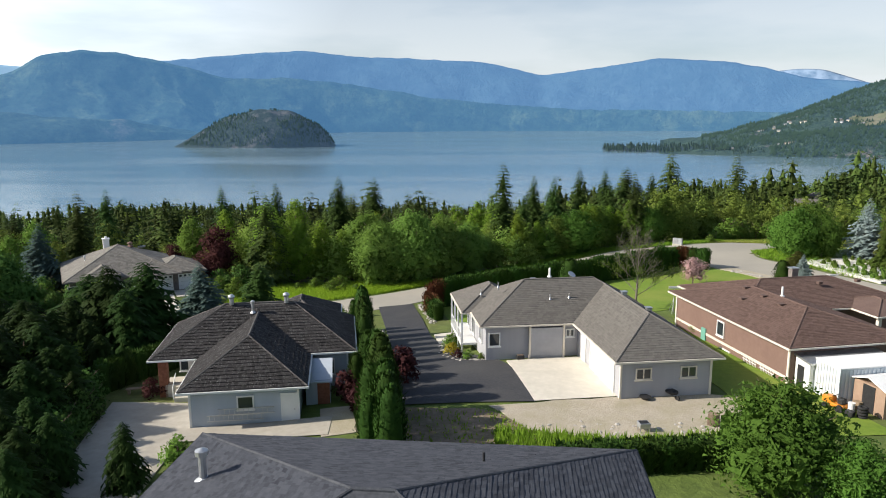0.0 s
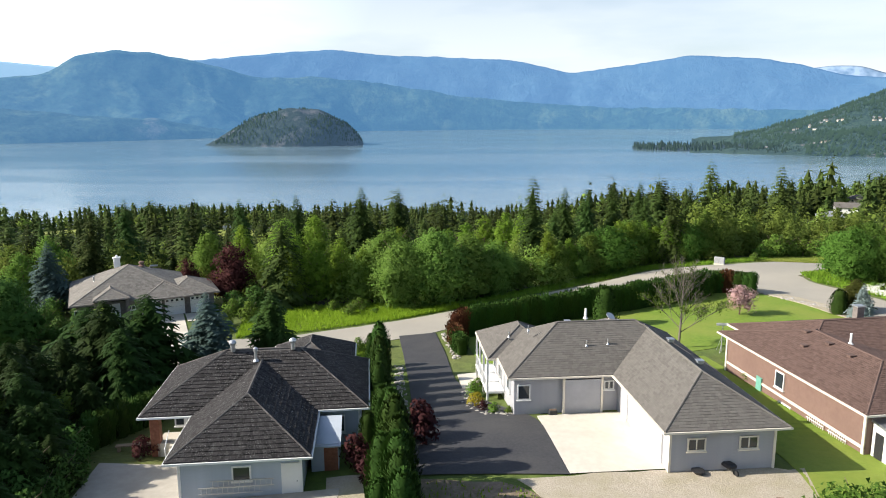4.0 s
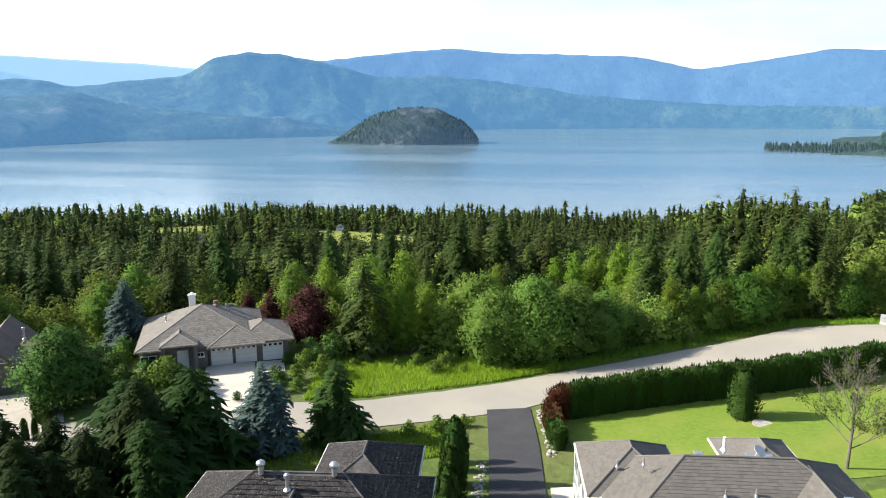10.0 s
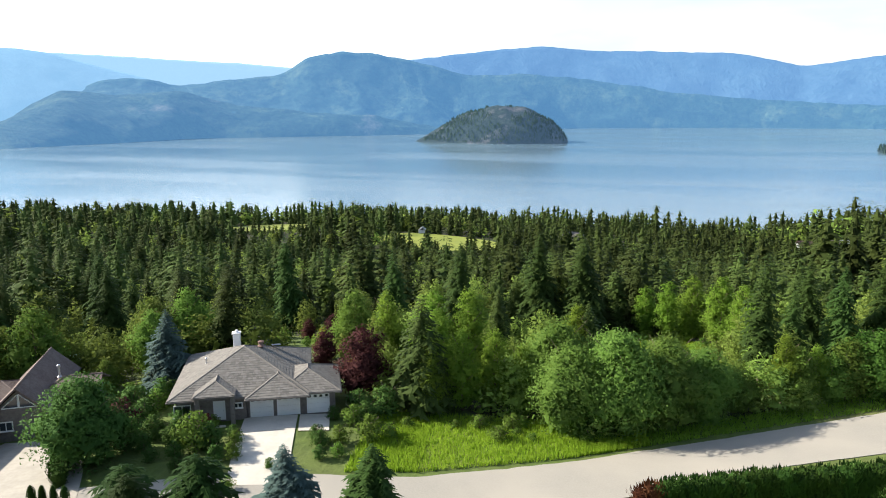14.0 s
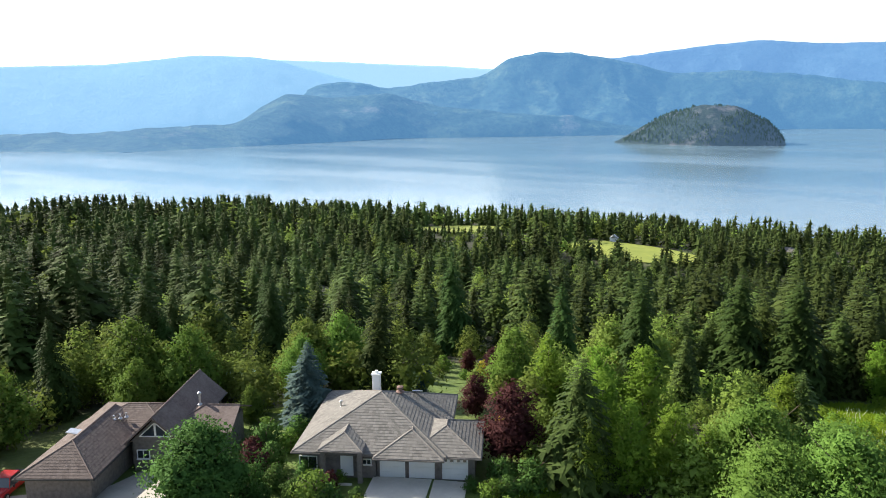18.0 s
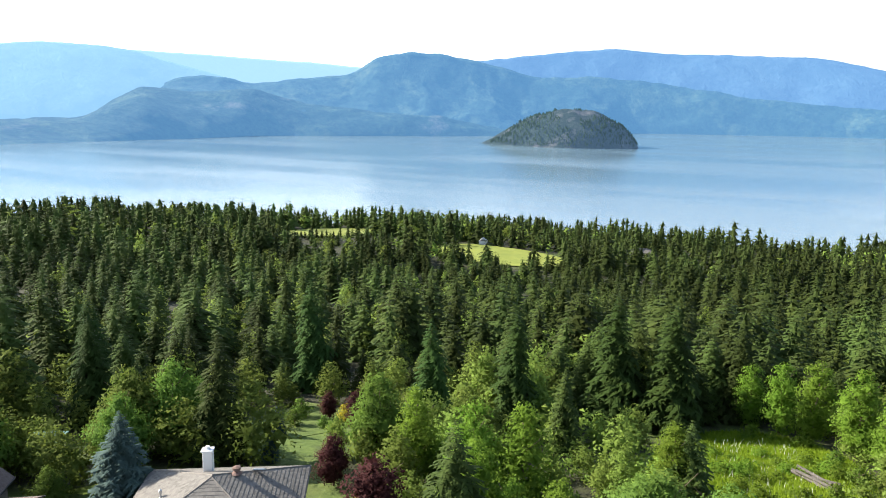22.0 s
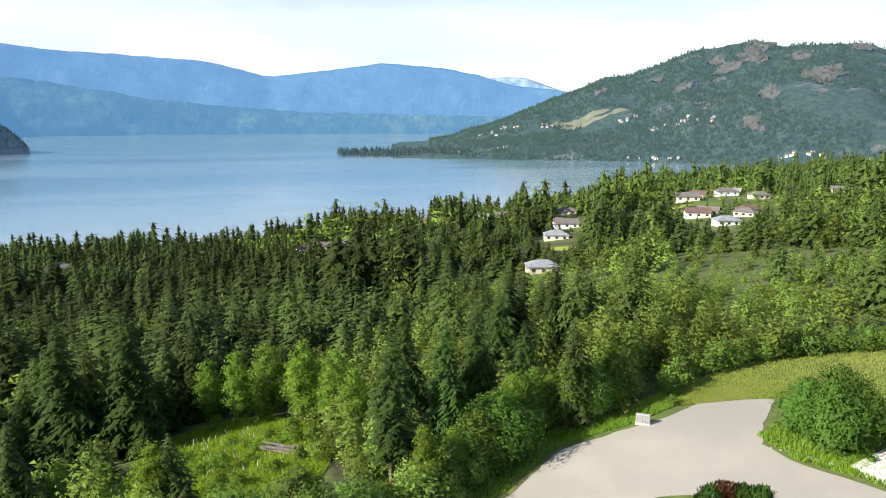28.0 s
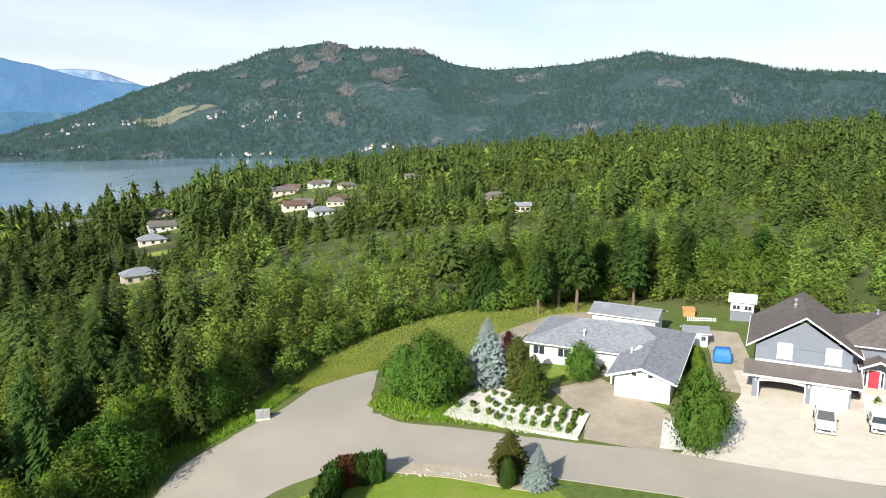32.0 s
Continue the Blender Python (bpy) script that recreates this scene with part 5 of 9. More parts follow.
part("garage_floor", box_bm(0.15, 9.8, 0.0, 8, -0.5, 0.02), M_CONCRETE, W)


def arch_trim(parent, x0, x1, z0, rise, v, t=0.14):
    """White boards round a garage opening whose head is a flat arch."""
    for x in (x0, x1):
        part("opening_trim", box_bm(x - t / 2, x + t / 2, v - 0.05, v + 0.02, 0, z0), M_WHITE, parent)
    n = 8
    for k in range(n):
        qa, qb = k / n, (k + 1) / n
        za, zb = z0 + rise * (1 - (2 * qa - 1) ** 2), z0 + rise * (1 - (2 * qb - 1) ** 2)
        bm = bmesh.new()
        xa, xb = x0 + (x1 - x0) * qa, x0 + (x1 - x0) * qb
        vs = [bm.verts.new(p) for p in ((xa, v - 0.05, za - t / 2), (xb, v - 0.05, zb - t / 2), (xb, v - 0.05, 2.5), (xa, v - 0.05, 2.5), (xa, v + 0.02, za - t / 2), (xb, v + 0.02, zb - t / 2), (xb, v + 0.02, 2.5), (xa, v + 0.02, 2.5))]
        for q in ((0, 1, 2, 3), (7, 6, 5, 4), (0, 4, 5, 1), (3, 2, 6, 7), (0, 3, 7, 4), (1, 5, 6, 2)):
            bm.faces.new([vs[i] for i in q])
        part("arch_board", bm, M_WHITE, parent)


arch_trim(W, 0.6, 5.45, 2.12, 0.25, 0.0)
arch_trim(W, 6.1, 9.7, 2.12, 0.25, 0.0)
garage_door(W, 7.9, 0.2, 0.02, 3.5, 2.2, 0, cols=4)
for u in (3.1, 8.1):
    window(W, u, 2.17, 4.45, 1.6, 1.85, 0, M_WHITE, 1, shut=M_WHITE)
step_flight(W, pose(12.5, -0.7, -0.2), 9, 2.0, 0.165, 0.4, M_CREAM)
part("landing", box_bm(11.2, 14.2, 2.9, 5.2, -0.5, 1.3), M_CONCRETE, W)
door(W, 12.6, 5.17, 1.3, 1.1, 2.1, 0, surface("red_door_paint", (0.42, 0.03, 0.05), (0.5, 0.04, 0.06), 2.0, None, rough=0.4, bumps=0))
for u in (11.75, 13.45):
    window(W, u, 5.17, 1.35, 0.4, 2.0, 0, M_WHITE, 0)
hip(W, 10.8, 14.8, 2.6, 8, 4.3, 0.5, M_WROOF, gable="s", trim=M_WHITE)
rake_trim(W, 10.8, 14.8, 2.6, 4.3, 0.5, M_WHITE, 0.2)
for u in (11.1, 14.5):
    part("porch_post", box_bm(u - 0.1, u + 0.1, 2.9, 3.1, 1.3, 4.25), M_WHITE, W)
for x in (11.4, 13.6):
    part("stair_rail", tube_bm((x, -0.7, 0.85), (x, 2.9, 2.25), 0.04), M_WHITE, W)
    for k in range(10):
        part("baluster", tube_bm((x, -0.6 + k * 0.38, -0.1 + k * 0.148), (x, -0.6 + k * 0.38, 0.88 + k * 0.148), 0.02), M_WHITE, W)
turbine_vent(W, 4.0, 8.5, 9.1)
turbine_vent(W, 4.1, 10.6, 9.2)
vent_pipe(W, 13, 11, 8.8, 0.5, 0.1)

# near roof below the start of the walk
R = thing("house", pose(-1.2, 24, 2.0, 0, 0, -3), "house with charcoal shingle hip roof", "house")
hip(R, -12.5, 8.6, -12, 7.6, 2.7, 0.3, M_BLACKROOF, trim=M_DARK)
courses(R, -12.5, 8.6, -12, 7.6, 2.7, 0.3, M_BLACKSH, 0.2, 0.018, "nwe", near=(0, 7.6))
walls(R, -11.8, 7.9, -11.3, 6.9, -0.6, 2.6, M_BLUESIDING)
vent_pipe(R, -9.9, 1.9, 3.45, 1.3, 0.16)
vent_pipe(R, 1.6, 3.4, 3.9, 0.5, 0.06, False, mat=M_DARK)


# ---- trees ----
def spruce_arrays(seed, h, r, boughs=150, twigs=6, droop=0.35, bare=0.05, power=0.7, ragged=0.25, heart=0.34):
    """A conifer of drooping boughs, each a feather of slender twigs along a rib. Gives corners, triangles and how each corner faces."""
    g = np.random.RandomState(seed)
    q = (np.arange(boughs) + g.uniform(-0.6, 0.6, boughs)) / boughs
    q = np.clip(q, 0, 0.985) ** 1.08
    tiers = max(7, int(boughs / 7.5))
    q = 0.55 * q + 0.45 * (np.floor(q * tiers) + 0.5) / tiers
    l = r * (np.clip(1 - q, 0.02, 1) ** power) * g.uniform(1 - ragged, 1 + ragged * 0.7, boughs) * np.where(q < 0.1, 0.8, 1.0)
    lop = 1 + 0.16 * np.sin(g.uniform(0, 6) + 9 * q)
    a = np.arange(boughs) * 2.4 + g.uniform(-0.5, 0.5, boughs)
    l = l * (1 + (lop - 1) * np.cos(a))
    d = np.c_[np.cos(a), np.sin(a), np.zeros(boughs)]
    s = np.c_[-np.sin(a), np.cos(a), np.zeros(boughs)]
    up = np.array([0, 0, 1.0])
    z = h * (bare + (1 - bare) * q)
    fall = droop * g.uniform(0.5, 1.3, boughs) * (1.15 - 0.75 * q)

    def rib(t):
        return d * (l * t)[:, None] + up[None] * (z + 0.16 * l * t - (fall + 0.16) * l * t * t)[:, None]
    tri, lean = [], []
    # the tip
    t0, tw = (0.62, 0.12) if twigs > 3 else (0.3, 0.26)
    tri.append(np.stack([rib(np.full(boughs, t0)) - s * (tw * l)[:, None], rib(np.full(boughs, t0)) + s * (tw * l)[:, None], rib(np.ones(boughs))], 1))
    lean.append(d * 0.6 + up * 0.75)
    for k in range(twigs):
        side = 1 if k % 2 else -1
        t = 0.12 + 0.78 * (k + g.uniform(0.0, 1.0, boughs)) / max(twigs, 1)
        w = np.minimum(0.62 / max(twigs, 1), 0.17) * 1.25
        reach = l * (0.5 - 0.36 * t) * g.uniform(0.7, 1.25, boughs)
        c0, c1 = rib(np.clip(t - w, 0.02, 1)), rib(np.clip(t + w, 0.02, 1))
        tip = rib(np.clip(t + 0.12, 0, 1)) + s * (side * reach)[:, None] - up * (reach * g.uniform(0.1, 0.65, boughs))[:, None]
        tri.append(np.stack([c0, c1, tip], 1))
        lean.append(d * 0.5 + s * side * 0.3 + up * 0.75)
    tri, lean = np.concatenate(tri), np.concatenate(lean)
    # the dense heart of the crown, in ragged rings
    core, cl = [], []
    for t in range(4):
        z0, z1 = h * (bare + (1 - bare) * t / 5), h * (bare + (1 - bare) * (t + 1.25) / 5)
        rr = r * (1 - t / 5) ** power * heart
        ph = g.uniform(0, 6)
        ring = [np.array([rr * m * np.cos(ph + b), rr * m * np.sin(ph + b), z0 + h * g.uniform(-0.03, 0.03)]) for b, m in zip(np.arange(6) * np.pi / 3, g.uniform(0.65, 1.25, 6))]
        for k in range(6):
            core.append([ring[k], ring[(k + 1) % 6], np.array([0, 0, z1])])
            b = ph + (k + 0.5) * np.pi / 3
            cl.append([np.cos(b) * 0.85, np.sin(b) * 0.85, 0.3])
    return face_out(np.concatenate([tri, np.array(core)]), np.concatenate([lean, np.array(cl)]), 0.55)


def face_out(tri, lean, soft):
    """Triangles wound to face out of the crown, with normals that round it off."""
    lean = lean / np.linalg.norm(lean, axis=1)[:, None]
    n = np.cross(tri[:, 1] - tri[:, 0], tri[:, 2] - tri[:, 0])
    n /= np.linalg.norm(n, axis=1)[:, None] + 1e-9
    back = (n * lean).sum(1) < 0
    tri[back] = tri[back][:, [0, 2, 1]]
    n[back] *= -1
    n = lean * soft + n * (1 - soft)
    n /= np.linalg.norm(n, axis=1)[:, None] + 1e-9
    return tri.reshape(-1, 3), np.arange(len(tri) * 3).reshape(-1, 3), np.repeat(n, 3, 0)


def crown_obj(name, v, f, n, mat, parent=None):
    """A crown mesh that carries its own soft normals."""
    ob = mesh_obj(name, v, f, mat, parent, smooth=True)
    ob.data.attributes.new("custom_normal", "FLOAT_VECTOR", "POINT").data.foreach_set("vector", np.asarray(n, np.float32).ravel())
    return ob


def leafy_arrays(seed, h, r, leaves=900, size=0.38, lobes=11, low=0.18, shape=1.0, upright=0.0):
    """A broken crown: leaf sprays over the shells of many lobes, as triangles."""
    rng = np.random.RandomState(seed)
    c = []
    for k in range(lobes):
        z = h * (low + (1 - low) * (0.02 + 0.86 * (k + rng.rand()) / lobes))
        q = (z / h - low) / (1 - low)
        reach = r * (0.35 + 0.55 * np.sin(np.pi * min(max(q, 0.02), 1) ** (0.8 * shape))) * (1 - 0.38 * max(q, 0) ** 2)
        a = k * 2.4 + rng.uniform(-0.4, 0.4)
        off = reach * rng.uniform(0.25, 0.75)
        c.append((off * np.cos(a), off * np.sin(a), z, reach * rng.uniform(0.5, 0.72)))
    c.append((0, 0, h * 0.9, r * 0.3))
    c = np.array(c)
    w = c[:, 3] ** 2
    pick = rng.choice(len(c), leaves, p=w / w.sum())
    n = rng.normal(size=(leaves, 3))
    n /= np.linalg.norm(n, axis=1)[:, None]
    n[:, 2] = np.where(n[:, 2] < -0.5, -n[:, 2], n[:, 2])
    rad = c[pick, 3] * (0.5 + 0.68 * rng.rand(leaves) ** 0.7)
    inner = int(leaves * 0.12)
    rad[:inner] = c[pick[:inner], 3] * rng.uniform(0.1, 0.45, inner)
    p = c[pick, :3] + n * rad[:, None] * np.array([1, 1, 0.85 + upright])
    p[:, 2] = np.clip(p[:, 2], h * low * 0.6, h * 1.02)
    centre = p - np.array([0, 0, h * (0.3 + 0.25 * low)])
    centre /= np.linalg.norm(centre, axis=1)[:, None] + 1e-9
    lean = n * 0.75 + centre * 0.55 + np.array([0, 0, 0.15])
    # a spray: a leaf turned any way
    n = n + rng.normal(0, 0.75, n.shape)
    n /= np.linalg.norm(n, axis=1)[:, None]
    t = np.cross(n, rng.normal(size=(leaves, 3)))
    t /= np.linalg.norm(t, axis=1)[:, None]
    b = np.cross(n, t)
    s = size * rng.uniform(0.6, 1.35, leaves)[:, None]
    s[:inner] = c[pick[:inner], 3][:, None] * rng.uniform(0.25, 0.42, inner)[:, None]
    lift = n * s * 0.45
    tri = np.stack([p - t * s - lift * 0.3, p + b * s * 0.75 + lift, p + t * s * 1.1 - b * s * 0.35], 1)
    return face_out(tri, lean, 0.68)


def column_arrays(seed, h, r, leaves=1500, size=0.16, swell=0.35):
    """A clipped or columnar cedar: upright sprays over a tall rounded form."""
    rng = np.random.RandomState(seed)
    q = rng.rand(leaves) ** 0.85
    prof = np.where(q < swell, 0.82 + 0.18 * q / swell, np.sqrt(1 - np.clip((q - swell) / (1 - swell), 0, 1) ** 2.2))
    a = rng.uniform(0, 2 * np.pi, leaves)
    rad = r * prof * (0.7 + 0.36 * rng.rand(leaves) ** 0.6) * (1 + 0.12 * np.sin(3 * a + 5 * q) + 0.08 * np.sin(7 * a + 13 * q))
    d = np.c_[np.cos(a), np.sin(a), np.zeros(leaves)]
    t = np.c_[-np.sin(a), np.cos(a), np.zeros(leaves)]
    p = d * rad[:, None] + np.c_[np.zeros((leaves, 2)), h * 0.96 * q]
    s = (size * rng.uniform(0.6, 1.4, leaves))[:, None]
    up = np.array([0, 0, 1.0]) + d * rng.uniform(0.0, 0.7, leaves)[:, None] + t * rng.uniform(-.4, .4, leaves)[:, None]
    v = np.stack([p - t * s * 0.55, p + t * s * 0.55, p + up * s * 1.5], 1).reshape(-1, 3)
    f = np.arange(len(v)).reshape(-1, 3)
    # the dense heart under the sprays
    zz = np.array([0.0, swell, (1 + swell) / 2, 0.93]) * h * 0.96
    rr = r * 0.78 * np.array([0.8, 1.0, 0.85, 0.25])
    a = np.arange(8) * np.pi / 4
    core = np.stack([np.outer(rr, np.cos(a)), np.outer(rr, np.sin(a)), np.repeat(zz[:, None], 8, 1)], -1).reshape(-1, 3)
    cf = []
    for k in range(3):
        for m in range(8):
            b, e = k * 8 + m, k * 8 + (m + 1) % 8
            cf += [(b, e, e + 8), (b, e + 8, b + 8)]
    cf += [(24, 24 + m, 25 + m) for m in range(1, 7)]
    tri = np.concatenate([v.reshape(-1, 3, 3), core[np.array(cf)]])
    lean = tri.mean(1) * np.array([1, 1, 0]) / r
    lean[:, 2] = 0.25 + 0.9 * np.clip((tri.mean(1)[:, 2] / h - 0.75) * 4, 0, 1)
    return face_out(tri, lean, 0.6)


def limbs_bm(seed, h, r, trunk_r, n=6, low=0.2, top=0.8):
    """Tapered trunk with limbs reaching into the crown."""
    rng = np.random.RandomState(seed)
    bm = bmesh.new()
    p = Vector((0, 0, -0.3))
    for k in range(4):
        q = Vector((rng.uniform(-.05, .05) * r, rng.uniform(-.05, .05) * r, h * top * (k + 1) / 4))
        tube_bm(p, q, trunk_r * (1 - 0.2 * k), trunk_r * (1 - 0.2 * (k + 1)), 7, bm)
        p = q
    for k in range(n):
        z = h * (low + (top - low) * (k + 0.5) / n)
        a = k * 2.4
        e = Vector((np.cos(a) * r * 0.6, np.sin(a) * r * 0.6, z + r * 0.45))
        tube_bm((0, 0, z * 0.9), e, trunk_r * 0.35, trunk_r * 0.1, 5, bm)
    return bm


TEMPLATES = {}


def tree_template(key, kind, seed, h, r, mat, bark, label, category, **kw):
    root = thing(key, pose(0, 0, -500), label, category)
    v, f, n = {"conifer": spruce_arrays, "leafy": leafy_arrays, "column": column_arrays}[kind](seed, h, r, **kw)
    part("trunk" if h > 2 else "stem", limbs_bm(seed, h, r, max(0.1 if h > 2 else 0.03, h * 0.016), 6 if kind == "leafy" and h > 2 else 0, top=0.8), bark, root)
    crown_obj("crown", v, f, n, mat, root)
    TEMPLATES.setdefault(key, []).append((root, h, False))


USED = set()


def plant(key, x, y, h, turn=None, which=None, wide=1.0, label="", sink=0.0, group=""):
    """A tree of that kind with its foot on the ground, h metres high."""
    rng = np.random.RandomState(int(abs(x * 131 + y * 71)) % 99991)
    options = TEMPLATES[key]
    k = rng.randint(len(options)) if which is None else which % len(options)
    root, h0, _ = options[k]
    s = h / h0
    m = pose(x, y, gz(x, y) - sink, 0, 0, rng.uniform(0, 360) if turn is None else turn) @ Matrix.Diagonal((s * wide, s * wide, s, 1))
    if (key, k) not in USED:
        USED.add((key, k))
        root.matrix_basis = m
        ob = root
    else:
        was = root.matrix_basis.copy()
        ob = copy_thing(root, m @ Matrix.Diagonal([1 / q for q in root.scale] + [1]))
        root.matrix_basis = was
    if label:
        tagged(ob, label)
    return tagged(ob, group=group)


for s in range(3):
    tree_template("spruce_tree", "conifer", 11 + s, 16, 3.9, M_SPRUCE, M_BARK, "tall dark green spruce with drooping boughs", "tree", boughs=330, twigs=9, droop=0.42, power=0.66)
    tree_template("deciduous_tree", "leafy", 21 + s, 9, 3.6, M_LEAF, M_BARK, "leafy green deciduous tree with uneven crown", "tree", leaves=5600, size=0.15, low=0.02, lobes=24)
    tree_template("poplar_tree", "leafy", 31 + s, 12, 3.3, M_LIME, M_BARK, "slender light green young poplar", "tree", leaves=5200, size=0.15, low=0.02, lobes=26)
for s in range(2):
    tree_template("blue_spruce_tree", "conifer", 41 + s, 9, 3.0, M_BLUESPRUCE, M_BARK, "blue-grey spruce with stiff layered boughs", "tree", boughs=330, twigs=9, droop=0.12, power=0.72)
    tree_template("cedar_tree", "conifer", 51 + s, 9, 4.2, M_DARKCEDAR, M_BARK, "broad dark green cedar tree", "tree", boughs=240, twigs=8, droop=0.5, ragged=0.4, power=0.5, bare=0.02)
    tree_template("willow_tree", "leafy", 61 + s, 10, 5.2, M_WILLOW, M_BARK, "broad grey-green willow clump", "tree", leaves=12000, size=0.15, low=0.0, lobes=40)
    tree_template("bush", "leafy", 71 + s, 2.2, 1.5, M_LEAF, M_BARK, "rounded green garden bush with dense leaves", "bush", leaves=640, size=0.13, low=0.0, lobes=10)
tree_template("silver_spruce_tree", "conifer", 45, 9, 3.0, M_SILVER, M_BARK, "slim silver-blue spruce above a rock bed", "tree", boughs=300, twigs=8, droop=0.1, power=0.78)
tree_template("shrub", "leafy", 73, 2.2, 1.5, M_MAPLE, M_BARK, "dense dark green garden shrub", "bush", leaves=1100, size=0.11, low=0.0, lobes=11)
tree_template("plum_tree", "leafy", 81, 7, 2.6, M_PURPLE, M_BARK, "dark purple-leaved plum tree with dense crown", "tree", leaves=5000, size=0.12, low=0.05, lobes=22)
tree_template("blossom_tree", "leafy", 82, 3.6, 2.3, M_PINK, M_BARK, "small pink flowering tree", "tree", leaves=2200, size=0.1, low=0.22, lobes=14)
tree_template("maple_tree", "leafy", 83, 8, 4.2, M_MAPLE, M_BARK, "round dense dark green maple", "tree", leaves=11000, size=0.125, low=0.04, lobes=30)
tree_template("broadleaf_tree", "leafy", 89, 6.4, 3.6, M_BROAD, M_BARK, "broad leafy tree with light green crown", "tree", leaves=10000, size=0.11, low=0.03, lobes=30)
tree_template("yellow_bush", "leafy", 84, 1.5, 1.1, M_YELLOW, M_BARK, "golden yellow shrub in a rock bed", "bush", leaves=350, size=0.13, low=0.02, lobes=7)
tree_template("red_bush", "leafy", 85, 2.0, 1.3, M_PURPLE, M_BARK, "dark red barberry shrub by the drive", "bush", leaves=420, size=0.15, low=0.02, lobes=8)
tree_template("columnar_cedar", "column", 86, 5, 0.72, M_CEDAR, M_BARK, "narrow columnar dark green cedar tree", "tree", leaves=1900, size=0.13)
tree_template("columnar_cedar", "column", 88, 5, 0.85, M_CEDAR, M_BARK, "narrow columnar dark green cedar tree", "tree", leaves=2100, size=0.13, swell=0.2)
tree_template("juniper_tree", "conifer", 90, 7, 3.2, M_OLIVE, M_BARK, "dense olive-green juniper with spiky crown", "tree", boughs=380, twigs=8, droop=0.05, ragged=0.4, power=0.45, bare=0.01)
tree_template("yew_tree", "conifer", 91, 7, 3.0, foliage("yew_sprays", (0.03, 0.055, 0.01), (0.075, 0.11, 0.02), (0.05, 0.08, 0.015), 0.6, 0.12), M_BARK, "dense green yew with ragged crown", "tree", boughs=380, twigs=8, droop=0.1, ragged=0.4, power=0.5, bare=0.01)
tree_template("lone_pine", "conifer", 87, 17, 3.2, M_SPRUCE, M_BARK, "tall pine with a bare lower trunk", "tree", boughs=200, twigs=8, bare=0.25, power=0.55, droop=0.25)

# ---- forest ----
def scatter(points, template_list, heights, rng, wide, light):
    """Many trees joined into one mesh, from low templates."""
    vs, ns, tones = [], [], []
    pick = rng.randint(len(template_list), size=len(points))
    z = ground_z(points[:, 0], points[:, 1])
    for k, (tv, tn) in enumerate(template_list):
        sel = np.where(pick == k)[0]
        if not len(sel):
            continue
        a = rng.uniform(0, 2 * np.pi, len(sel))
        s = heights[sel]
        w = s ** 0.75 * np.median(heights) ** 0.25 * rng.uniform(*wide, len(sel))
        ca, sa = np.cos(a)[:, None], np.sin(a)[:, None]
        x = (tv[None, :, 0] * ca - tv[None, :, 1] * sa) * w[:, None] + points[sel, 0, None]
        y = (tv[None, :, 0] * sa + tv[None, :, 1] * ca) * w[:, None] + points[sel, 1, None]
        zz = tv[None, :, 2] * s[:, None] + z[sel, None] - 0.2
        vs.append(np.stack([x, y, zz], -1).reshape(-1, 3))
        nz = np.broadcast_to(tn[None, :, 2], x.shape)
        ns.append(np.stack([tn[None, :, 0] * ca - tn[None, :, 1] * sa, tn[None, :, 0] * sa + tn[None, :, 1] * ca, nz], -1).reshape(-1, 3))
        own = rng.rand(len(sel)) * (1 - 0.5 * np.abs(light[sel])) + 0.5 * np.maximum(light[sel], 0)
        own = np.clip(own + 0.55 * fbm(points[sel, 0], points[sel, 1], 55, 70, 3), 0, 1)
        tones.append(np.repeat(own, len(tv)))
    v = np.concatenate(vs)
    return v, np.arange(len(v)).reshape(-1, 3), np.concatenate(ns), np.concatenate(tones)


def unit(v, f, n, h):
    return v / h, n


CON_SHAPES = ((4.6, 0.6), (4.0, 0.68), (5.2, 0.56), (4.4, 0.62), (3.6, 0.54), (5.0, 0.72))
NEAR_CON = [unit(*spruce_arrays(200 + s, 18, r * 0.9, 230, 8, 0.42, power=p, heart=0.26), 18) for s, (r, p) in enumerate(CON_SHAPES)]
MID_CON = [unit(*spruce_arrays(220 + s, 18, r, 98, 4, 0.42, power=p, heart=0.28), 18) for s, (r, p) in enumerate(CON_SHAPES)]
FAR_CON = [unit(*spruce_arrays(300 + s, 18, r * 1.12, 64, 2, 0.45, power=p, heart=0.36), 18) for s, (r, p) in enumerate(CON_SHAPES)]
FARTHEST_CON = [unit(*spruce_arrays(320 + s, 18, r * 1.3, 26, 1, 0.4, power=p * 0.85, heart=0.34), 18) for s, (r, p) in enumerate(CON_SHAPES)]
NEAR_LEAF = [unit(*leafy_arrays(400 + s, 9, (3.3, 2.6, 3.0, 2.2, 3.8)[s], 1250, 0.195, 22, 0.0), 9) for s in range(5)]
MID_LEAF = [unit(*leafy_arrays(420 + s, 9, (3.0, 2.2, 2.6, 1.8, 3.4)[s], 440, 0.27, 16, 0.0), 9) for s in range(5)]
UNDER_LEAF = [unit(*leafy_arrays(440 + s, 9, (4.4, 3.6, 5.2)[s], 200, 0.5, 14, 0.0), 9) for s in range(3)]
FAR_LEAF = [unit(*leafy_arrays(500 + s, 10, (3.4, 2.6, 3.0, 2.2)[s], 160, 0.44, 10, 0.03), 10) for s in range(4)]
FARTHEST_LEAF = [unit(*leafy_arrays(520 + s, 10, 3.4, 40, 1.1, 7, 0.05), 10) for s in range(3)]


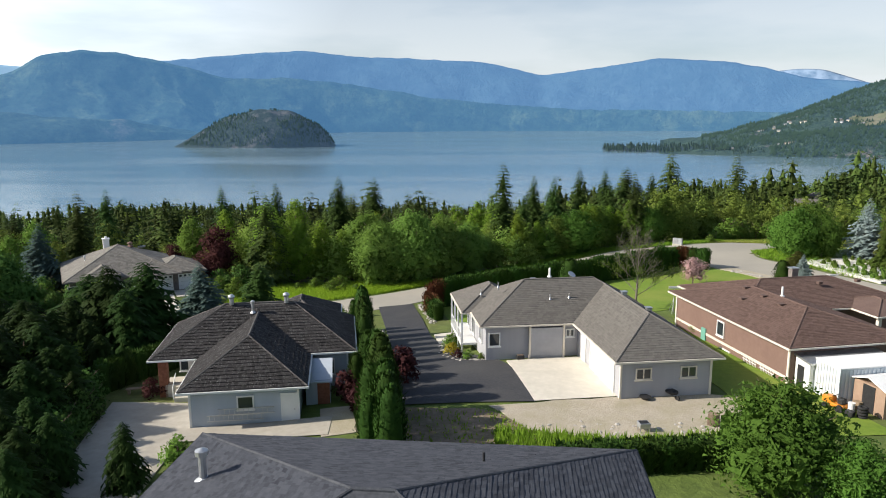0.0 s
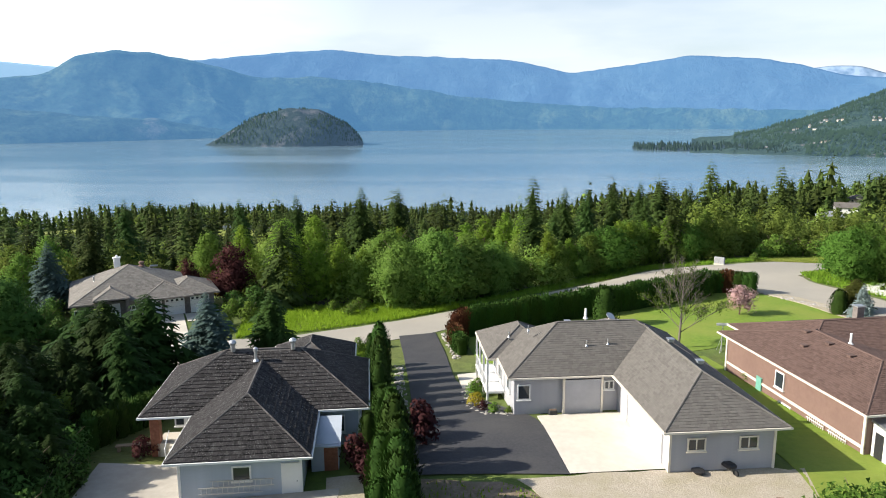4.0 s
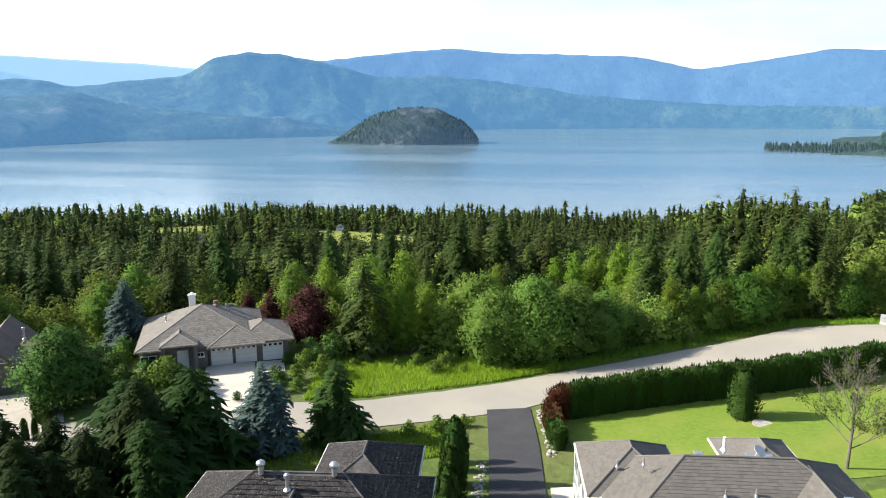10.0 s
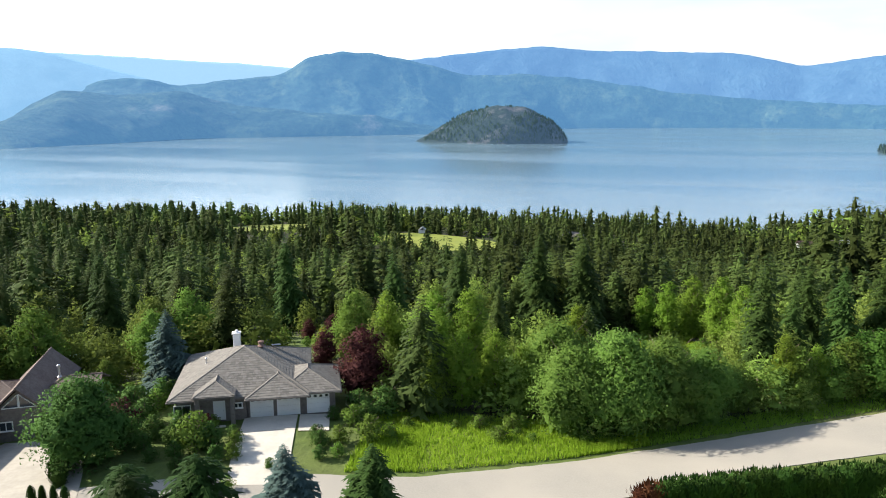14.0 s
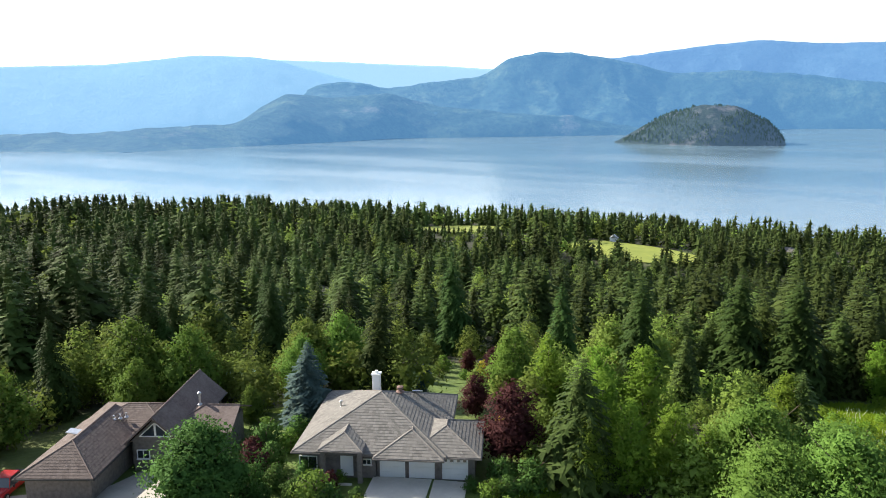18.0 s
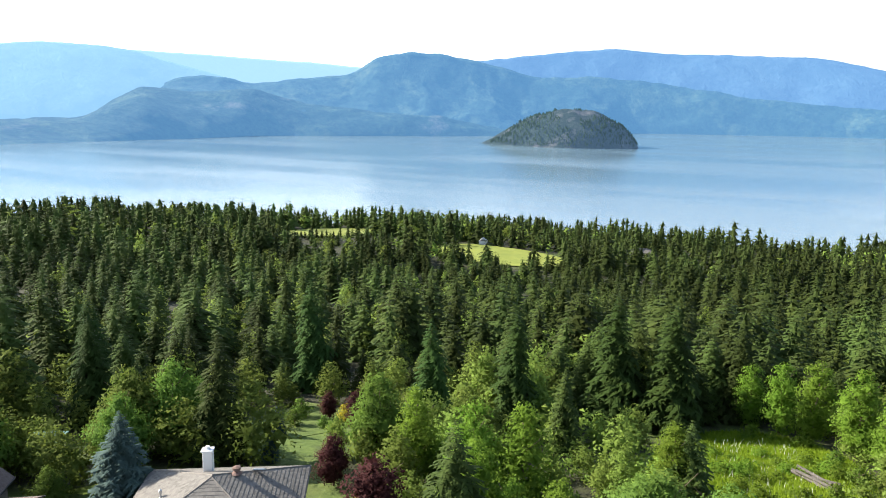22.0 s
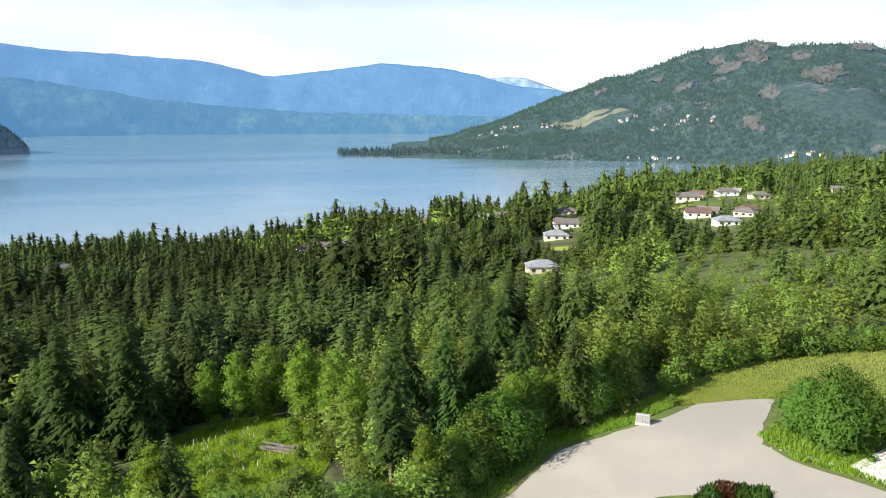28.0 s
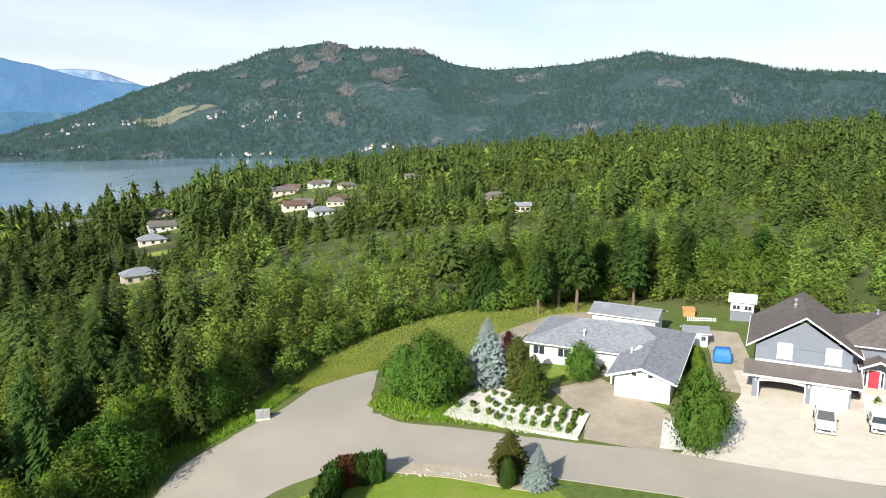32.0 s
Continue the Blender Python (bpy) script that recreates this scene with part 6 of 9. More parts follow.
def low_conifer(seed, tiers=7, sides=8, r=0.2):
    """A far small spruce: whorls of few pointed boughs, one above another."""
    rng = np.random.RandomState(seed)
    v, f = [], []
    for t in range(tiers):
        z0 = 0.03 + 0.92 * t / tiers
        rad = r * (1 - t / tiers) ** 0.66 * rng.uniform(0.8, 1.2) + 0.012
        tip = len(v)
        v.append((rng.uniform(-.01, .01), rng.uniform(-.01, .01), min(1.02, z0 + (1.5 if t < tiers - 1 else 1.0) / tiers + 0.02)))
        ph = rng.uniform(0, 6)
        for k in range(sides):
            a = ph + 2 * np.pi * k / sides + rng.uniform(-.2, .2)
            q = rad * (rng.uniform(0.9, 1.35) if k % 2 else rng.uniform(0.3, 0.5))
            v.append((q * np.cos(a), q * np.sin(a), z0 + (0 if k % 2 else 0.45 / tiers) + rng.uniform(-.02, .02)))
        f += [(tip, tip + 1 + k, tip + 1 + (k + 1) % sides) for k in range(sides)]
    return np.array(v), np.array(f)


# where no trees stand: lots, fields and yards as (x, y, radius)
OPEN = [(-47, 94, 13), (-50, 84, 12), (-72, 79, 15), (-66, 72, 13), (-64, 98, 7), (-83, 102, 5), (-22, 92, 7), (-14, 96, 4), (12, 114, 4.5), (-9, 138, 12), (-9, 147, 10), (-9, 152, 7), (-8, 125, 9), (-28.5, 149, 5), (-57, 123, 8), (-50, 121, 6), (-20.5, 148, 5), (-3, 113, 7), (100, 88, 10), (80, 90, 18), (75, 65, 24), (-52, 108, 6), (-21, 131, 6)]
SITES = [(127, 320, 13, 10), (336, 492, 17, 15), (352, 500, 15, -20), (383, 504, 16, 20), (396, 512, 14, -15), (373, 459, 13, 30), (288, 420, 15, 10), (300, 424, 13, -12), (273, 377, 13, 25), (307, 400, 12, -10), (317, 409, 12, 35),
         (313, 277, 16, 5), (272, 233, 7, 0), (222, 470, 16, 10), (228, 482, 13, -25), (275, 565, 16, 10), (191, 426, 14, 5),
         (-105, 600, 16, 0), (66, 590, 14, 20), (80, 598, 14, -10), (94, 596, 13, 30), (236, 770, 15, 15), (222, 762, 14, -20), (200, 745, 15, 0), (262, 705, 14, 0), (276, 700, 14, 15),
         (806, 590, 18, 0), (822, 600, 17, 20), (676, 461, 16, 10), (520, 520, 15, 10), (640, 560, 15, 0)]
OPEN += [(x - k * x / math.hypot(x, y - 60), y - k * (y - 60) / math.hypot(x, y - 60), 4 + 0.4 * w) for x, y, w, a in SITES for k in (0, 11)]
OPEN += [(5.3, 115.5, 5), (-65, 125, 8), (-59, 115.5, 5), (237, 457, 12), (288, 462, 22), (172, 384, 9), (330, 470, 14), (161, 279, 7), (141, 259, 6)]
FIELDS = [(-372, 575, 36, 62), (-186, 504, 52, 36)]


def free_of(x, y):
    ok = np.ones(len(x), bool)
    for ox, oy, r in OPEN:
        ok &= (x - ox) ** 2 + (y - oy) ** 2 > r * r
    for fx, fy, a, b in FIELDS:
        ok &= ((x - fx) / a) ** 2 + ((y - fy) / b) ** 2 > 1
    # north of the road, or east and west of the lots
    edge = np.interp(x, [-130, -95, -62, -38, -30, -16, -11, 8, 24, 34, 50, 64, 85, 100, 108, 112], [36, 60, 74, 88, 97, 97.5, 95, 108.5, 119.5, 120, 128, 133, 134, 126, 100, 60])
    ok &= (y > edge) | (x > 112)
    return ok


# needles and shade-loving herbs cover the ground under the trees
ground.data.attributes.new("wooded", "FLOAT", "POINT").data.foreach_set("value", (free_of(gv[:, 0], gv[:, 1]) * (1 - 0.6 * np.clip((np.degrees(np.arctan2(gv[:, 0], gv[:, 1] - CY)) - 24) / 12, 0, 1))).astype(np.float32))


def grid_points(rng, r0, r1, az0, az1, spacing):
    """Scattered points over a sector seen from the walk, with thick and thin places."""
    n = int(radians(az1 - az0) / 2 * (r1 * r1 - r0 * r0) / spacing ** 2)
    r = np.sqrt(rng.uniform(r0 * r0, r1 * r1, n))
    a = np.radians(rng.uniform(az0, az1, n))
    return np.c_[CX + r * np.sin(a), CY + r * np.cos(a)]


rng = np.random.RandomState(5)


def forest_band(r0, r1, spacing, con, leaf, hc, hl, tag, only=None, wide=(1.0, 1.4)):
    p = grid_points(rng, r0, r1, -84 if r1 < 300 else -78, 93, spacing)
    p = p[free_of(p[:, 0], p[:, 1])]
    z = ground_z(p[:, 0], p[:, 1])
    p = p[z > WATER + 1.5]
    az = np.degrees(np.arctan2(p[:, 0] - CX, p[:, 1] - CY))
    rr = np.hypot(p[:, 0] - CX, p[:, 1] - CY)
    patch = fbm(p[:, 0], p[:, 1], 77, 120, 3)
    # leafy growth by the road and to the east; spruce elsewhere
    near = np.clip((118 - rr) / 34, 0, 1)
    east = np.clip((az - 6) / 30, 0, 1) * np.clip((420 - rr) / 200, 0.3, 1)
    leafy = rng.rand(len(p)) < np.clip(0.1 + np.where(az < -38, 0.82, np.where(az > 18, 0.12, 1.0)) * near + np.where((az > 18) & (rr < 120), 0.48, 0.62) * east + patch * 0.8, 0.03, 0.97)
    grove = (np.abs(az + 13) < 9) & (rr > 98) & (rr < 150)
    leafy &= ~(grove & (rng.rand(len(p)) < 0.85))
    if only == "leafy":
        keep = leafy & (rng.rand(len(p)) < near + 0.5 * east)
        p, leafy, az = p[keep], leafy[keep], az[keep]
    if only == "east":
        keep = (az > 22) & (rng.rand(len(p)) < np.clip((az - 20) / 15, 0, 1))
        p, az = p[keep], az[keep]
        leafy = np.ones(len(p), bool)
    for sel, temps, (h0, h1), mat, nm, lb in ((~leafy, con, hc, M_SPRUCE_STAND, "spruce_forest", "dense dark spruce forest on the hillside"), (leafy, leaf, hl, M_LEAF_STAND, "leafy_wood", "mixed green deciduous woodland on the hillside")):
        if sel.sum() < 3:
            continue
        hh = (h0 + (h1 - h0) * rng.rand(sel.sum()) ** 1.1) * (1 + 0.7 * fbm(p[sel, 0], p[sel, 1], 91, 38, 3))
        hh = np.clip(hh, h0 * 0.7, h1 * 1.12)
        # older, taller trees on the far western slope
        far_az = np.degrees(np.arctan2(p[sel, 0] - CX, p[sel, 1] - CY))
        gap = (np.abs(far_az + 35.5) < 4.5) & (np.hypot(p[sel, 0], p[sel, 1] - CY) < 590) & (np.hypot(p[sel, 0], p[sel, 1] - CY) > 440)
        hh = np.where(gap, hh * 0.58, hh)
        hh = hh * (1 + 0.42 * ~gap * np.clip((-far_az - 22) / 8, 0, 1) * (np.hypot(p[sel, 0] - CX, p[sel, 1] - CY) > 400))
        # here and there a tree rises over the rest
        tall = (rng.rand(sel.sum()) < 0.16) & (far_az > -16) & (np.hypot(p[sel, 0] - CX, p[sel, 1] - CY) > 200)
        hh = np.where(tall, hh * 1.3, hh)
        # the skyline above the lake; low growth below the houses in the woods
        hh = hh * np.where((np.hypot(p[sel, 0] - CX, p[sel, 1] - CY) > 400) & (far_az > -30), 1.18, 1.0)
        low = np.zeros(sel.sum(), bool)
        for x, y, w, _ in SITES:
            d = math.hypot(x, y - 60)
            for k in range(14, int((0.24 if x > 0.37 * (y - 60) else 0.15) * d) if 0.08 < x / (y - 60) < 1.28 else 40, 12):
                low |= np.hypot(p[sel, 0] - x + k * x / d, p[sel, 1] - y + k * (y - 60) / d) < 4 + 0.42 * w
        hh = np.where(low, np.minimum(hh, 3.5 + 4 * rng.rand(sel.sum())), hh)
        # clumps of old trees and low places between them on the eastern slope
        clump = np.clip(1 + 2.2 * fbm(p[sel, 0], p[sel, 1], 93, 46, 2), 0.62, 1.5)
        east_far = np.clip((far_az - 2) / 8, 0, 1) * (np.hypot(p[sel, 0] - CX, p[sel, 1] - CY) > 200)
        hh = hh * np.where(low, 1, 1 + (clump - 1) * east_far)
        # younger growth to the east
        hh = hh * (1 - 0.24 * np.clip((far_az - 30) / 10, 0, 1) * (np.hypot(p[sel, 0] - CX, p[sel, 1] - CY) < 460))
        # tall spruces on the near eastern slope
        hh = hh * (1 + 0.35 * (mat == M_SPRUCE_STAND) * np.clip((far_az - 18) / 8, 0, 1) * (far_az < 40) * (np.hypot(p[sel, 0] - CX, p[sel, 1] - CY) < 108))
        # tone shifts by bearing: spruce lighter east, darker ahead; leafy darker west and north-east
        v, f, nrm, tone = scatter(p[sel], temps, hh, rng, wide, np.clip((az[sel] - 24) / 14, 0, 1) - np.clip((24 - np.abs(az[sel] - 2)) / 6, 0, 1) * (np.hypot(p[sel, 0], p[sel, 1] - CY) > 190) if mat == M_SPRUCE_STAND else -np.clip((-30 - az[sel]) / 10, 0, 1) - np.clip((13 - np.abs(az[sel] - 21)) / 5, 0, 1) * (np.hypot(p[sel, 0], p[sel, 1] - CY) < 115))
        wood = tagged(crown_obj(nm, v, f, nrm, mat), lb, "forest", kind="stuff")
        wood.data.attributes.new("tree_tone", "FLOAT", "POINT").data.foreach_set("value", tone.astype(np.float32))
    print(tag, len(p))


forest_band(34, 108, 5.1, NEAR_CON, NEAR_LEAF, (7, 15), (4.5, 10.5), "near wood", wide=(1.05, 1.45))
forest_band(34, 118, 3.6, NEAR_CON, UNDER_LEAF, (8, 18), (1.6, 5.0), "undergrowth", "leafy")
forest_band(112, 270, 6.2, MID_CON, FAR_LEAF, (9, 19), (2.2, 5.5), "eastern scrub", "east", wide=(1.2, 1.9))
forest_band(108, 235, 6.3, MID_CON, MID_LEAF, (9, 19), (5, 11), "middle wood", wide=(1.1, 1.6))
forest_band(235, 450, 8.4, FAR_CON, FAR_LEAF, (8, 18), (6, 13), "far wood", wide=(1.1, 1.6))
forest_band(450, 960, 9.8, FARTHEST_CON, FARTHEST_LEAF, (8, 18), (6, 12), "farther wood", wide=(1.0, 1.55))
forest_band(960, 1900, 14.0, FARTHEST_CON, FARTHEST_LEAF, (11, 23), (8, 13), "farthest wood")


# bare places on the mountain: degrees, share of the way up, half width, half height
CLIFFS = [(42.6, 0.82, 1.0, 0.175), (39.9, 0.87, 0.5, 0.056), (47.0, 0.56, 1.5, 0.097), (31.7, 0.7, 0.5, 0.119), (35.5, 0.77, 0.8, 0.066), (37.6, 0.59, 0.6, 0.044), (42.6, 0.17, 0.5, 0.034), (43.4, 0.14, 0.6, 0.02),
          (43.5, 0.39, 0.6, 0.059), (53.3, 0.675, 0.6, 0.059), (45.5, 0.79, 0.7, 0.056), (49.3, 0.93, 0.7, 0.045), (40.9, 0.71, 1.0, 0.078)]
CLEARINGS = [(30.4, 0.494, 2.6, 0.022), (33.5, 0.488, 1.2, 0.04), (30.0, 0.456, 1.7, 0.018)]


def slope_wood(name, label, spot, a0, a1, q0, q1, n, h, mat=None, thin=0.0, seed=3, tiers=2):
    """Small far conifers standing on a hillside."""
    g = np.random.RandomState(seed)
    a, q = g.uniform(a0, a1, n), g.uniform(q0, q1, n)
    p = spot(a, q)
    for ca, cq, wa, wq in CLIFFS + CLEARINGS if spot == MOUNTAIN else ():
        out = ((a - ca) / wa) ** 2 + ((q - cq) / wq) ** 2 > g.uniform(0.3, 1.1, len(a))
        a, q, p = a[out], q[out], p[out]
    if thin:
        keep = fbm(p[:, 0], p[:, 1], seed + 40, 260, 4) < thin
        p = p[keep]
    tv, tf = low_conifer(900 + seed, tiers, 6, 0.26)
    s = h * g.uniform(0.6, 1.25, len(p))
    x = tv[None, :, 0] * s[:, None] * 1.1 + p[:, 0, None]
    y = tv[None, :, 1] * s[:, None] * 1.1 + p[:, 1, None]
    z = tv[None, :, 2] * s[:, None] + p[:, 2, None] - 1
    f = (tf[None] + (np.arange(len(p)) * len(tv))[:, None, None]).reshape(-1, 3)
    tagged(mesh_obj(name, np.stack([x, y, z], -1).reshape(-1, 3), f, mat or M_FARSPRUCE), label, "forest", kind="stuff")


M_FARSPRUCE = foliage("hazed_far_spruce_needles", (0.02, 0.042, 0.024), (0.04, 0.068, 0.036), (0.03, 0.055, 0.03), 0.02, 0.1)
# blue emission puts air haze into these far conifers
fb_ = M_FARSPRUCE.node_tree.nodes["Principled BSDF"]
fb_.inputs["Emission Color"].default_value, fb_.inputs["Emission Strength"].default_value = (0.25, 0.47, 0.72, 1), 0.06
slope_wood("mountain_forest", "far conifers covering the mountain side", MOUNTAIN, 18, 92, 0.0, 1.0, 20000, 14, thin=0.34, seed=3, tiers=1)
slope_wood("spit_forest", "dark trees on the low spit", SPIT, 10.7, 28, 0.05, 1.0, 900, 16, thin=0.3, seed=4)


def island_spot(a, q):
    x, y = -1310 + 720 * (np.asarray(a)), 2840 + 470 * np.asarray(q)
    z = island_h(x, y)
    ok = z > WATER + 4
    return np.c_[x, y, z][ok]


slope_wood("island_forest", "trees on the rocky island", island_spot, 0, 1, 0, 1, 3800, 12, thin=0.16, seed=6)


# ---- planting by the houses ----
def hedge(name, pts, h, spacing, label, rust=(), r0=0.72, mat=None):
    """A row of clipped cedars along a line; rust: the places, along it, of dead ones."""
    p = np.array(pts, float)
    d = np.r_[0, np.cumsum(np.hypot(*np.diff(p, axis=0).T))]
    root = thing(name, pose(p[0][0], p[0][1], gz(*p[0])), label, "hedge")
    g = random.Random(len(pts) * 7 + int(d[-1]))
    mesh = []
    for s in range(3):
        v, f, _ = column_arrays(600 + s + int(d[-1]), 2.2, r0, 620, 0.13, 0.86)
        me = mesh_np("cedar", v, f)
        me.materials.append(mat or M_CEDAR)
        mesh.append(me)
    v, f, _ = column_arrays(650, 2.2, r0, 620, 0.13, 0.8)
    dead = mesh_np("cedar", v, f)
    dead.materials.append(M_RUST)
    for k in range(int(d[-1] / spacing) + 1):
        t = k * spacing
        x, y = np.interp(t, d, p[:, 0]) + g.uniform(-.1, .1), np.interp(t, d, p[:, 1]) + g.uniform(-.1, .1)
        ob = new("cedar", dead if k in rust else mesh[g.randrange(3)])
        ob.parent = root
        s = h / 2.2 * g.uniform(0.93, 1.06)
        ob.matrix_basis = pose(x - p[0][0], y - p[0][1], gz(x, y) - gz(*p[0]) - 0.1, 0, 0, g.uniform(0, 360)) @ Matrix.Diagonal((g.uniform(0.95, 1.15), g.uniform(0.95, 1.15), s, 1))
    return root


tree_template("grass_clump", "column", 95, 0.7, 0.55, M_WILLOW, M_BARK, "small spiky clump planted in white rock", "plant", leaves=90, size=0.22, swell=0.1)
hedge("hedge", [(-4.4, 81.9), (0.7, 84.6), (6.2, 87.1), (11.5, 89.3), (16.2, 91.7), (21.6, 94.3), (27.3, 97.8)], 3.5, 0.72, "long clipped dark green cedar hedge", (0, 1), 0.95)
hedge("hedge", [(-4.9, 81.2), (-4.3, 77.5), (-3.6, 74.5)], 2.2, 0.8, "short cedar hedge turning brown beside a drive", (0, 1, 2, 3, 5))
hedge("hedge", [(28.3, 99.2), (30.5, 99), (33, 97)], 3.1, 0.7, "cedar hedge with brown dead patches", (2, 3))
hedge("hedge", [(5.2, 35.6), (8, 36), (14.3, 36.6)], 1.8, 0.62, "low ragged cedar hedge below the yard")
hedge("hedge", [(-27.5, 49), (-26.2, 53.5), (-24.5, 58)], 2.6, 0.8, "dark cedar hedge along a house lot")
hedge("hedge", [(62.6, 79.2), (66, 80.6), (74, 82.2), (82, 85.6)], 1.9, 0.75, "bright yellow-green clipped hedge between two drives", mat=M_LIME)
hedge("hedge", [(-56, 75), (-51.5, 71)], 1.6, 0.8, "clipped hedge beside a drive")

for x, y, h, k in ((-10.6, 66.5, 5.6, 0), (-10.9, 69.3, 4.2, 0), (-10.2, 64.2, 5.4, 0), (-9.8, 61.6, 5.2, 0), (-9.4, 59.3, 4.8, 0), (-9.0, 57.0, 5.0, 0), (-8.6, 54.6, 4.6, 0), (-7.6, 50.2, 4.3, 0), (-6.6, 47.4, 5.0, 0), (-6.1, 45.4, 5.3, 0), (-5.6, 43.4, 5.0, 0), (-8.3, 48.6, 3.0, 0), (-12.2, 70.8, 3.6, 0), (-5.3, 41.5, 4.8, 0), (-5.0, 39.7, 4.6, 0), (-4.6, 37.9, 4.4, 0), (-6.4, 42.6, 4.2, 0), (-6.0, 39.0, 3.4, 0)):
    plant("columnar_cedar", x, y, h, wide=1.3 if y < 51 else 1.05, group="cedars along the drive")
for x in (-50.3, -49.4, -48.5, -47.6):
    plant("columnar_cedar", x, 67.6 + (x + 50) * 0.3, 2.2, group="small cedars at the corner")
plant("cedar_tree", -18.3, 34.0, 3.9, wide=0.75)
plant("columnar_cedar", 11.9, 83.3, 4.7, wide=1.65, label="lone rounded cedar on the lawn")
plant("columnar_cedar", 38.7, 87.2, 3.0, wide=1.9, label="bright rounded cedar beside the road")
plant("columnar_cedar", 38.8, 78.8, 1.6, wide=1.2)
for x, y, h in ((-7.4, 44.6, 2.0), (-4.9, 50.3, 2.4), (-5.4, 53.0, 2.0), (-23.2, 47.6, 1.5), (-8.7, 46.6, 2.2), (-46.2, 83.5, 1.8), (-57.5, 84, 2.6), (-54.5, 81.5, 3.0), (-53, 78.5, 2.4)):
    plant("red_bush", x, y, h)
plant("yellow_bush", -1.6, 56.9, 1.1)
plant("red_bush", -1.0, 55.8, 0.8)
for x, y, h in ((-1.9, 59.6, 1.3), (-1.6, 61.2, 1.1), (-0.2, 55.2, 0.8), (0.9, 54.9, 0.6), (-14.8, 77.5, 1.5), (-12.6, 79, 1.2), (-17, 76, 1.4), (20.6, 66.5, 1.5), (20.8, 62.8, 1.2), (-30.5, 50.5, 3.4), (-32, 47, 4.0), (-28.5, 44.5, 2.5), (-36.5, 57.5, 3.6), (-38.5, 55, 4.2), (-34.8, 53, 3.8),
                (-44.8, 80.3, 3.6), (-40.6, 80, 1.6), (-42, 82.5, 1.4), (-46.5, 85, 1.2), (-48.5, 86, 1.3), (-33, 86.5, 1.8), (-31.8, 84, 1.4), (-33.6, 90.5, 2.2), (-30.5, 88.2, 2.6), (-56, 87.5, 2.4), (-60.5, 88, 2.8), (69.5, 93, 0.9), (65.5, 93.5, 0.8), (67, 90.8, 0.7),
                (-12.5, 35.5, 1.6), (-14.5, 37.2, 1.1), (62.5, 108, 2.0), (41, 120.5, 1.3), (-37.6, 75.6, 1.2), (77.5, 63.6, 1.2), (86, 75.5, 1.0)):
    plant("bush", x, y, h)
for x, y, h in ((-50.5, 81, 2.4), (-48, 80.5, 1.8), (-45.6, 78.4, 1.6), (-51.5, 78.4, 2.0), (-43.6, 80.8, 2.6), (-47.5, 77.2, 1.4), (-44, 76.6, 1.2), (-41.8, 79.2, 1.5), (-54, 83.5, 2.8), (-51.2, 86.0, 2.2), (-35.4, 86.2, 1.5), (-34.2, 85, 1.7), (-33.2, 83, 1.3), (-34.5, 93.5, 2.6), (-32.8, 91.8, 2.2), (-36.2, 91, 1.4), (-31.9, 94.2, 3.2), (-58, 86, 3.2), (-57, 89.5, 3), (-49.5, 83.6, 2.0), (-46.8, 82.2, 1.6), (-55.6, 79.5, 2.4), (-49.8, 78.9, 1.8), (-52.8, 80.6, 2.2), (-43, 83.4, 1.3), (-40.2, 77.4, 1.2), (-36.4, 79.9, 1.0)):
    plant("shrub", x, y, h)
for x, y, h in ((-26.2, 45, 2.0), (-25.6, 42.6, 2.4), (-25.0, 40.2, 2.2), (-24.4, 37.8, 2.6), (-23.6, 35.6, 2.4), (-23.0, 33.4, 2.2), (-26.4, 39.4, 3.0), (-25.2, 36, 3.0), (-25.4, 32.5, 3.2), (-27, 42.4, 3.0), (-23.8, 30.8, 2.6), (-27.4, 46.8, 2.4), (60.2, 96.2, 1.2), (61.8, 97.0, 0.9), (63.6, 95.4, 0.8)):
    plant("shrub", x, y, h)
plant("bush", -16.6, 36.6, 1.9)
for x, y, h in ((-22.6, 34.6, 4.2), (-22.4, 31.6, 4.6), (-21.6, 29.6, 4.4), (-24.2, 33.2, 5.0), (-24.8, 36.4, 4.4), (-26.4, 40.8, 4.6), (-27.6, 44.6, 5.0)):
    plant("cedar_tree", x, y, h, wide=0.9)
plant("cedar_tree", -32.8, 60.6, 8.9, which=0)
plant("cedar_tree", -36.2, 63.5, 7.9, which=1, wide=1.25)
plant("cedar_tree", -31.4, 64.9, 8.8, which=0, wide=1.2)
plant("cedar_tree", -29.6, 57.4, 7.0, which=1)
plant("cedar_tree", -34.5, 40.0, 7.5, which=0)
plant("cedar_tree", -30.5, 37.5, 6.0, which=1)
plant("cedar_tree", -38.5, 47.5, 7.8, which=1)
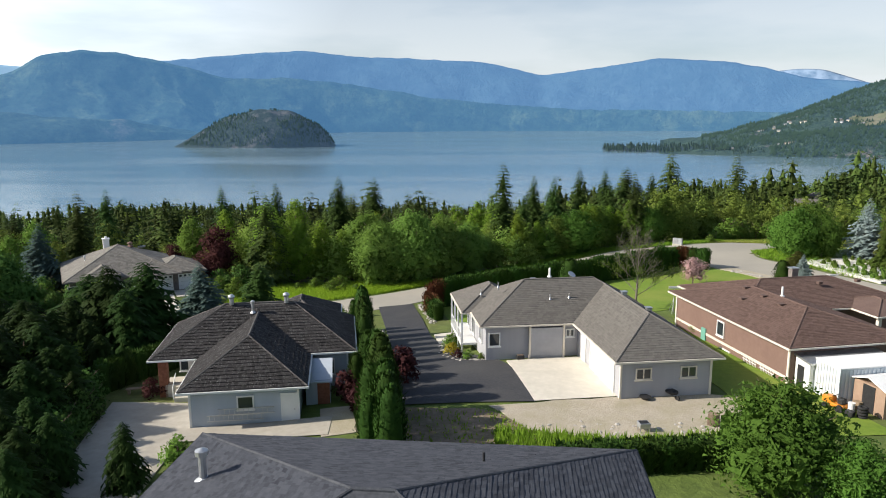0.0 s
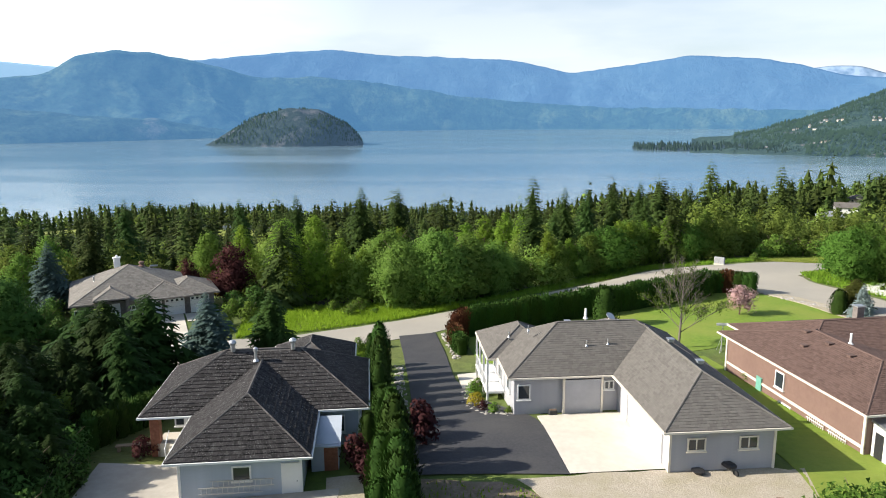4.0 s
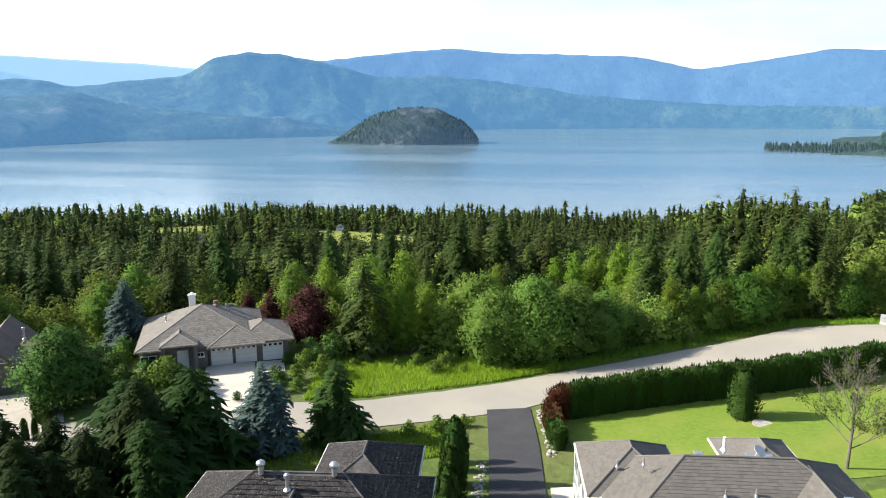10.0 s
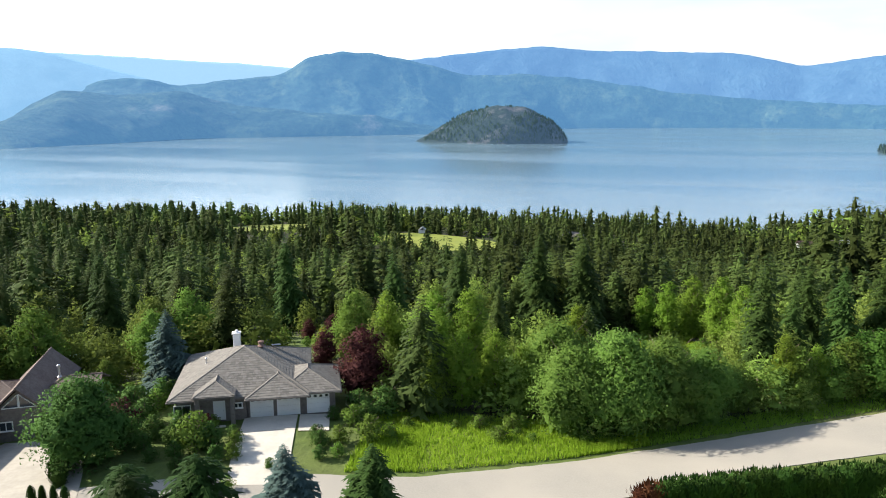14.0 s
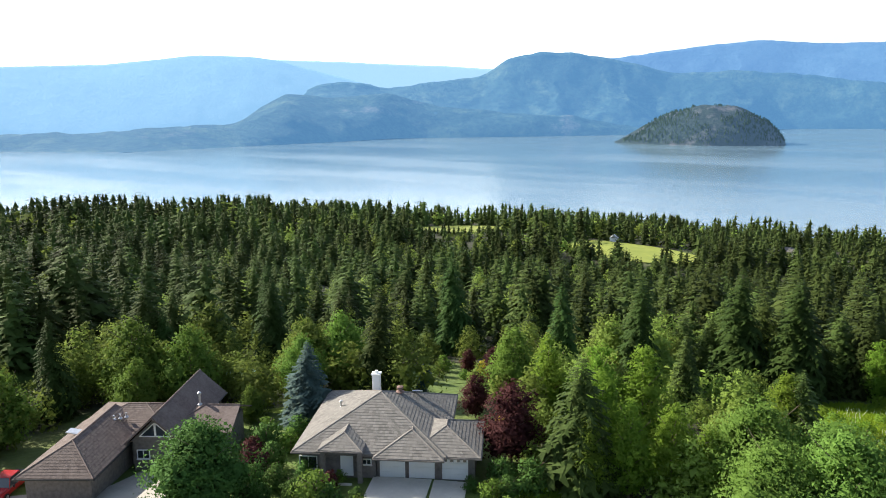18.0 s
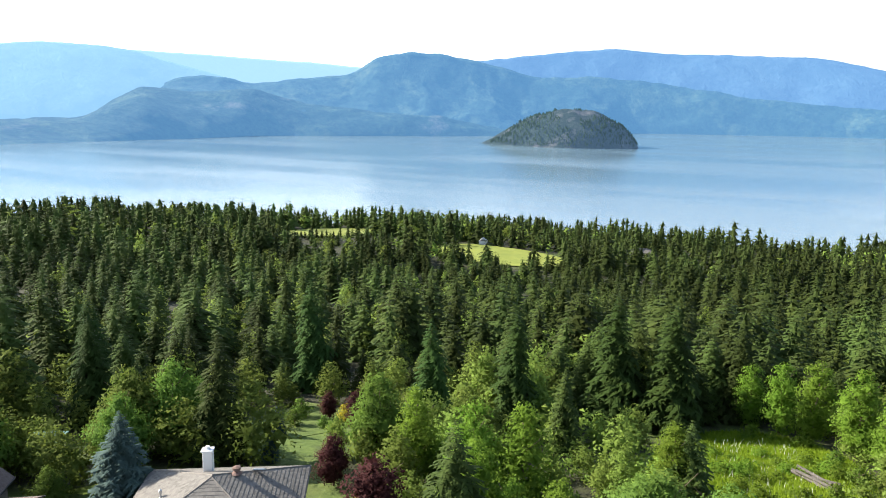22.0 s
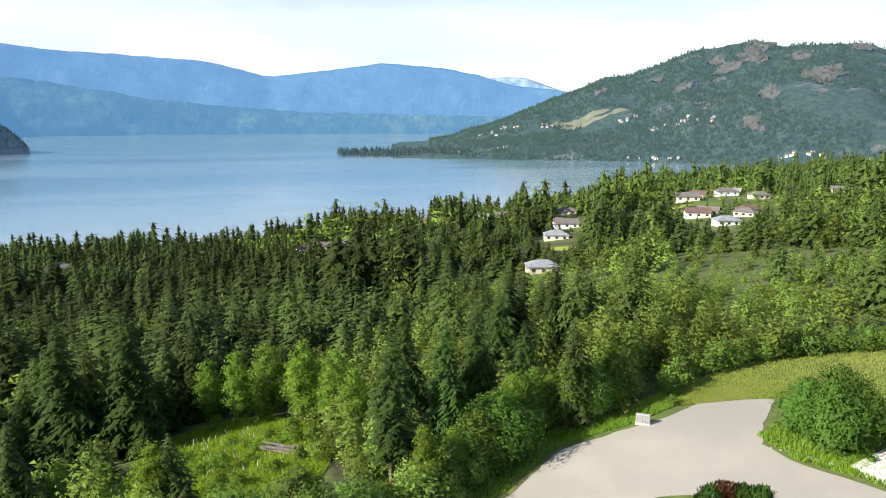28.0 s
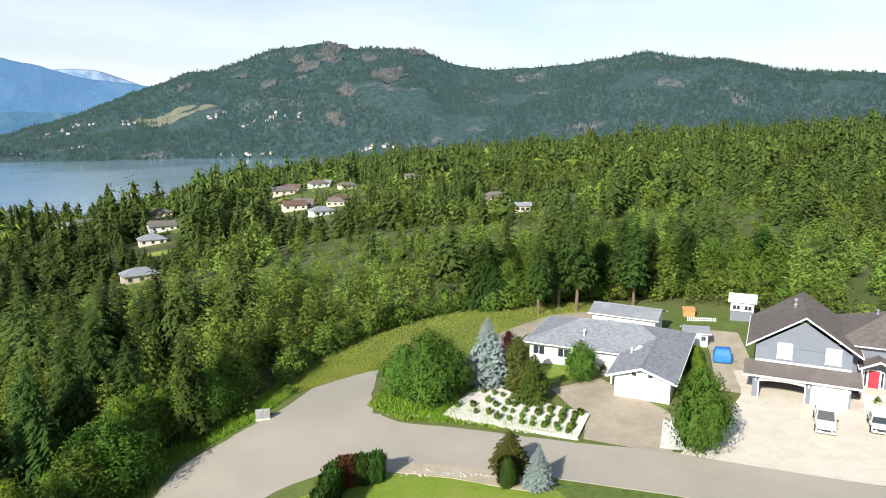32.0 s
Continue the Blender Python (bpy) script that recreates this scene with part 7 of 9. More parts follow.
for x, y, h in ((-29.0, 33.0, 6.0), (-26.8, 36.5, 4.6), (-27.6, 40.5, 5.2), (-28.3, 44.0, 5.0), (-26.5, 31.5, 4.0), (-31.5, 43.5, 6.5), (-33.5, 35.0, 6.5), (-31.0, 47.5, 6.0), (-35.5, 52.5, 7.0), (-31.0, 53.5, 5.0), (-24.4, 29.4, 3.4), (-39, 59, 6.0), (-41.5, 52, 7.0), (-36, 45, 7.0), (-26.2, 43, 3.6), (-25.9, 34.2, 3.2), (-29.6, 38.5, 6.2), (-33, 49.8, 6.4), (-28.6, 51.0, 4.2), (-37.5, 38, 7.5), (-42, 45, 8), (-40, 41, 7.5), (-34, 56.5, 6.5), (-44, 58, 7.5), (-46, 50, 8), (-24.2, 26.6, 4.2), (-28.5, 28, 6), (-33, 30, 7.5), (-30, 35.5, 6), (-35.5, 42.5, 7), (-33.3, 46.2, 6.2), (-37.5, 50.2, 7), (-40, 56, 7), (-33.6, 53.2, 6), (-29.4, 47.8, 4.6), (-31.4, 40.9, 6.2), (-36, 32.5, 8), (-39, 35, 8), (-44, 41, 8), (-48, 46, 9), (-27.2, 38.4, 4.0)):
    plant("cedar_tree", x, y, h)
plant("spruce_tree", -22.9, 73.4, 7.6, wide=1.9)
plant("spruce_tree", -28.5, 150, 19.4, wide=1.15, label="tall lone spruce above the scrub")
plant("spruce_tree", -20.6, 149.4, 18.6, wide=1.15, label="tall lone spruce above the scrub")
plant("blue_spruce_tree", -28.1, 70.2, 8.1, wide=1.35, label="broad blue-grey spruce beside the road")
plant("blue_spruce_tree", -59.6, 93.4, 10.4, wide=1.12, label="tall blue-grey spruce behind a house")
plant("silver_spruce_tree", 56.9, 102.2, 9.3, wide=1.2)
plant("silver_spruce_tree", 40.1, 84.8, 4.2, wide=1.2, label="small silver-blue spruce near the road")
plant("blue_spruce_tree", -57, 110, 3.5, label="small blue spruce in a back garden")
plant("maple_tree", -52.8, 75.2, 8.5, wide=1.1)
plant("broadleaf_tree", 15.6, 33.6, 5.9, wide=1.15)
plant("broadleaf_tree", 18.4, 31.4, 3.8, wide=1.1)
plant("broadleaf_tree", 48.2, 104.4, 7.4, wide=0.95, label="spreading green tree beside the bend")
plant("broadleaf_tree", 51.2, 106.6, 7.8, wide=0.95, label="spreading green tree beside the bend")
plant("broadleaf_tree", 48.2, 108.0, 6.4, wide=0.95, label="spreading green tree beside the bend")
plant("broadleaf_tree", 51.6, 104.0, 6.4, wide=0.9, label="spreading green tree beside the bend")
plant("broadleaf_tree", 55.2, 75.6, 8.6, wide=0.68, label="dense leafy tree between two drives")
plant("broadleaf_tree", 64.4, 93.5, 5.2, wide=0.8, label="small round tree before a bungalow")
ribbon("lawn", [(56.5, 104), (63, 101.5), (70, 99)], [(58, 96.5), (62.5, 96.3), (68, 93)], M_LAWN, 0.05, "small front lawn before a bungalow", "lawn")
plant("yew_tree", 55.9, 95.0, 5.9, wide=0.8, label="dense green yew above the drive")
plant("juniper_tree", 58.6, 99.0, 6.6, wide=0.8, label="dense olive-green juniper above the drive")
plant("juniper_tree", 41.1, 88.5, 3.9, wide=1.1, label="spreading olive juniper by the road")
plant("plum_tree", -36.4, 98.2, 8.6, wide=1.2)
plant("plum_tree", -47.0, 107.6, 5.6)
plant("plum_tree", 66.5, 105.5, 4.4)
plant("yellow_bush", -38.8, 101.5, 3.4, label="small golden-leaved tree in a garden")
plant("blossom_tree", 27.7, 87.0, 3.4)
plant("lone_pine", 5.3, 116.3, 16.9)
for x, y, h in ((97.6, 111.7, 19.5), (104.8, 104.4, 17), (97.8, 115.5, 16.5), (92, 116, 15), (108, 108, 17)):
    plant("lone_pine", x, y, h, wide=1.1)
for x, y, h in ((15, 128, 14), (20, 131, 15), (12, 135, 15), (9.5, 127, 11), (25, 128, 12), (-63, 107, 9), (-90, 95, 12), (-90, 80, 13), (-77, 66, 8), (-76, 143, 19), (-45, 125, 16), (26, 138, 15), (36, 142, 14), (-96, 118, 17), (-88, 112, 15), (-38, 135, 17)):
    plant("spruce_tree", x, y, h)
for x, y, h in ((-13.0, 98.5, 9.2), (-8.4, 100.0, 10.4), (-4.2, 102.6, 9.2), (-0.6, 105.4, 8.0), (2.6, 108.6, 5.6), (-15.5, 104, 10.2), (-10, 105, 9.5), (-4.5, 108.5, 8.5)):
    plant("willow_tree", x, y, h)
for x, y, h in ((-27.8, 97, 8.0), (-25, 99.5, 9.6), (-22, 101.5, 9.4), (-19, 101.5, 8.0), (-29.5, 103, 10.5), (-32, 108, 12), (-27.5, 108.5, 12.5), (-40, 112, 11), (-16, 118, 10), (-7, 157, 11), (-3, 153, 12), (1.5, 148, 12), (4.5, 141, 11), (5.5, 134, 9.5), (-11, 160, 10), (21, 120.5, 8), (25.5, 122, 6.8)):
    plant("poplar_tree", x, y, h)
for x, y, h in ((-74, 106, 10), (-79, 91.5, 11), (-70, 109, 11), (-48, 118, 10), (30.5, 121.5, 6.5), (34.5, 122.5, 5), (-69, 101, 9), (-86, 88, 12), (-84, 72, 9), (-68, 92, 4.5), (-80, 85, 8), (-95, 70, 10), (-88, 64, 9)):
    plant("deciduous_tree", x, y, h)

# young growth behind the bungalow's garden
gy = random.Random(47)
for k in range(15):
    for row in range(3):
        x = float(np.interp(k, [0, 5, 9, 14], [91, 103, 112, 121])) + row * 2.6 + gy.uniform(-1, 1)
        y = float(np.interp(k, [0, 5, 9, 14], [125, 117, 106, 84])) + row * 2.4 + gy.uniform(-1, 1)
        if row == 0:
            plant("bush", x, y, gy.uniform(2.4, 4.6), wide=gy.uniform(0.9, 1.2), label="bushy light green shrub at the wood's edge", group="shrubs along the wood's edge")
        else:
            plant("cedar_tree" if gy.random() < 0.5 else "deciduous_tree", x, y, gy.uniform(6, 9) + 2 * row, label="young green tree behind a garden", group="young trees behind the garden")

# a close row of young trees along the north edge of the road
gr_ = random.Random(23)
for k in range(17):
    x = 7.5 + 1.65 * k
    y = float(np.interp(x, [8, 24, 30, 36], [110.6, 121.4, 121.2, 121.6])) + gr_.uniform(-0.6, 2.2)
    plant(gr_.choice(("deciduous_tree", "broadleaf_tree", "poplar_tree", "deciduous_tree")), x, y, gr_.uniform(5.4, 8.8), wide=gr_.uniform(0.95, 1.2), label="young leafy tree at the road's edge", group="trees along the road")
# unseen old spruces added west of the first lots to shade them
for k in range(16):
    plant("spruce_tree", -50 - (k % 3) * 5.5 + gr_.uniform(-1.5, 1.5), 12 + 2.3 * k, gr_.uniform(14, 18), wide=1.3, label="unseen old dark spruce added to shade the first lots", group="old spruces by the lots")

# a garden in the wood below the western house, and shrubs round the clearing
for x, y, h in ((-55.5, 125.3, 5.6), (-48, 119, 6.4), (-62, 128, 4.2)):
    plant("plum_tree", x, y, h)
plant("yellow_bush", -58.5, 127, 2.6, label="golden-leaved shrub in a garden bed")
plant("blue_spruce_tree", -63, 118.5, 4.0, label="small blue spruce in a back garden")
for x, y, h in ((-57, 122.5, 2.0), (-60, 124, 1.6), (-53, 121, 1.8), (-51, 124.5, 2.4), (-64, 123, 2.2), (-66, 127, 2.6), (-1.5, 131, 1.8), (0.8, 136.5, 2.2), (-2.5, 126, 1.5), (-1, 143.5, 2.0), (-18.5, 134, 2.0), (-19.5, 145, 2.6), (-16.5, 127, 2.2), (-6, 121.5, 1.8), (-12.5, 122, 1.6)):
    plant("bush", x, y, h, label="loose green shrub at the edge of the grass")

# tall herbs in the sunny clearing
tree_template("meadow_herb", "leafy", 96, 1.3, 1.3, M_LIME, M_BARK, "clump of lush green meadow herbs", "plant", leaves=420, size=0.11, low=0.0, lobes=9)
gm = random.Random(9)
for k in range(40):
    an, q = gm.uniform(0, 6.28), math.sqrt(gm.random())
    plant("meadow_herb", -9 + 11.5 * q * math.cos(an), 137 + 16.5 * q * math.sin(an), gm.uniform(0.6, 1.7), wide=gm.uniform(1.0, 1.7), group="herbs in the clearing")

# weeds and young growth on the road verge
gw = random.Random(17)
for k in range(16):
    u, q = gw.uniform(0.05, 0.95), gw.uniform(0.35, 1.0)
    x = -31 + 24 * u
    y = float(np.interp(x, [-31, -24, -12, -5], [82.5, 85, 92.5, 98])) + q * float(np.interp(x, [-31, -24, -12, -5], [11, 11, 7, 5]))
    plant("bush", x, y, gw.uniform(0.7, 1.7), wide=gw.uniform(1.0, 1.4), label="low leafy weeds in the tall verge grass")

# shrubs along the edge of the eastern wood
ge = random.Random(31)
for k in range(34):
    x = 43 + 1.65 * k
    y = float(np.interp(x, [43, 50, 62, 78, 92, 100], [125, 129, 133.5, 135, 131.5, 125])) + ge.uniform(-1.2, 1.5)
    plant("bush", x, y, ge.uniform(2.2, 4.4), wide=ge.uniform(0.9, 1.15), label="bushy light green shrub at the wood's edge", group="shrubs along the wood's edge")

# the half-bare tree on the lawn
bare = thing("bare_tree", pose(17.4, 72.9, gz(17.4, 72.9)) @ Matrix.Diagonal((1.1, 1.1, 1.24, 1)), "half-dead tree with bare grey branches and sparse leaves", "tree")
bg = random.Random(12)
bm = bmesh.new()
tube_bm((0, 0, -0.3), (0.1, 0, 2.4), 0.13, 0.09, 8, bm)
tube_bm((0.1, 0, 2.4), (0.2, 0.1, 6.2), 0.09, 0.02, 8, bm)
tips = []


def twig(a, direction, length, r, depth):
    b = a + direction * length
    tube_bm(a, b, r, r * 0.5, 5 if depth else 3, bm)
    if depth < 2:
        tips.extend(a.lerp(b, bg.random()) for _ in range(2))
    if depth:
        for k in range(4):
            d = (direction + Vector((bg.uniform(-.7, .7), bg.uniform(-.7, .7), bg.uniform(-.15, .45)))).normalized()
            twig(a.lerp(b, bg.uniform(0.35, 1)), d, length * bg.uniform(0.5, 0.72), max(r * 0.5, 0.007), depth - 1)


for k in range(15):
    an, q = k * 2.4, k / 14
    out = 0.85 - 0.55 * q
    twig(Vector((0.1, 0, 1.3 + 3.6 * q)), Vector((math.cos(an) * out, math.sin(an) * out, 0.5 + 0.5 * q)).normalized(), 2.5 - 1.1 * q, 0.04 - 0.018 * q, 3)
part("crown", bm, M_DRYTWIG, bare, "bare grey branches")
# a few leaves left, most of them on the lower boughs
gl = np.random.RandomState(12)
at = np.array([t for t in tips if bg.random() < (0.95 if t.z < 4.0 else 0.12)])
at = np.repeat(at, 5, 0) + gl.normal(0, 0.16, (len(at) * 5, 3))
tri = gl.normal(0, 1, (len(at), 3, 3))
tri *= 0.085 / np.linalg.norm(tri, axis=2, keepdims=True)
out = np.repeat(at - np.array([0, 0, 2.5]), 3, 0)
crown_obj("foliage", (at[:, None] + tri).reshape(-1, 3), np.arange(3 * len(at)).reshape(-1, 3), out / np.linalg.norm(out, axis=1, keepdims=True), M_LEAF, bare)


# ---- grasses ----
def blades(name, label, n, region, h, mat, width=0.1, seed=2, lift=0.0):
    """Tufts of long grass over a patch; region gives n random places."""
    g = np.random.RandomState(seed)
    p = region(g, n)
    z = ground_z(p[:, 0], p[:, 1]) + 0.02 + lift
    a = g.uniform(0, 2 * np.pi, len(p))
    s = h * g.uniform(0.5, 1.3, len(p))
    w = width * g.uniform(0.7, 1.4, len(p))
    lean = g.normal(0, 0.25, (len(p), 2)) * s[:, None]
    b = np.c_[p, z]
    e = np.c_[np.cos(a) * w, np.sin(a) * w, np.zeros(len(p))]
    v = np.stack([b - e, b + e, b + np.c_[lean, s]], 1).reshape(-1, 3)
    return tagged(mesh_obj(name, v, np.arange(len(v)).reshape(-1, 3), mat), label, "grass", kind="stuff")


def strip_region(left, right):
    a, b = np.array(left, float), np.array(right, float)

    def pick(g, n):
        t = g.uniform(0, len(a) - 1.001, n)
        i = t.astype(int)
        f = (t - i)[:, None]
        l, r = a[i] * (1 - f) + a[i + 1] * f, b[i] * (1 - f) + b[i + 1] * f
        s = g.rand(n)[:, None]
        return l * (1 - s) + r * s
    return pick


def disc_region(x, y, rx, ry):
    def pick(g, n):
        r, a = np.sqrt(g.rand(n)), g.uniform(0, 2 * np.pi, n)
        return np.c_[x + rx * r * np.cos(a), y + ry * r * np.sin(a)]
    return pick


blades("verge_grass", "tall bright grass on the road verge", 24000, strip_region([(-30, 81.8), (-24, 84.2), (-12, 91.8), (-5, 97)], [(-33, 95), (-27, 97), (-14, 100.5), (-7, 103.5)]), 0.5, M_FRESHGRASS, 0.05, 2)
blades("verge_grass", "rough grass along the road edge", 14000, strip_region([(-5, 97), (8, 106.5), (23.6, 117), (34, 117.5), (44, 121)], [(-7, 99.5), (6, 109.5), (20, 121), (33, 121), (42, 124)]), 0.4, M_GRASS, 0.05, 3)
blades("meadow_grass", "uncut sunny meadow clearing in the wood", 30000, disc_region(-9, 137, 11.5, 18.5), 0.6, M_FRESHGRASS, 0.08, 4)
blades("belt_grass", "dry tall grass between wood and gardens", 52000, strip_region([(37, 120.4), (44, 119.6), (51, 118.8), (57, 116.8), (66, 111), (82, 114), (100, 108)], [(38, 123), (44, 125.5), (50, 128), (62, 133), (78, 134), (92, 131), (104, 120)]), 0.26, M_DRYGRASS, 0.05, 6)
blades("island_grass", "grass round the trees at the bend", 6000, strip_region([(43.6, 110), (43.4, 104), (45.8, 100), (50.6, 86.5)], [(52, 113), (54, 106), (50.5, 101), (52, 88)]), 0.4, M_GRASS, 0.08, 7)
blades("rough_grass", "rough weeds above the low hedge", 1500, strip_region([(-5.5, 44.5), (1, 44.5), (4.5, 40.4), (9, 39.4), (17, 40.6)], [(-6, 37.5), (2, 37.5), (6, 38.2), (10, 38.4), (18, 38.8)]), 0.26, M_GRASS, 0.06, 8)
blades("yard_weeds", "tall weeds at the edge of a dirt yard", 2600, strip_region([(1.5, 41.2), (9, 39.9), (17, 40.8)], [(1.5, 38.8), (9, 38.0), (17.5, 39)]), 0.55, M_GRASS, 0.06, 18)
blades("rough_grass", "rough grass beside the road and lots", 9000, strip_region([(-60, 55), (-36, 69.5), (-20, 75.5), (-12, 81.5)], [(-52, 50), (-36, 62), (-18, 69), (-13, 72)]), 0.3, M_GRASS, 0.08, 9)

for fx, fy, a, b in FIELDS + [(-9, 137, 12, 19)]:
    ang = np.linspace(0, 2 * np.pi, 41)
    rings = np.linspace(0.0, 1.0, 8)
    px = fx + np.outer(rings, np.cos(ang)) * a * 0.98
    py = fy + np.outer(rings, np.sin(ang)) * b * 0.98
    pv = np.stack([px, py, ground_z(px, py) + (0.7 if b > 30 else 0.08)], -1).reshape(-1, 3)
    i = np.arange(7)[:, None] * 41 + np.arange(40)[None, :]
    tagged(mesh_obj("field", pv, np.stack([i, i + 41, i + 42, i + 1], -1).reshape(-1, 4), M_FIELD if b > 30 else M_MEADOW), "yellow-green hay field among woods", "field", kind="structure")


for fx, fy, a, b in ((237, 457, 12, 11), (172, 384, 8, 9), (276, 446, 10, 14), (310, 474, 14, 9)):
    ang = np.linspace(0, 2 * np.pi, 41)
    rings = np.linspace(0.0, 1.0, 6)
    px = fx + np.outer(rings, np.cos(ang) * (1 + 0.14 * np.sin(3 * ang + fx))) * a
    py = fy + np.outer(rings, np.sin(ang)) * b
    pv = np.stack([px, py, ground_z(px, py) + 0.25], -1).reshape(-1, 3)
    i = np.arange(5)[:, None] * 41 + np.arange(40)[None, :]
    tagged(mesh_obj("lawn", pv, np.stack([i, i + 41, i + 42, i + 1], -1).reshape(-1, 4), M_FIELD), "bright mown lawn among houses and trees", "lawn", kind="structure")


# the darker ground colour stands in for shade on this lawn
ribbon("lawn", [(-60.5, 118), (-57.5, 124), (-61, 133)], [(-67, 119), (-71, 127), (-72, 135)], M_GROUND, 0.06, "garden lawn in the wood with shade painted as darker green", "lawn")
blades("meadow_flowers", "white flowering herbs scattered over the meadow", 380, strip_region([(-15, 126), (-17, 138), (-13, 149)], [(-4, 128), (-2.5, 138), (-5, 149)]), 0.9, surface("white_umbels", (0.7, 0.72, 0.6), (0.8, 0.8, 0.7), 3.0, None, bumps=0), 0.045, 28)


# ---- stones ----
def stone_mesh(seed, flat=0.65):
    bm = bmesh.new()
    bmesh.ops.create_icosphere(bm, subdivisions=1, radius=1)
    g = random.Random(seed)
    for v in bm.verts:
        v.co *= g.uniform(0.75, 1.15)
        v.co.z *= flat
    me = bpy.data.meshes.new("stone")
    bm.to_mesh(me)
    bm.free()
    return me


STONES = [stone_mesh(s) for s in range(5)]
for me in STONES:
    me.materials.append(M_ROCK)


def stones(name, label, pick, n, size, seed):
    g = np.random.RandomState(seed)
    p = pick(g, n)
    root = thing(name, pose(p[0, 0], p[0, 1], gz(*p[0])), label, "rocks")
    for x, y in p:
        ob = new("stone", STONES[g.randint(5)])
        ob.parent = root
        s = size * g.uniform(0.5, 1.5)
        ob.matrix_basis = pose(x - p[0, 0], y - p[0, 1], gz(x, y) - gz(*p[0]) + s * 0.25, 0, 0, g.uniform(0, 360)) @ Matrix.Diagonal((s, s * g.uniform(0.7, 1.2), s, 1))


ribbon("gravel_lane", [(69, 113.5), (80, 114.6), (91, 113.8), (97, 109.8)], [(70, 108.5), (79, 110.4), (88, 109.4), (95, 106)], M_DRIVE, 0.12, "tan gravel parking behind a bungalow", "yard", ragged=0.1)
stones("rock_border", "pale river rocks edging the drive", strip_region([(-6.5, 84), (-5.2, 78), (-4.3, 73)], [(-5.7, 84), (-4.5, 78.5), (-3.6, 73)]), 90, 0.16, 1)
stones("rock_bed", "bed of pale rounded rocks by the drive", strip_region([(-2.9, 61.5), (-2.7, 57.5), (-0.9, 54.6), (2.2, 54.0)], [(-1.9, 61.5), (-0.9, 57.5), (0.2, 55.2), (2.3, 54.9)]), 170, 0.13, 2)
stones("rock_bank", "grey rocks on the bank below the cedars", strip_region([(-10.1, 72), (-8.2, 60), (-6.4, 50)], [(-9.3, 72), (-7.3, 60), (-5.7, 50)]), 170, 0.13, 3)
stones("stone_edging", "pale stones edging a rock garden", strip_region([(42.8, 107.2), (46.4, 100.6), (50.2, 86.4), (55.6, 88.4)], [(43.2, 107.4), (46.8, 100.8), (50.6, 86.6), (55.3, 88.8)]), 90, 0.17, 4)
stones("rock_pile", "white rocks beside a driveway", strip_region([(54, 79), (57.5, 80.8)], [(55, 76.5), (59, 78.5)]), 60, 0.14, 5)
ribbon("rock_bed", [(53.6, 79), (60, 81.2)], [(55, 76.2), (60.5, 78.6)], M_WHITEROCK, 0.12, "small bed of white rock beside a driveway", "rock bed")
stones("yard_rubble", "stones and rubble in the dirt yard", strip_region([(4, 40.8), (10, 40), (17, 41)], [(4, 43), (10, 42.2), (17, 42.5)]), 50, 0.13, 6)
ribbon("tan_bank", [(33.0, 99.4), (35.0, 96.5), (37.2, 90.4), (39.2, 84.5)], [(34.9, 100.0), (36.6, 97.4), (39.6, 91.2), (42.0, 84.6)], M_GRAVEL, 0.1, "pale tan earth bank between lawn and road", "bank", ragged=0.1)
stones("dirt_bank", "tan stones on the bank beside the road", strip_region([(33.5, 97.6), (38.5, 90)], [(35.6, 98), (41, 86)]), 60, 0.18, 7)

# white rock garden
bed = ribbon("rock_garden", [(46.9, 101.2), (48.5, 93.5), (50.4, 86.4)], [(57.8, 103.6), (56.0, 96.6), (56.2, 88.0)], M_WHITEROCK, 0.3, "bed of white rock planted with small shrubs", "rock garden", across=8, step=0.6)
gb = random.Random(4)
for row in range(11):
    for col in range(2 + row // 2):
        t = (row + 0.6) / 11.4 + gb.uniform(-.015, .015)
        w = 1 + max(0, 5 - row) // 3
        sx = (col + 0.5 + gb.uniform(-.15, .15)) / (2 + row // 2)
        l = Vector((46.9, 101.2)).lerp(Vector((50.4, 86.4)), t)
        r = Vector((57.8, 103.6)).lerp(Vector((56.0, 96.6)), t * 2) if t < 0.5 else Vector((56.0, 96.6)).lerp(Vector((56.2, 88.0)), t * 2 - 1)
        q = l.lerp(r, 0.06 + 0.88 * sx)
        plant("grass_clump", q.x, q.y, gb.uniform(0.38, 0.6), wide=0.85, sink=-0.28, group="rock garden plants")


# ---- yard things ----
M_BLUEPL = surface("blue_tarpaulin", (0.02, 0.14, 0.5), (0.03, 0.2, 0.6), 3.0, (0.05, 0.25, 0.65), 0.8, 0.5, 0.5, bumps=0.5, bdist=0.1)
M_CONT = surface("pale_blue_container_steel", (0.5, 0.56, 0.6), (0.6, 0.65, 0.68), 1.0, (0.4, 0.4, 0.38), 0.5, 0.4, 0.5, bumps=0.1)
M_TYRE = surface("tyre_rubber", (0.015, 0.015, 0.016), (0.03, 0.03, 0.03), 5, None, rough=0.9, bumps=0.2)
M_ORANGE = surface("orange_enamel", (0.6, 0.2, 0.02), (0.7, 0.27, 0.03), 2, None, rough=0.4, bumps=0)
M_TANWOOD = surface("orange_brown_wood", (0.42, 0.22, 0.08), (0.5, 0.28, 0.12), 3, None, bumps=0.1)
M_CARWHITE = surface("white_car_enamel", (0.72, 0.73, 0.74), (0.76, 0.77, 0.78), 0.5, None, rough=0.2, bumps=0)
M_CARRED = surface("red_car_enamel", (0.35, 0.02, 0.025), (0.4, 0.03, 0.03), 0.5, None, rough=0.2, bumps=0)
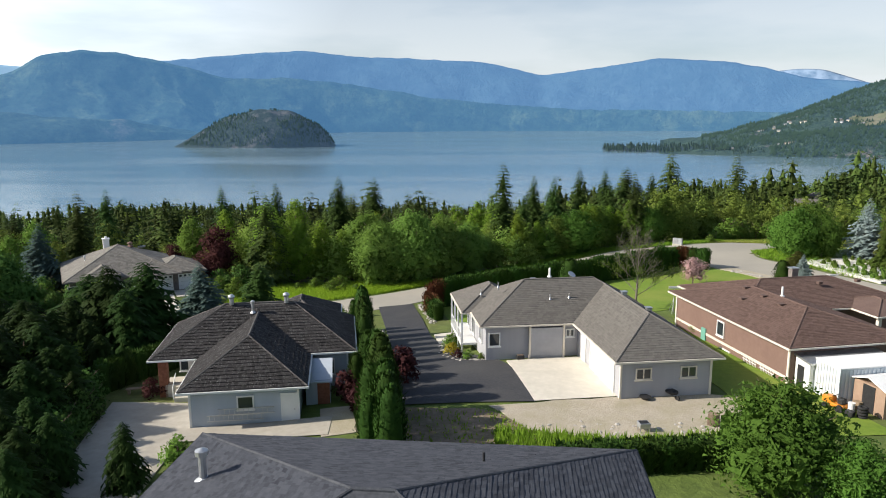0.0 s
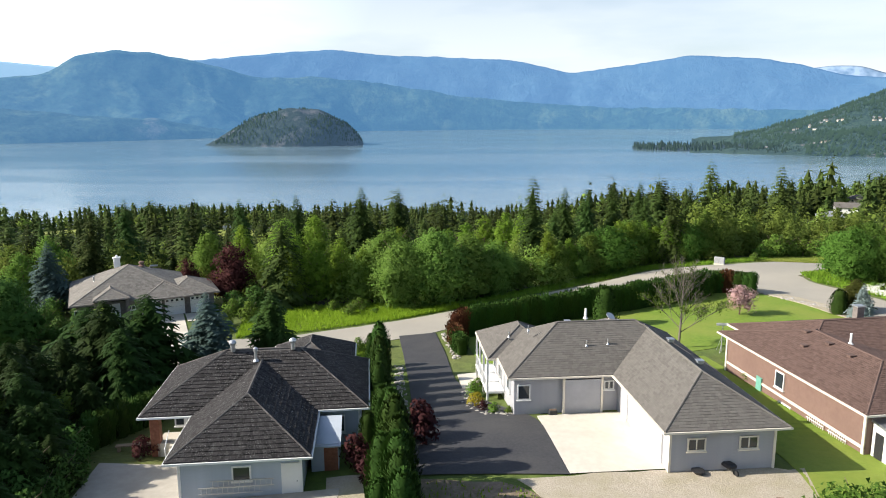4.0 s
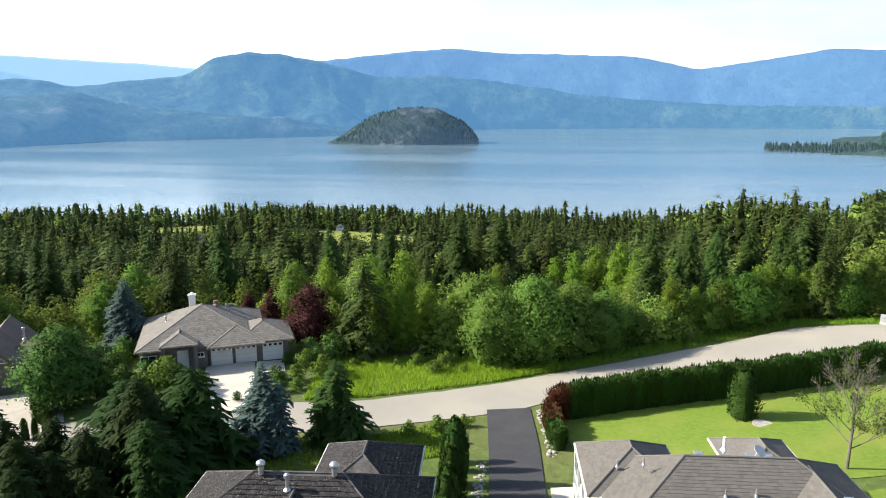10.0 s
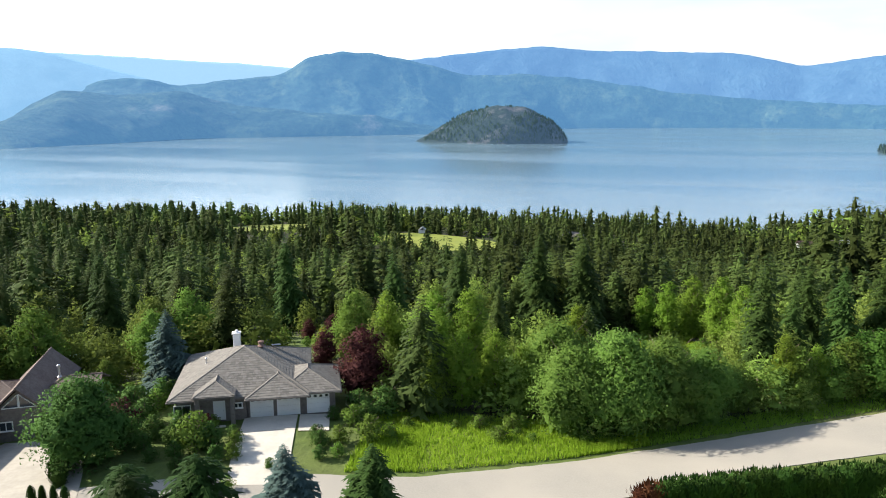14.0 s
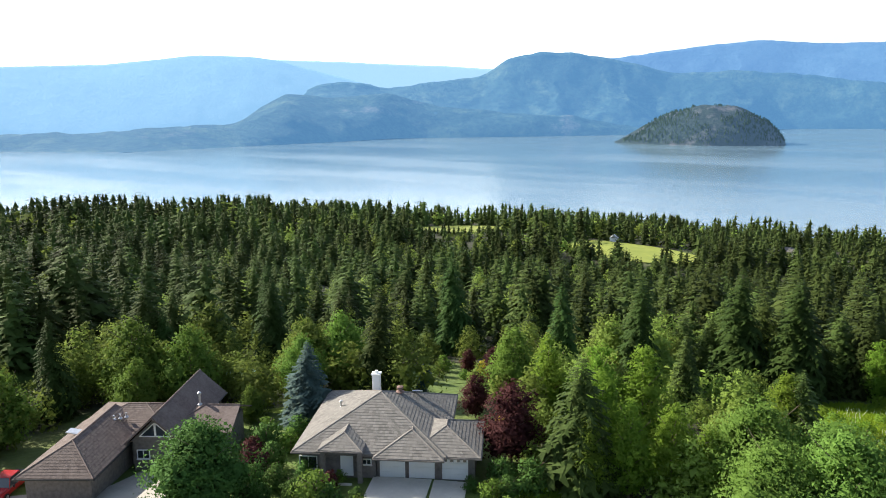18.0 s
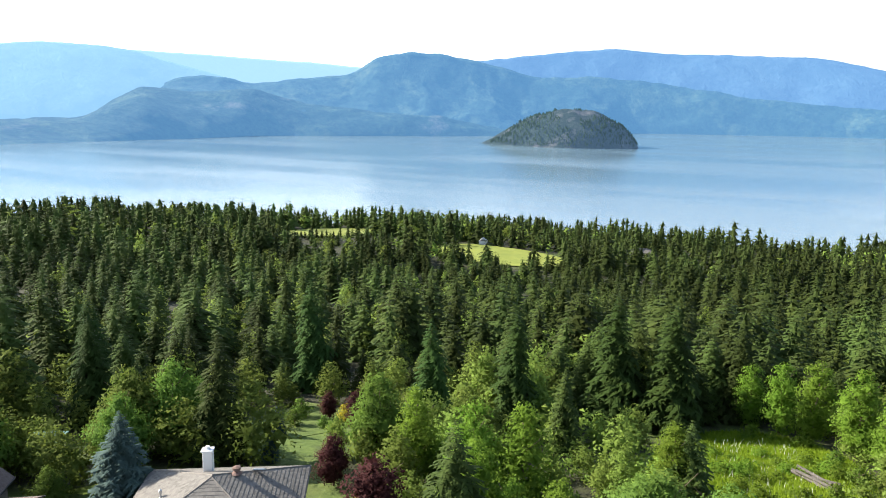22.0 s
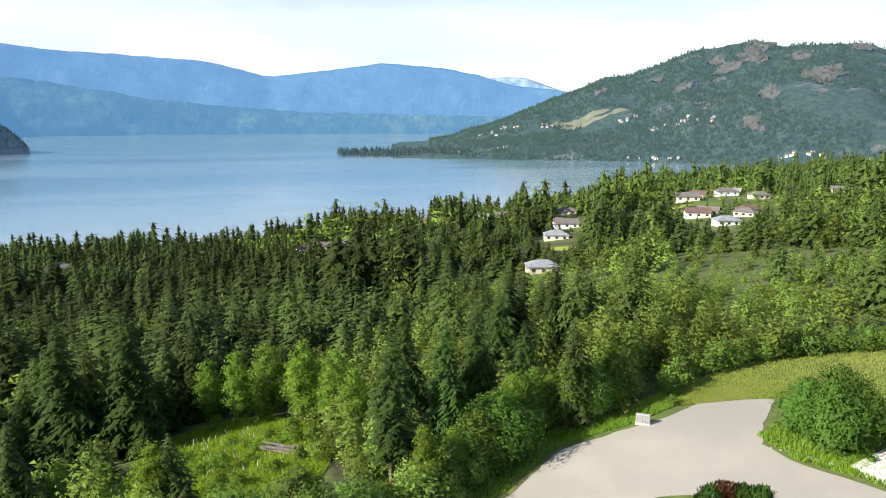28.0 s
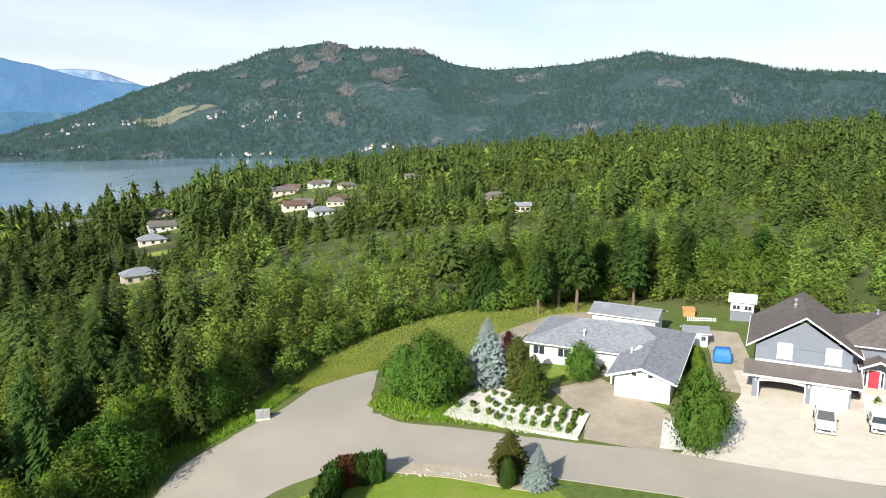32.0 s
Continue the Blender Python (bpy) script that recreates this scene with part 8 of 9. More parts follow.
M_WOOD = surface("weathered_wood", (0.22, 0.16, 0.1), (0.33, 0.25, 0.17), 3, (0.15, 0.11, 0.08), 1, 0.5, bumps=0.4, stretch=(1, 1, 6))
M_SHED = surface("tan_shed_siding", (0.3, 0.2, 0.14), (0.36, 0.25, 0.18), 3, None, bumps=0.1)

# steel container against the brown house, and the white lean-to behind it
ct = thing("shipping_container", B.matrix_basis @ pose(1.2, -3.6, 0.15), "pale blue corrugated steel shipping container", "container")
part("body", box_bm(0.06, 6.0, 0.06, 2.4, 0.05, 2.5), M_CONT, ct)
part("roof_sheet", box_bm(0, 6.06, 0, 2.44, 2.5, 2.58, 0.02), M_WHITE, ct, "white weathered roof sheet")
for k in range(20):
    part("rib", box_bm(0.14 + k * 0.295, 0.29 + k * 0.295, 0.0, 0.06, 0.15, 2.42, 0.02), M_CONT, ct)
for x in (0.0, 5.96):
    part("corner_post", box_bm(x, x + 0.1, -0.02, 0.1, 0, 2.5), M_CONT, ct)
for k in range(8):
    part("rib", box_bm(0.0, 0.06, 0.14 + k * 0.28, 0.28 + k * 0.28, 0.15, 2.42, 0.02), M_WHITE, ct)
an = thing("lean_to_shed", B.matrix_basis @ pose(0.9, -1.1, -0.1), "white lean-to shed with an open door", "shed")
part("wall", box_bm(0, 6.4, 0, 1.5, -0.3, 2.35), M_WHITE, an)
slab("roof", [[(-0.1, -0.15, 2.4), (6.6, -0.15, 2.4), (6.6, 1.6, 2.62), (-0.1, 1.6, 2.62)]], M_STEEL, an)
# a flat black panel paints the unlit inside of the open door
part("dark_doorway_panel", box_bm(-0.02, 0.02, 0.55, 1.25, 0.0, 1.9), M_DARK, an)
sh = thing("garden_shed", pose(26.4, 43.4, gz(26.4, 43.4), 0, 0, 14), "tan garden shed with a white roof", "shed")
part("wall", box_bm(0, 3.2, 0, 2.6, -0.2, 1.9), M_SHED, sh)
slab("roof", [[(-0.2, -0.2, 1.95), (3.4, -0.2, 1.95), (3.4, 1.3, 2.45), (-0.2, 1.3, 2.45)], [(3.4, 2.8, 1.95), (-0.2, 2.8, 1.95), (-0.2, 1.3, 2.45), (3.4, 1.3, 2.45)]], M_WHITE, sh, 0.1)
# black panel on the solid wall, painting the dark inside of an opening
part("dark_doorway_panel", box_bm(-0.03, 0.0, 0.8, 1.8, 0.0, 1.8), M_DARK, sh)


def tyre(name_parent, z, r=0.33):
    bm = bmesh.new()
    n, k = 18, 8
    rows = [[bm.verts.new(((r - 0.1 + 0.1 * math.cos(b)) * math.cos(a), (r - 0.1 + 0.1 * math.cos(b)) * math.sin(a), z + 0.1 + 0.1 * math.sin(b))) for b in [2 * math.pi * j / k for j in range(k)]] for a in [2 * math.pi * i / n for i in range(n)]]
    for i in range(n):
        for j in range(k):
            bm.faces.new((rows[i][j], rows[(i + 1) % n][j], rows[(i + 1) % n][(j + 1) % k], rows[i][(j + 1) % k]))
    return part("tyre", bm, M_TYRE, name_parent, smooth=True)


ty = thing("tyre_stack", pose(25.2, 43.6, gz(25.2, 43.6)), "stack of four worn black tyres", "tyres")
for k in range(4):
    tyre(ty, k * 0.2)
mo = thing("garden_tractor", pose(24.3, 45.0, gz(24.3, 45), 0, 0, 30), "orange garden tractor parked by a container", "mower")
part("hood", box_bm(-0.3, 0.3, 0.2, 0.95, 0.35, 0.85, 0.08), M_ORANGE, mo)
part("chassis", box_bm(-0.35, 0.35, -0.6, 0.3, 0.25, 0.5, 0.04), M_ORANGE, mo)
part("seat", box_bm(-0.22, 0.22, -0.5, -0.1, 0.5, 0.9, 0.05), M_DARK, mo)
part("steering_wheel", put_bm(cyl_bm(0.18, 0.18, 0, 0.03, 12), pose(0, 0.15, 0.95, -25)), M_DARK, mo)
for x, y, r in ((-0.42, -0.4, 0.26), (0.42, -0.4, 0.26), (-0.36, 0.65, 0.18), (0.36, 0.65, 0.18)):
    part("wheel", put_bm(cyl_bm(r, r, -0.08, 0.08, 14), pose(x, y, r, 0, 90)), M_TYRE, mo)
for k, (x, y, w, h, mt, lb) in enumerate(((24.9, 44.4, 0.4, 0.7, M_WHITE, "white plastic drum beside a shed"), (25.8, 45.2, 0.5, 0.5, M_WOOD, "wooden crate beside a shed"), (24.5, 43.8, 0.5, 0.35, M_DARK, "black storage tub in the yard"))):
    o = thing(("drum", "crate", "tub")[k], pose(x, y, gz(x, y), 0, 0, 20 * k), lb, ("drum", "crate", "tub")[k])
    part("body", box_bm(-w / 2, w / 2, -w / 2, w / 2, 0, h, 0.04) if k else cyl_bm(w / 2, w / 2, 0, h, 14), mt, o)
    part("lid", box_bm(-w / 2 - 0.02, w / 2 + 0.02, -w / 2 - 0.02, w / 2 + 0.02, h, h + 0.05, 0.01) if k else cyl_bm(w / 2 + 0.02, w / 2 + 0.02, h, h + 0.04, 14), mt, o)

stump = thing("tree_stump", pose(15.3, 42.2, gz(15.3, 42.2)), "cut tree stump with pale top", "stump")
bm = cyl_bm(0.42, 0.34, -0.1, 0.75, 14)
for v in bm.verts:
    v.co.x += 0.04 * math.sin(5 * math.atan2(v.co.y, v.co.x))
part("trunk", bm, M_BARK, stump)
part("cut_face", cyl_bm(0.31, 0.31, 0.75, 0.77, 14), M_WOOD, stump)
fp = thing("fire_pit", pose(10.7, 41.2, gz(10.7, 41.2), 0, 0, 8), "square metal fire pit on short legs", "fire pit")
part("bowl", box_bm(-0.35, 0.35, -0.3, 0.3, 0.3, 0.62, 0.03), M_STEEL, fp)
part("ash", box_bm(-0.28, 0.28, -0.23, 0.23, 0.6, 0.625), M_DARK, fp)
for x in (-0.28, 0.28):
    for y in (-0.24, 0.24):
        part("leg", box_bm(x - 0.03, x + 0.03, y - 0.03, y + 0.03, 0, 0.3), M_STEEL, fp)
wb_ = thing("wheelbarrow", pose(13.9, 46.7, gz(13.9, 46.7), 0, 0, 25), "dark wheelbarrow tipped beside a wall", "wheelbarrow")
part("tray", box_bm(-0.32, 0.32, -0.45, 0.45, 0.3, 0.6, 0.1), M_DARK, wb_)
for x in (-0.25, 0.25):
    part("handle", tube_bm((x, -0.3, 0.35), (x * 1.1, 1.0, 0.55), 0.025), M_WOOD, wb_)
    part("leg", tube_bm((x, 0.3, 0.35), (x, 0.35, 0.0), 0.02), M_STEEL, wb_)
part("wheel", put_bm(cyl_bm(0.19, 0.19, -0.05, 0.05, 14), pose(0, -0.65, 0.19, 0, 90)), M_TYRE, wb_)
cp = thing("charcoal_grill", pose(12.0, 46.2, gz(12, 46.2)), "low black kettle on the gravel", "grill")
part("bowl", cyl_bm(0.18, 0.38, 0.05, 0.25, 14), M_DARK, cp)
part("rim", cyl_bm(0.4, 0.4, 0.25, 0.28, 14), M_DARK, cp)
mt_ = thing("door_mat", G.matrix_basis @ pose(-0.9, -4.6, -0.02 + 0.08), "dark mat lying on the concrete pad", "mat")
part("mat", box_bm(-0.55, 0.55, -0.45, 0.45, 0, 0.03, 0.01), M_DARK, mt_)
bl = thing("planter_box", G.matrix_basis @ pose(-4.3, 0.1, -0.05), "dark planter by the entry", "planter")
part("pot", box_bm(-0.3, 0.3, -0.2, 0.2, 0, 0.4, 0.05), M_DARK, bl)
part("soil", box_bm(-0.25, 0.25, -0.15, 0.15, 0.38, 0.42), M_BARK, bl)
# weather mast
ms = thing("weather_mast", pose(21.0, 71.5, gz(21, 71.5)), "thin steel mast with a white vane", "mast")
part("pole", tube_bm((0, 0, -0.2), (0, 0, 2.6), 0.04), M_STEEL, ms)
for a in range(3):
    part("leg", tube_bm((math.cos(a * 2.1) * 0.6, math.sin(a * 2.1) * 0.6, 0), (0, 0, 1.6), 0.02), M_STEEL, ms)
part("vane", box_bm(-0.6, 0.6, -0.03, 0.03, 2.55, 2.8, 0.02), M_WHITE, ms)
# hot stones round the lawn disc
disc = thing("stone_disc", pose(13.4, 81.7, gz(13.4, 81.7)), "round stone slab in the lawn", "slab")
part("slab", cyl_bm(0.9, 0.9, -0.1, 0.08, 20), M_ROCK, disc)
bench = thing("garden_bench", pose(-24.2, 48.9, gz(-24.2, 48.9), 0, 0, 15), "low wooden bench at the edge of a drive", "bench")
part("seat", box_bm(-1.4, 1.4, -0.2, 0.2, 0.38, 0.45, 0.01), M_WOOD, bench)
for x in (-1.2, 1.2):
    part("leg", box_bm(x - 0.08, x + 0.08, -0.18, 0.18, 0, 0.38), M_WOOD, bench)

# community mailbox beside the bend
mb = thing("mailbox_cabinet", pose(34.4, 116.9, gz(34.4, 116.9), 0, 0, -38) @ Matrix.Diagonal((0.85, 0.85, 0.8, 1)), "grey metal community mailbox cabinets", "mailbox")
part("plinth", box_bm(-0.95, 0.95, -0.3, 0.3, -0.1, 0.25), M_CONCRETE, mb)
for c in range(2):
    x0 = -0.92 + c * 0.93
    cab = part("cabinet", box_bm(x0, x0 + 0.9, -0.25, 0.25, 0.25, 1.5, 0.02), M_GREYSIDING, mb)
    for i in range(3):
        for j in range(5):
            part("mail_door", box_bm(x0 + 0.05 + i * 0.28, x0 + 0.29 + i * 0.28, -0.27, -0.25, 0.32 + j * 0.23, 0.52 + j * 0.23), M_STEEL, cab)
M_OLDLOG = surface("silvery_weathered_log", (0.1, 0.088, 0.074), (0.2, 0.18, 0.155), 3.0, (0.07, 0.06, 0.05), 0.8, 0.55, 0.85, bumps=0.6, bdist=0.03)
lg = thing("log_pile", pose(-3.2, 135.4, gz(-3.2, 135.4), 0, 0, 58), "heap of grey weathered logs in the clearing", "logs")
for k in range(9):
    part("log", put_bm(cyl_bm(0.2, 0.17, -2.2, 2.2, 9), pose((k % 4) * 0.5 - 0.7, (k * 37 % 5) * 0.35 - 0.7, 0.25 + 0.3 * (k // 4), 90 + (k % 3) * 4 - 4, 0, (k * 53) % 40 - 20)), M_OLDLOG, lg)


# ---- vehicles ----
def vehicle(name, m, label, paint, length, width, height, cab0, cab1, bed=False):
    """A body lofted along y (front at -y) with glazed cabin, wheels and lamps."""
    t = thing(name, m, label, "truck" if bed else "car")
    hl, hw = length / 2, width / 2
    bm = box_bm(-hw, hw, -hl, hl, 0.32, 0.95 if bed else 0.8, 0.09)
    for v in bm.verts:
        if v.co.z > 0.6 and v.co.y < -hl * 0.6:
            v.co.z -= 0.1
        if abs(v.co.y) > hl * 0.9:
            v.co.x *= 0.93
    part("body", bm, paint, t)
    bm = box_bm(-hw * 0.88, hw * 0.88, cab0, cab1, 0.75, height, 0.05)
    for v in bm.verts:
        if v.co.z > height - 0.2:
            v.co.x *= 0.86
            v.co.y += 0.42 if v.co.y < (cab0 + cab1) / 2 else (-0.12 if bed else -0.4)
    part("cabin_glass", bm, M_GLASS, t)
    part("roof", box_bm(-hw * 0.79, hw * 0.79, cab0 + 0.44, cab1 - (0.1 if bed else 0.38), height - 0.04, height + 0.05, 0.03), paint, t)
    part("hood", box_bm(-hw * 0.8, hw * 0.8, -hl + 0.12, cab0 + 0.08, 0.72, 0.99 if bed else 0.86, 0.06), paint, t)
    for sx in (-1, 1):
        for y0, y1 in ((cab0 + 0.05, cab0 + 0.45), (cab1 - 0.05, cab1 - (0.15 if bed else 0.42))):
            part("pillar", tube_bm((sx * hw * 0.87, y0, 0.8), (sx * hw * 0.76, y1, height), 0.04), paint, t)
        part("mirror", box_bm(sx * (hw + 0.1) - 0.09, sx * (hw + 0.1) + 0.09, cab0 + 0.35, cab0 + 0.5, 0.9, 1.1, 0.03), M_DARK, t)
        part("headlight", box_bm(sx * hw * 0.68 - 0.16, sx * hw * 0.68 + 0.16, -hl - 0.015, -hl + 0.06, 0.58, 0.75, 0.02), M_GLASS, t)
        part("tail_light", box_bm(sx * hw * 0.8 - 0.1, sx * hw * 0.8 + 0.1, hl - 0.05, hl + 0.015, 0.6, 0.8, 0.02), M_CARRED, t)
        for y in (-hl * 0.62, hl * 0.62):
            w = part("wheel", put_bm(cyl_bm(0.35, 0.35, -0.12, 0.12, 18), pose(sx * (hw - 0.1), y, 0.35, 0, 90)), M_TYRE, t)
            part("rim", put_bm(cyl_bm(0.2, 0.2, -0.13, 0.13, 12), pose(sx * (hw - 0.1), y, 0.35, 0, 90)), M_STEEL, w)
    part("grille", box_bm(-hw * 0.45, hw * 0.45, -hl - 0.02, -hl + 0.05, 0.5, 0.74, 0.02), M_DARK, t)
    part("bumper", box_bm(-hw * 0.92, hw * 0.92, -hl - 0.06, -hl + 0.08, 0.34, 0.48, 0.03), paint, t)
    if bed:
        part("cargo_bed", box_bm(-hw * 0.82, hw * 0.82, cab1 + 0.08, hl - 0.08, 0.7, 0.97), M_DARK, t)
    return t


vehicle("pickup_truck", pose(69.2, 67.3, gz(69.2, 67.3) + 0.09, 0, 0, -77), "white pickup truck parked on a forecourt", M_CARWHITE, 6.1, 2.05, 1.88, -1.15, 1.1, True)
vehicle("sedan_car", pose(71.5, 62.7, gz(71.5, 62.7) + 0.09, 0, 0, -77), "white sedan parked on a forecourt", M_CARWHITE, 4.6, 1.8, 1.42, -1.0, 1.6)
vehicle("pickup_truck", pose(-72.6, 67.6, gz(-72.6, 67.6) + 0.05, 0, 0, 35), "dark red pickup parked under trees", M_CARRED, 5.2, 1.9, 1.75, -1.1, 0.9, True)

# tarpaulin over a boat or trailer
tp = thing("covered_trailer", pose(82.3, 82.0, gz(82.3, 82.0) + 0.08, 0, 0, 20) @ Matrix.Diagonal((0.95, 0.72, 1.1, 1)), "trailer under a bright blue tarpaulin", "trailer")
bm = bmesh.new()
bmesh.ops.create_cube(bm, size=1, matrix=Matrix.Translation((0, 0, 0.85)) @ Matrix.Diagonal((2.0, 3.2, 1.7, 1)))
bmesh.ops.subdivide_edges(bm, edges=bm.edges, cuts=5, use_grid_fill=True)
for v in bm.verts:
    if v.co.z > 1.0:
        k = (v.co.z - 1.0) / 0.7
        v.co.x *= 1 - 0.35 * k
        v.co.y *= 1 - 0.25 * k
    v.co += Vector((noise.noise(v.co * 2.1), noise.noise(v.co * 2.1 + Vector((9, 0, 0))), noise.noise(v.co * 1.7))) * 0.1
    v.co.z = max(v.co.z, 0.12)
part("tarpaulin", bm, M_BLUEPL, tp, smooth=True)
for x in (-0.8, 0.8):
    part("wheel", put_bm(cyl_bm(0.3, 0.3, -0.1, 0.1, 14), pose(x, 0, 0.3, 0, 90)), M_TYRE, tp)
part("drawbar", tube_bm((0, -1.5, 0.35), (0, -2.6, 0.3), 0.05), M_STEEL, tp)

# behind the bungalow: long outbuilding, small shed, playhouse
ob_ = thing("outbuilding", N.matrix_basis @ pose(-8.9, 25.6, 0.1, 0, 0, -3), "long low garage with grey shingle roof", "outbuilding")
hip(ob_, -0.5, 10, 0, 6.4, 2.6, 0.3, M_GREYROOF, gable="we", trim=M_WHITE)
part("wall", box_bm(0, 9.5, 0.5, 5.9, -0.4, 2.5), M_WHITE, ob_)
window(ob_, 3, 0.47, 1.0, 1.2, 0.8, 0)
window(ob_, 6.5, 0.47, 1.0, 1.2, 0.8, 0)
ss = thing("garden_shed", pose(86.5, 87.0, gz(86.5, 87.0), 0, 0, -66), "small white garden shed with grey roof", "shed")
part("wall", box_bm(-1.6, 1.6, 0, 2.6, -0.2, 2.1), M_WHITE, ss)
hip(ss, -1.9, 1.9, -0.3, 2.9, 2.1, 0.35, M_GREYROOF, gable="we", trim=M_WHITE)
part("door_leaf", box_bm(-0.9, 0.3, -0.04, 0.0, 0.0, 1.9), M_WHITE, ss)
window(ss, 1.0, -0.03, 1.0, 0.6, 0.6, 0, M_WSIDING)
ph = thing("playhouse", pose(102.5, 85.4, gz(102.5, 85.4), 0, 0, -75), "blue and white garden playhouse with a flat roof", "playhouse")
part("wall", box_bm(-1.7, 1.7, 0, 2.4, -0.2, 1.6), M_WSIDING, ph)
part("upper_wall", box_bm(-1.7, 1.7, 0, 2.4, 1.6, 2.8), M_WHITE, ph)
part("roof", put_bm(box_bm(-2.1, 2.1, -1.5, 1.6, 0, 0.12), pose(0, 1.2, 3.35, 14)), M_WHITE, ph, "pale sloping roof sheet")
for x in (-0.85, 0.85):
    window(ph, x, -0.03, 1.75, 1.2, 0.85, 0)
pk = thing("picket_fence", pose(98.5, 92.5, gz(98.5, 92.5), 0, 0, -62), "low white picket fence in a back garden", "fence")
for k in range(16):
    part("picket", box_bm(k * 0.28, k * 0.28 + 0.1, 0, 0.03, 0, 0.75), M_WHITE, pk)
for z in (0.2, 0.55):
    part("rail", box_bm(0, 4.4, 0.03, 0.06, z, z + 0.06), M_WHITE, pk)
hc = thing("orange_hutch", pose(101.8, 93.5, gz(101.8, 93.5), 0, 0, -60), "small orange-brown wooden hutch in a garden", "hutch")
part("body", box_bm(-0.9, 0.9, -0.6, 0.6, 0, 1.1), M_TANWOOD, hc)
slab("roof", [[(-1.0, -0.75, 1.1), (1.0, -0.75, 1.1), (1.0, 0.75, 1.4), (-1.0, 0.75, 1.4)]], M_TANWOOD, hc, 0.08)
pg = thing("pergola", pose(-83.8, 102.3, gz(-83.8, 102.3), 0, 0, 30), "green-roofed garden pergola on white posts", "pergola")
zt = -5.6 - gz(-83.8, 102.3)
for x in (-1.5, 1.5):
    for y in (-1.2, 1.2):
        part("post", box_bm(x - 0.07, x + 0.07, y - 0.07, y + 0.07, -0.2, zt), M_WHITE, pg)
for k in range(9):
    part("slat", box_bm(-1.9 + k * 0.45, -1.6 + k * 0.45, -1.6, 1.6, zt, zt + 0.08), surface("green_slat_paint", (0.1, 0.2, 0.17), (0.14, 0.26, 0.22), 2, None, bumps=0) if k == 0 else bpy.data.materials["green_slat_paint"], pg)

# rail fence by the shaded drive
fn = thing("rail_fence", pose(-54.6, 77.5, gz(-54.6, 77.5), 0, 0, 80), "dark wooden rail fence under trees", "fence")
for k in range(5):
    part("post", box_bm(k * 1.6 - 0.06, k * 1.6 + 0.06, -0.06, 0.06, -0.3, 1.1), M_WOOD, fn)
for z in (0.45, 0.9):
    part("rail", box_bm(0, 6.4, -0.03, 0.03, z, z + 0.1), M_WOOD, fn)


# ---- far houses ----
def far_house(x, y, w, ang, wall, roof, label, z=None, group="houses on the slope"):
    h = thing("far_house", pose(x, y, (gz(x, y) if z is None else z) - 0.2, 0, 0, ang), label, "house", group)
    d, e = w * 0.62, 4.0 if w > 14 else 3.4
    part("wall", box_bm(-w / 2, w / 2, -d / 2, d / 2, -2, e), wall, h)
    hip(h, -w / 2 - 0.7, w / 2 + 0.7, -d / 2 - 0.7, d / 2 + 0.7, e, 0.5, roof, gable="" if int(x) % 2 else "we")
    for k in range(3):
        c = -w / 2 + w * (k + 0.5) / 3
        part("window", box_bm(c - 0.8, c + 0.8, -d / 2 - 0.06, -d / 2, e - 2.2, e - 0.9), M_GLASS, h)
    return h


M_BEIGE = surface("beige_stucco", (0.55, 0.47, 0.38), (0.62, 0.54, 0.44), 0.5, None, bumps=0)
for k, (x, y, w, a) in enumerate(SITES):
    toward = -math.degrees(math.atan2(x - CX, y - CY))
    far_house(x, y, w, toward + a, (M_BEIGE, M_CREAM, M_BEIGE, M_WHITE, M_BEIGE)[k % 5], (M_GREYROOF, M_TANROOF, M_BROWNROOF, M_WROOF)[k % 4],
              ("beige house with grey roof among trees", "white house with tan roof among trees", "beige house with brown roof on the slope", "pale house with dark roof in the woods")[k % 4])
bn = thing("barn", pose(-214, 541, gz(-214, 541) + 0.3, 0, 0, 25), "small white barn at the edge of a field", "barn")
part("wall", box_bm(-3, 3, -4, 4, -1, 3), M_WHITE, bn)
hip(bn, -3.5, 3.5, -4.5, 4.5, 3, 0.6, M_WHITE, gable="sn")
gh = np.random.RandomState(6)
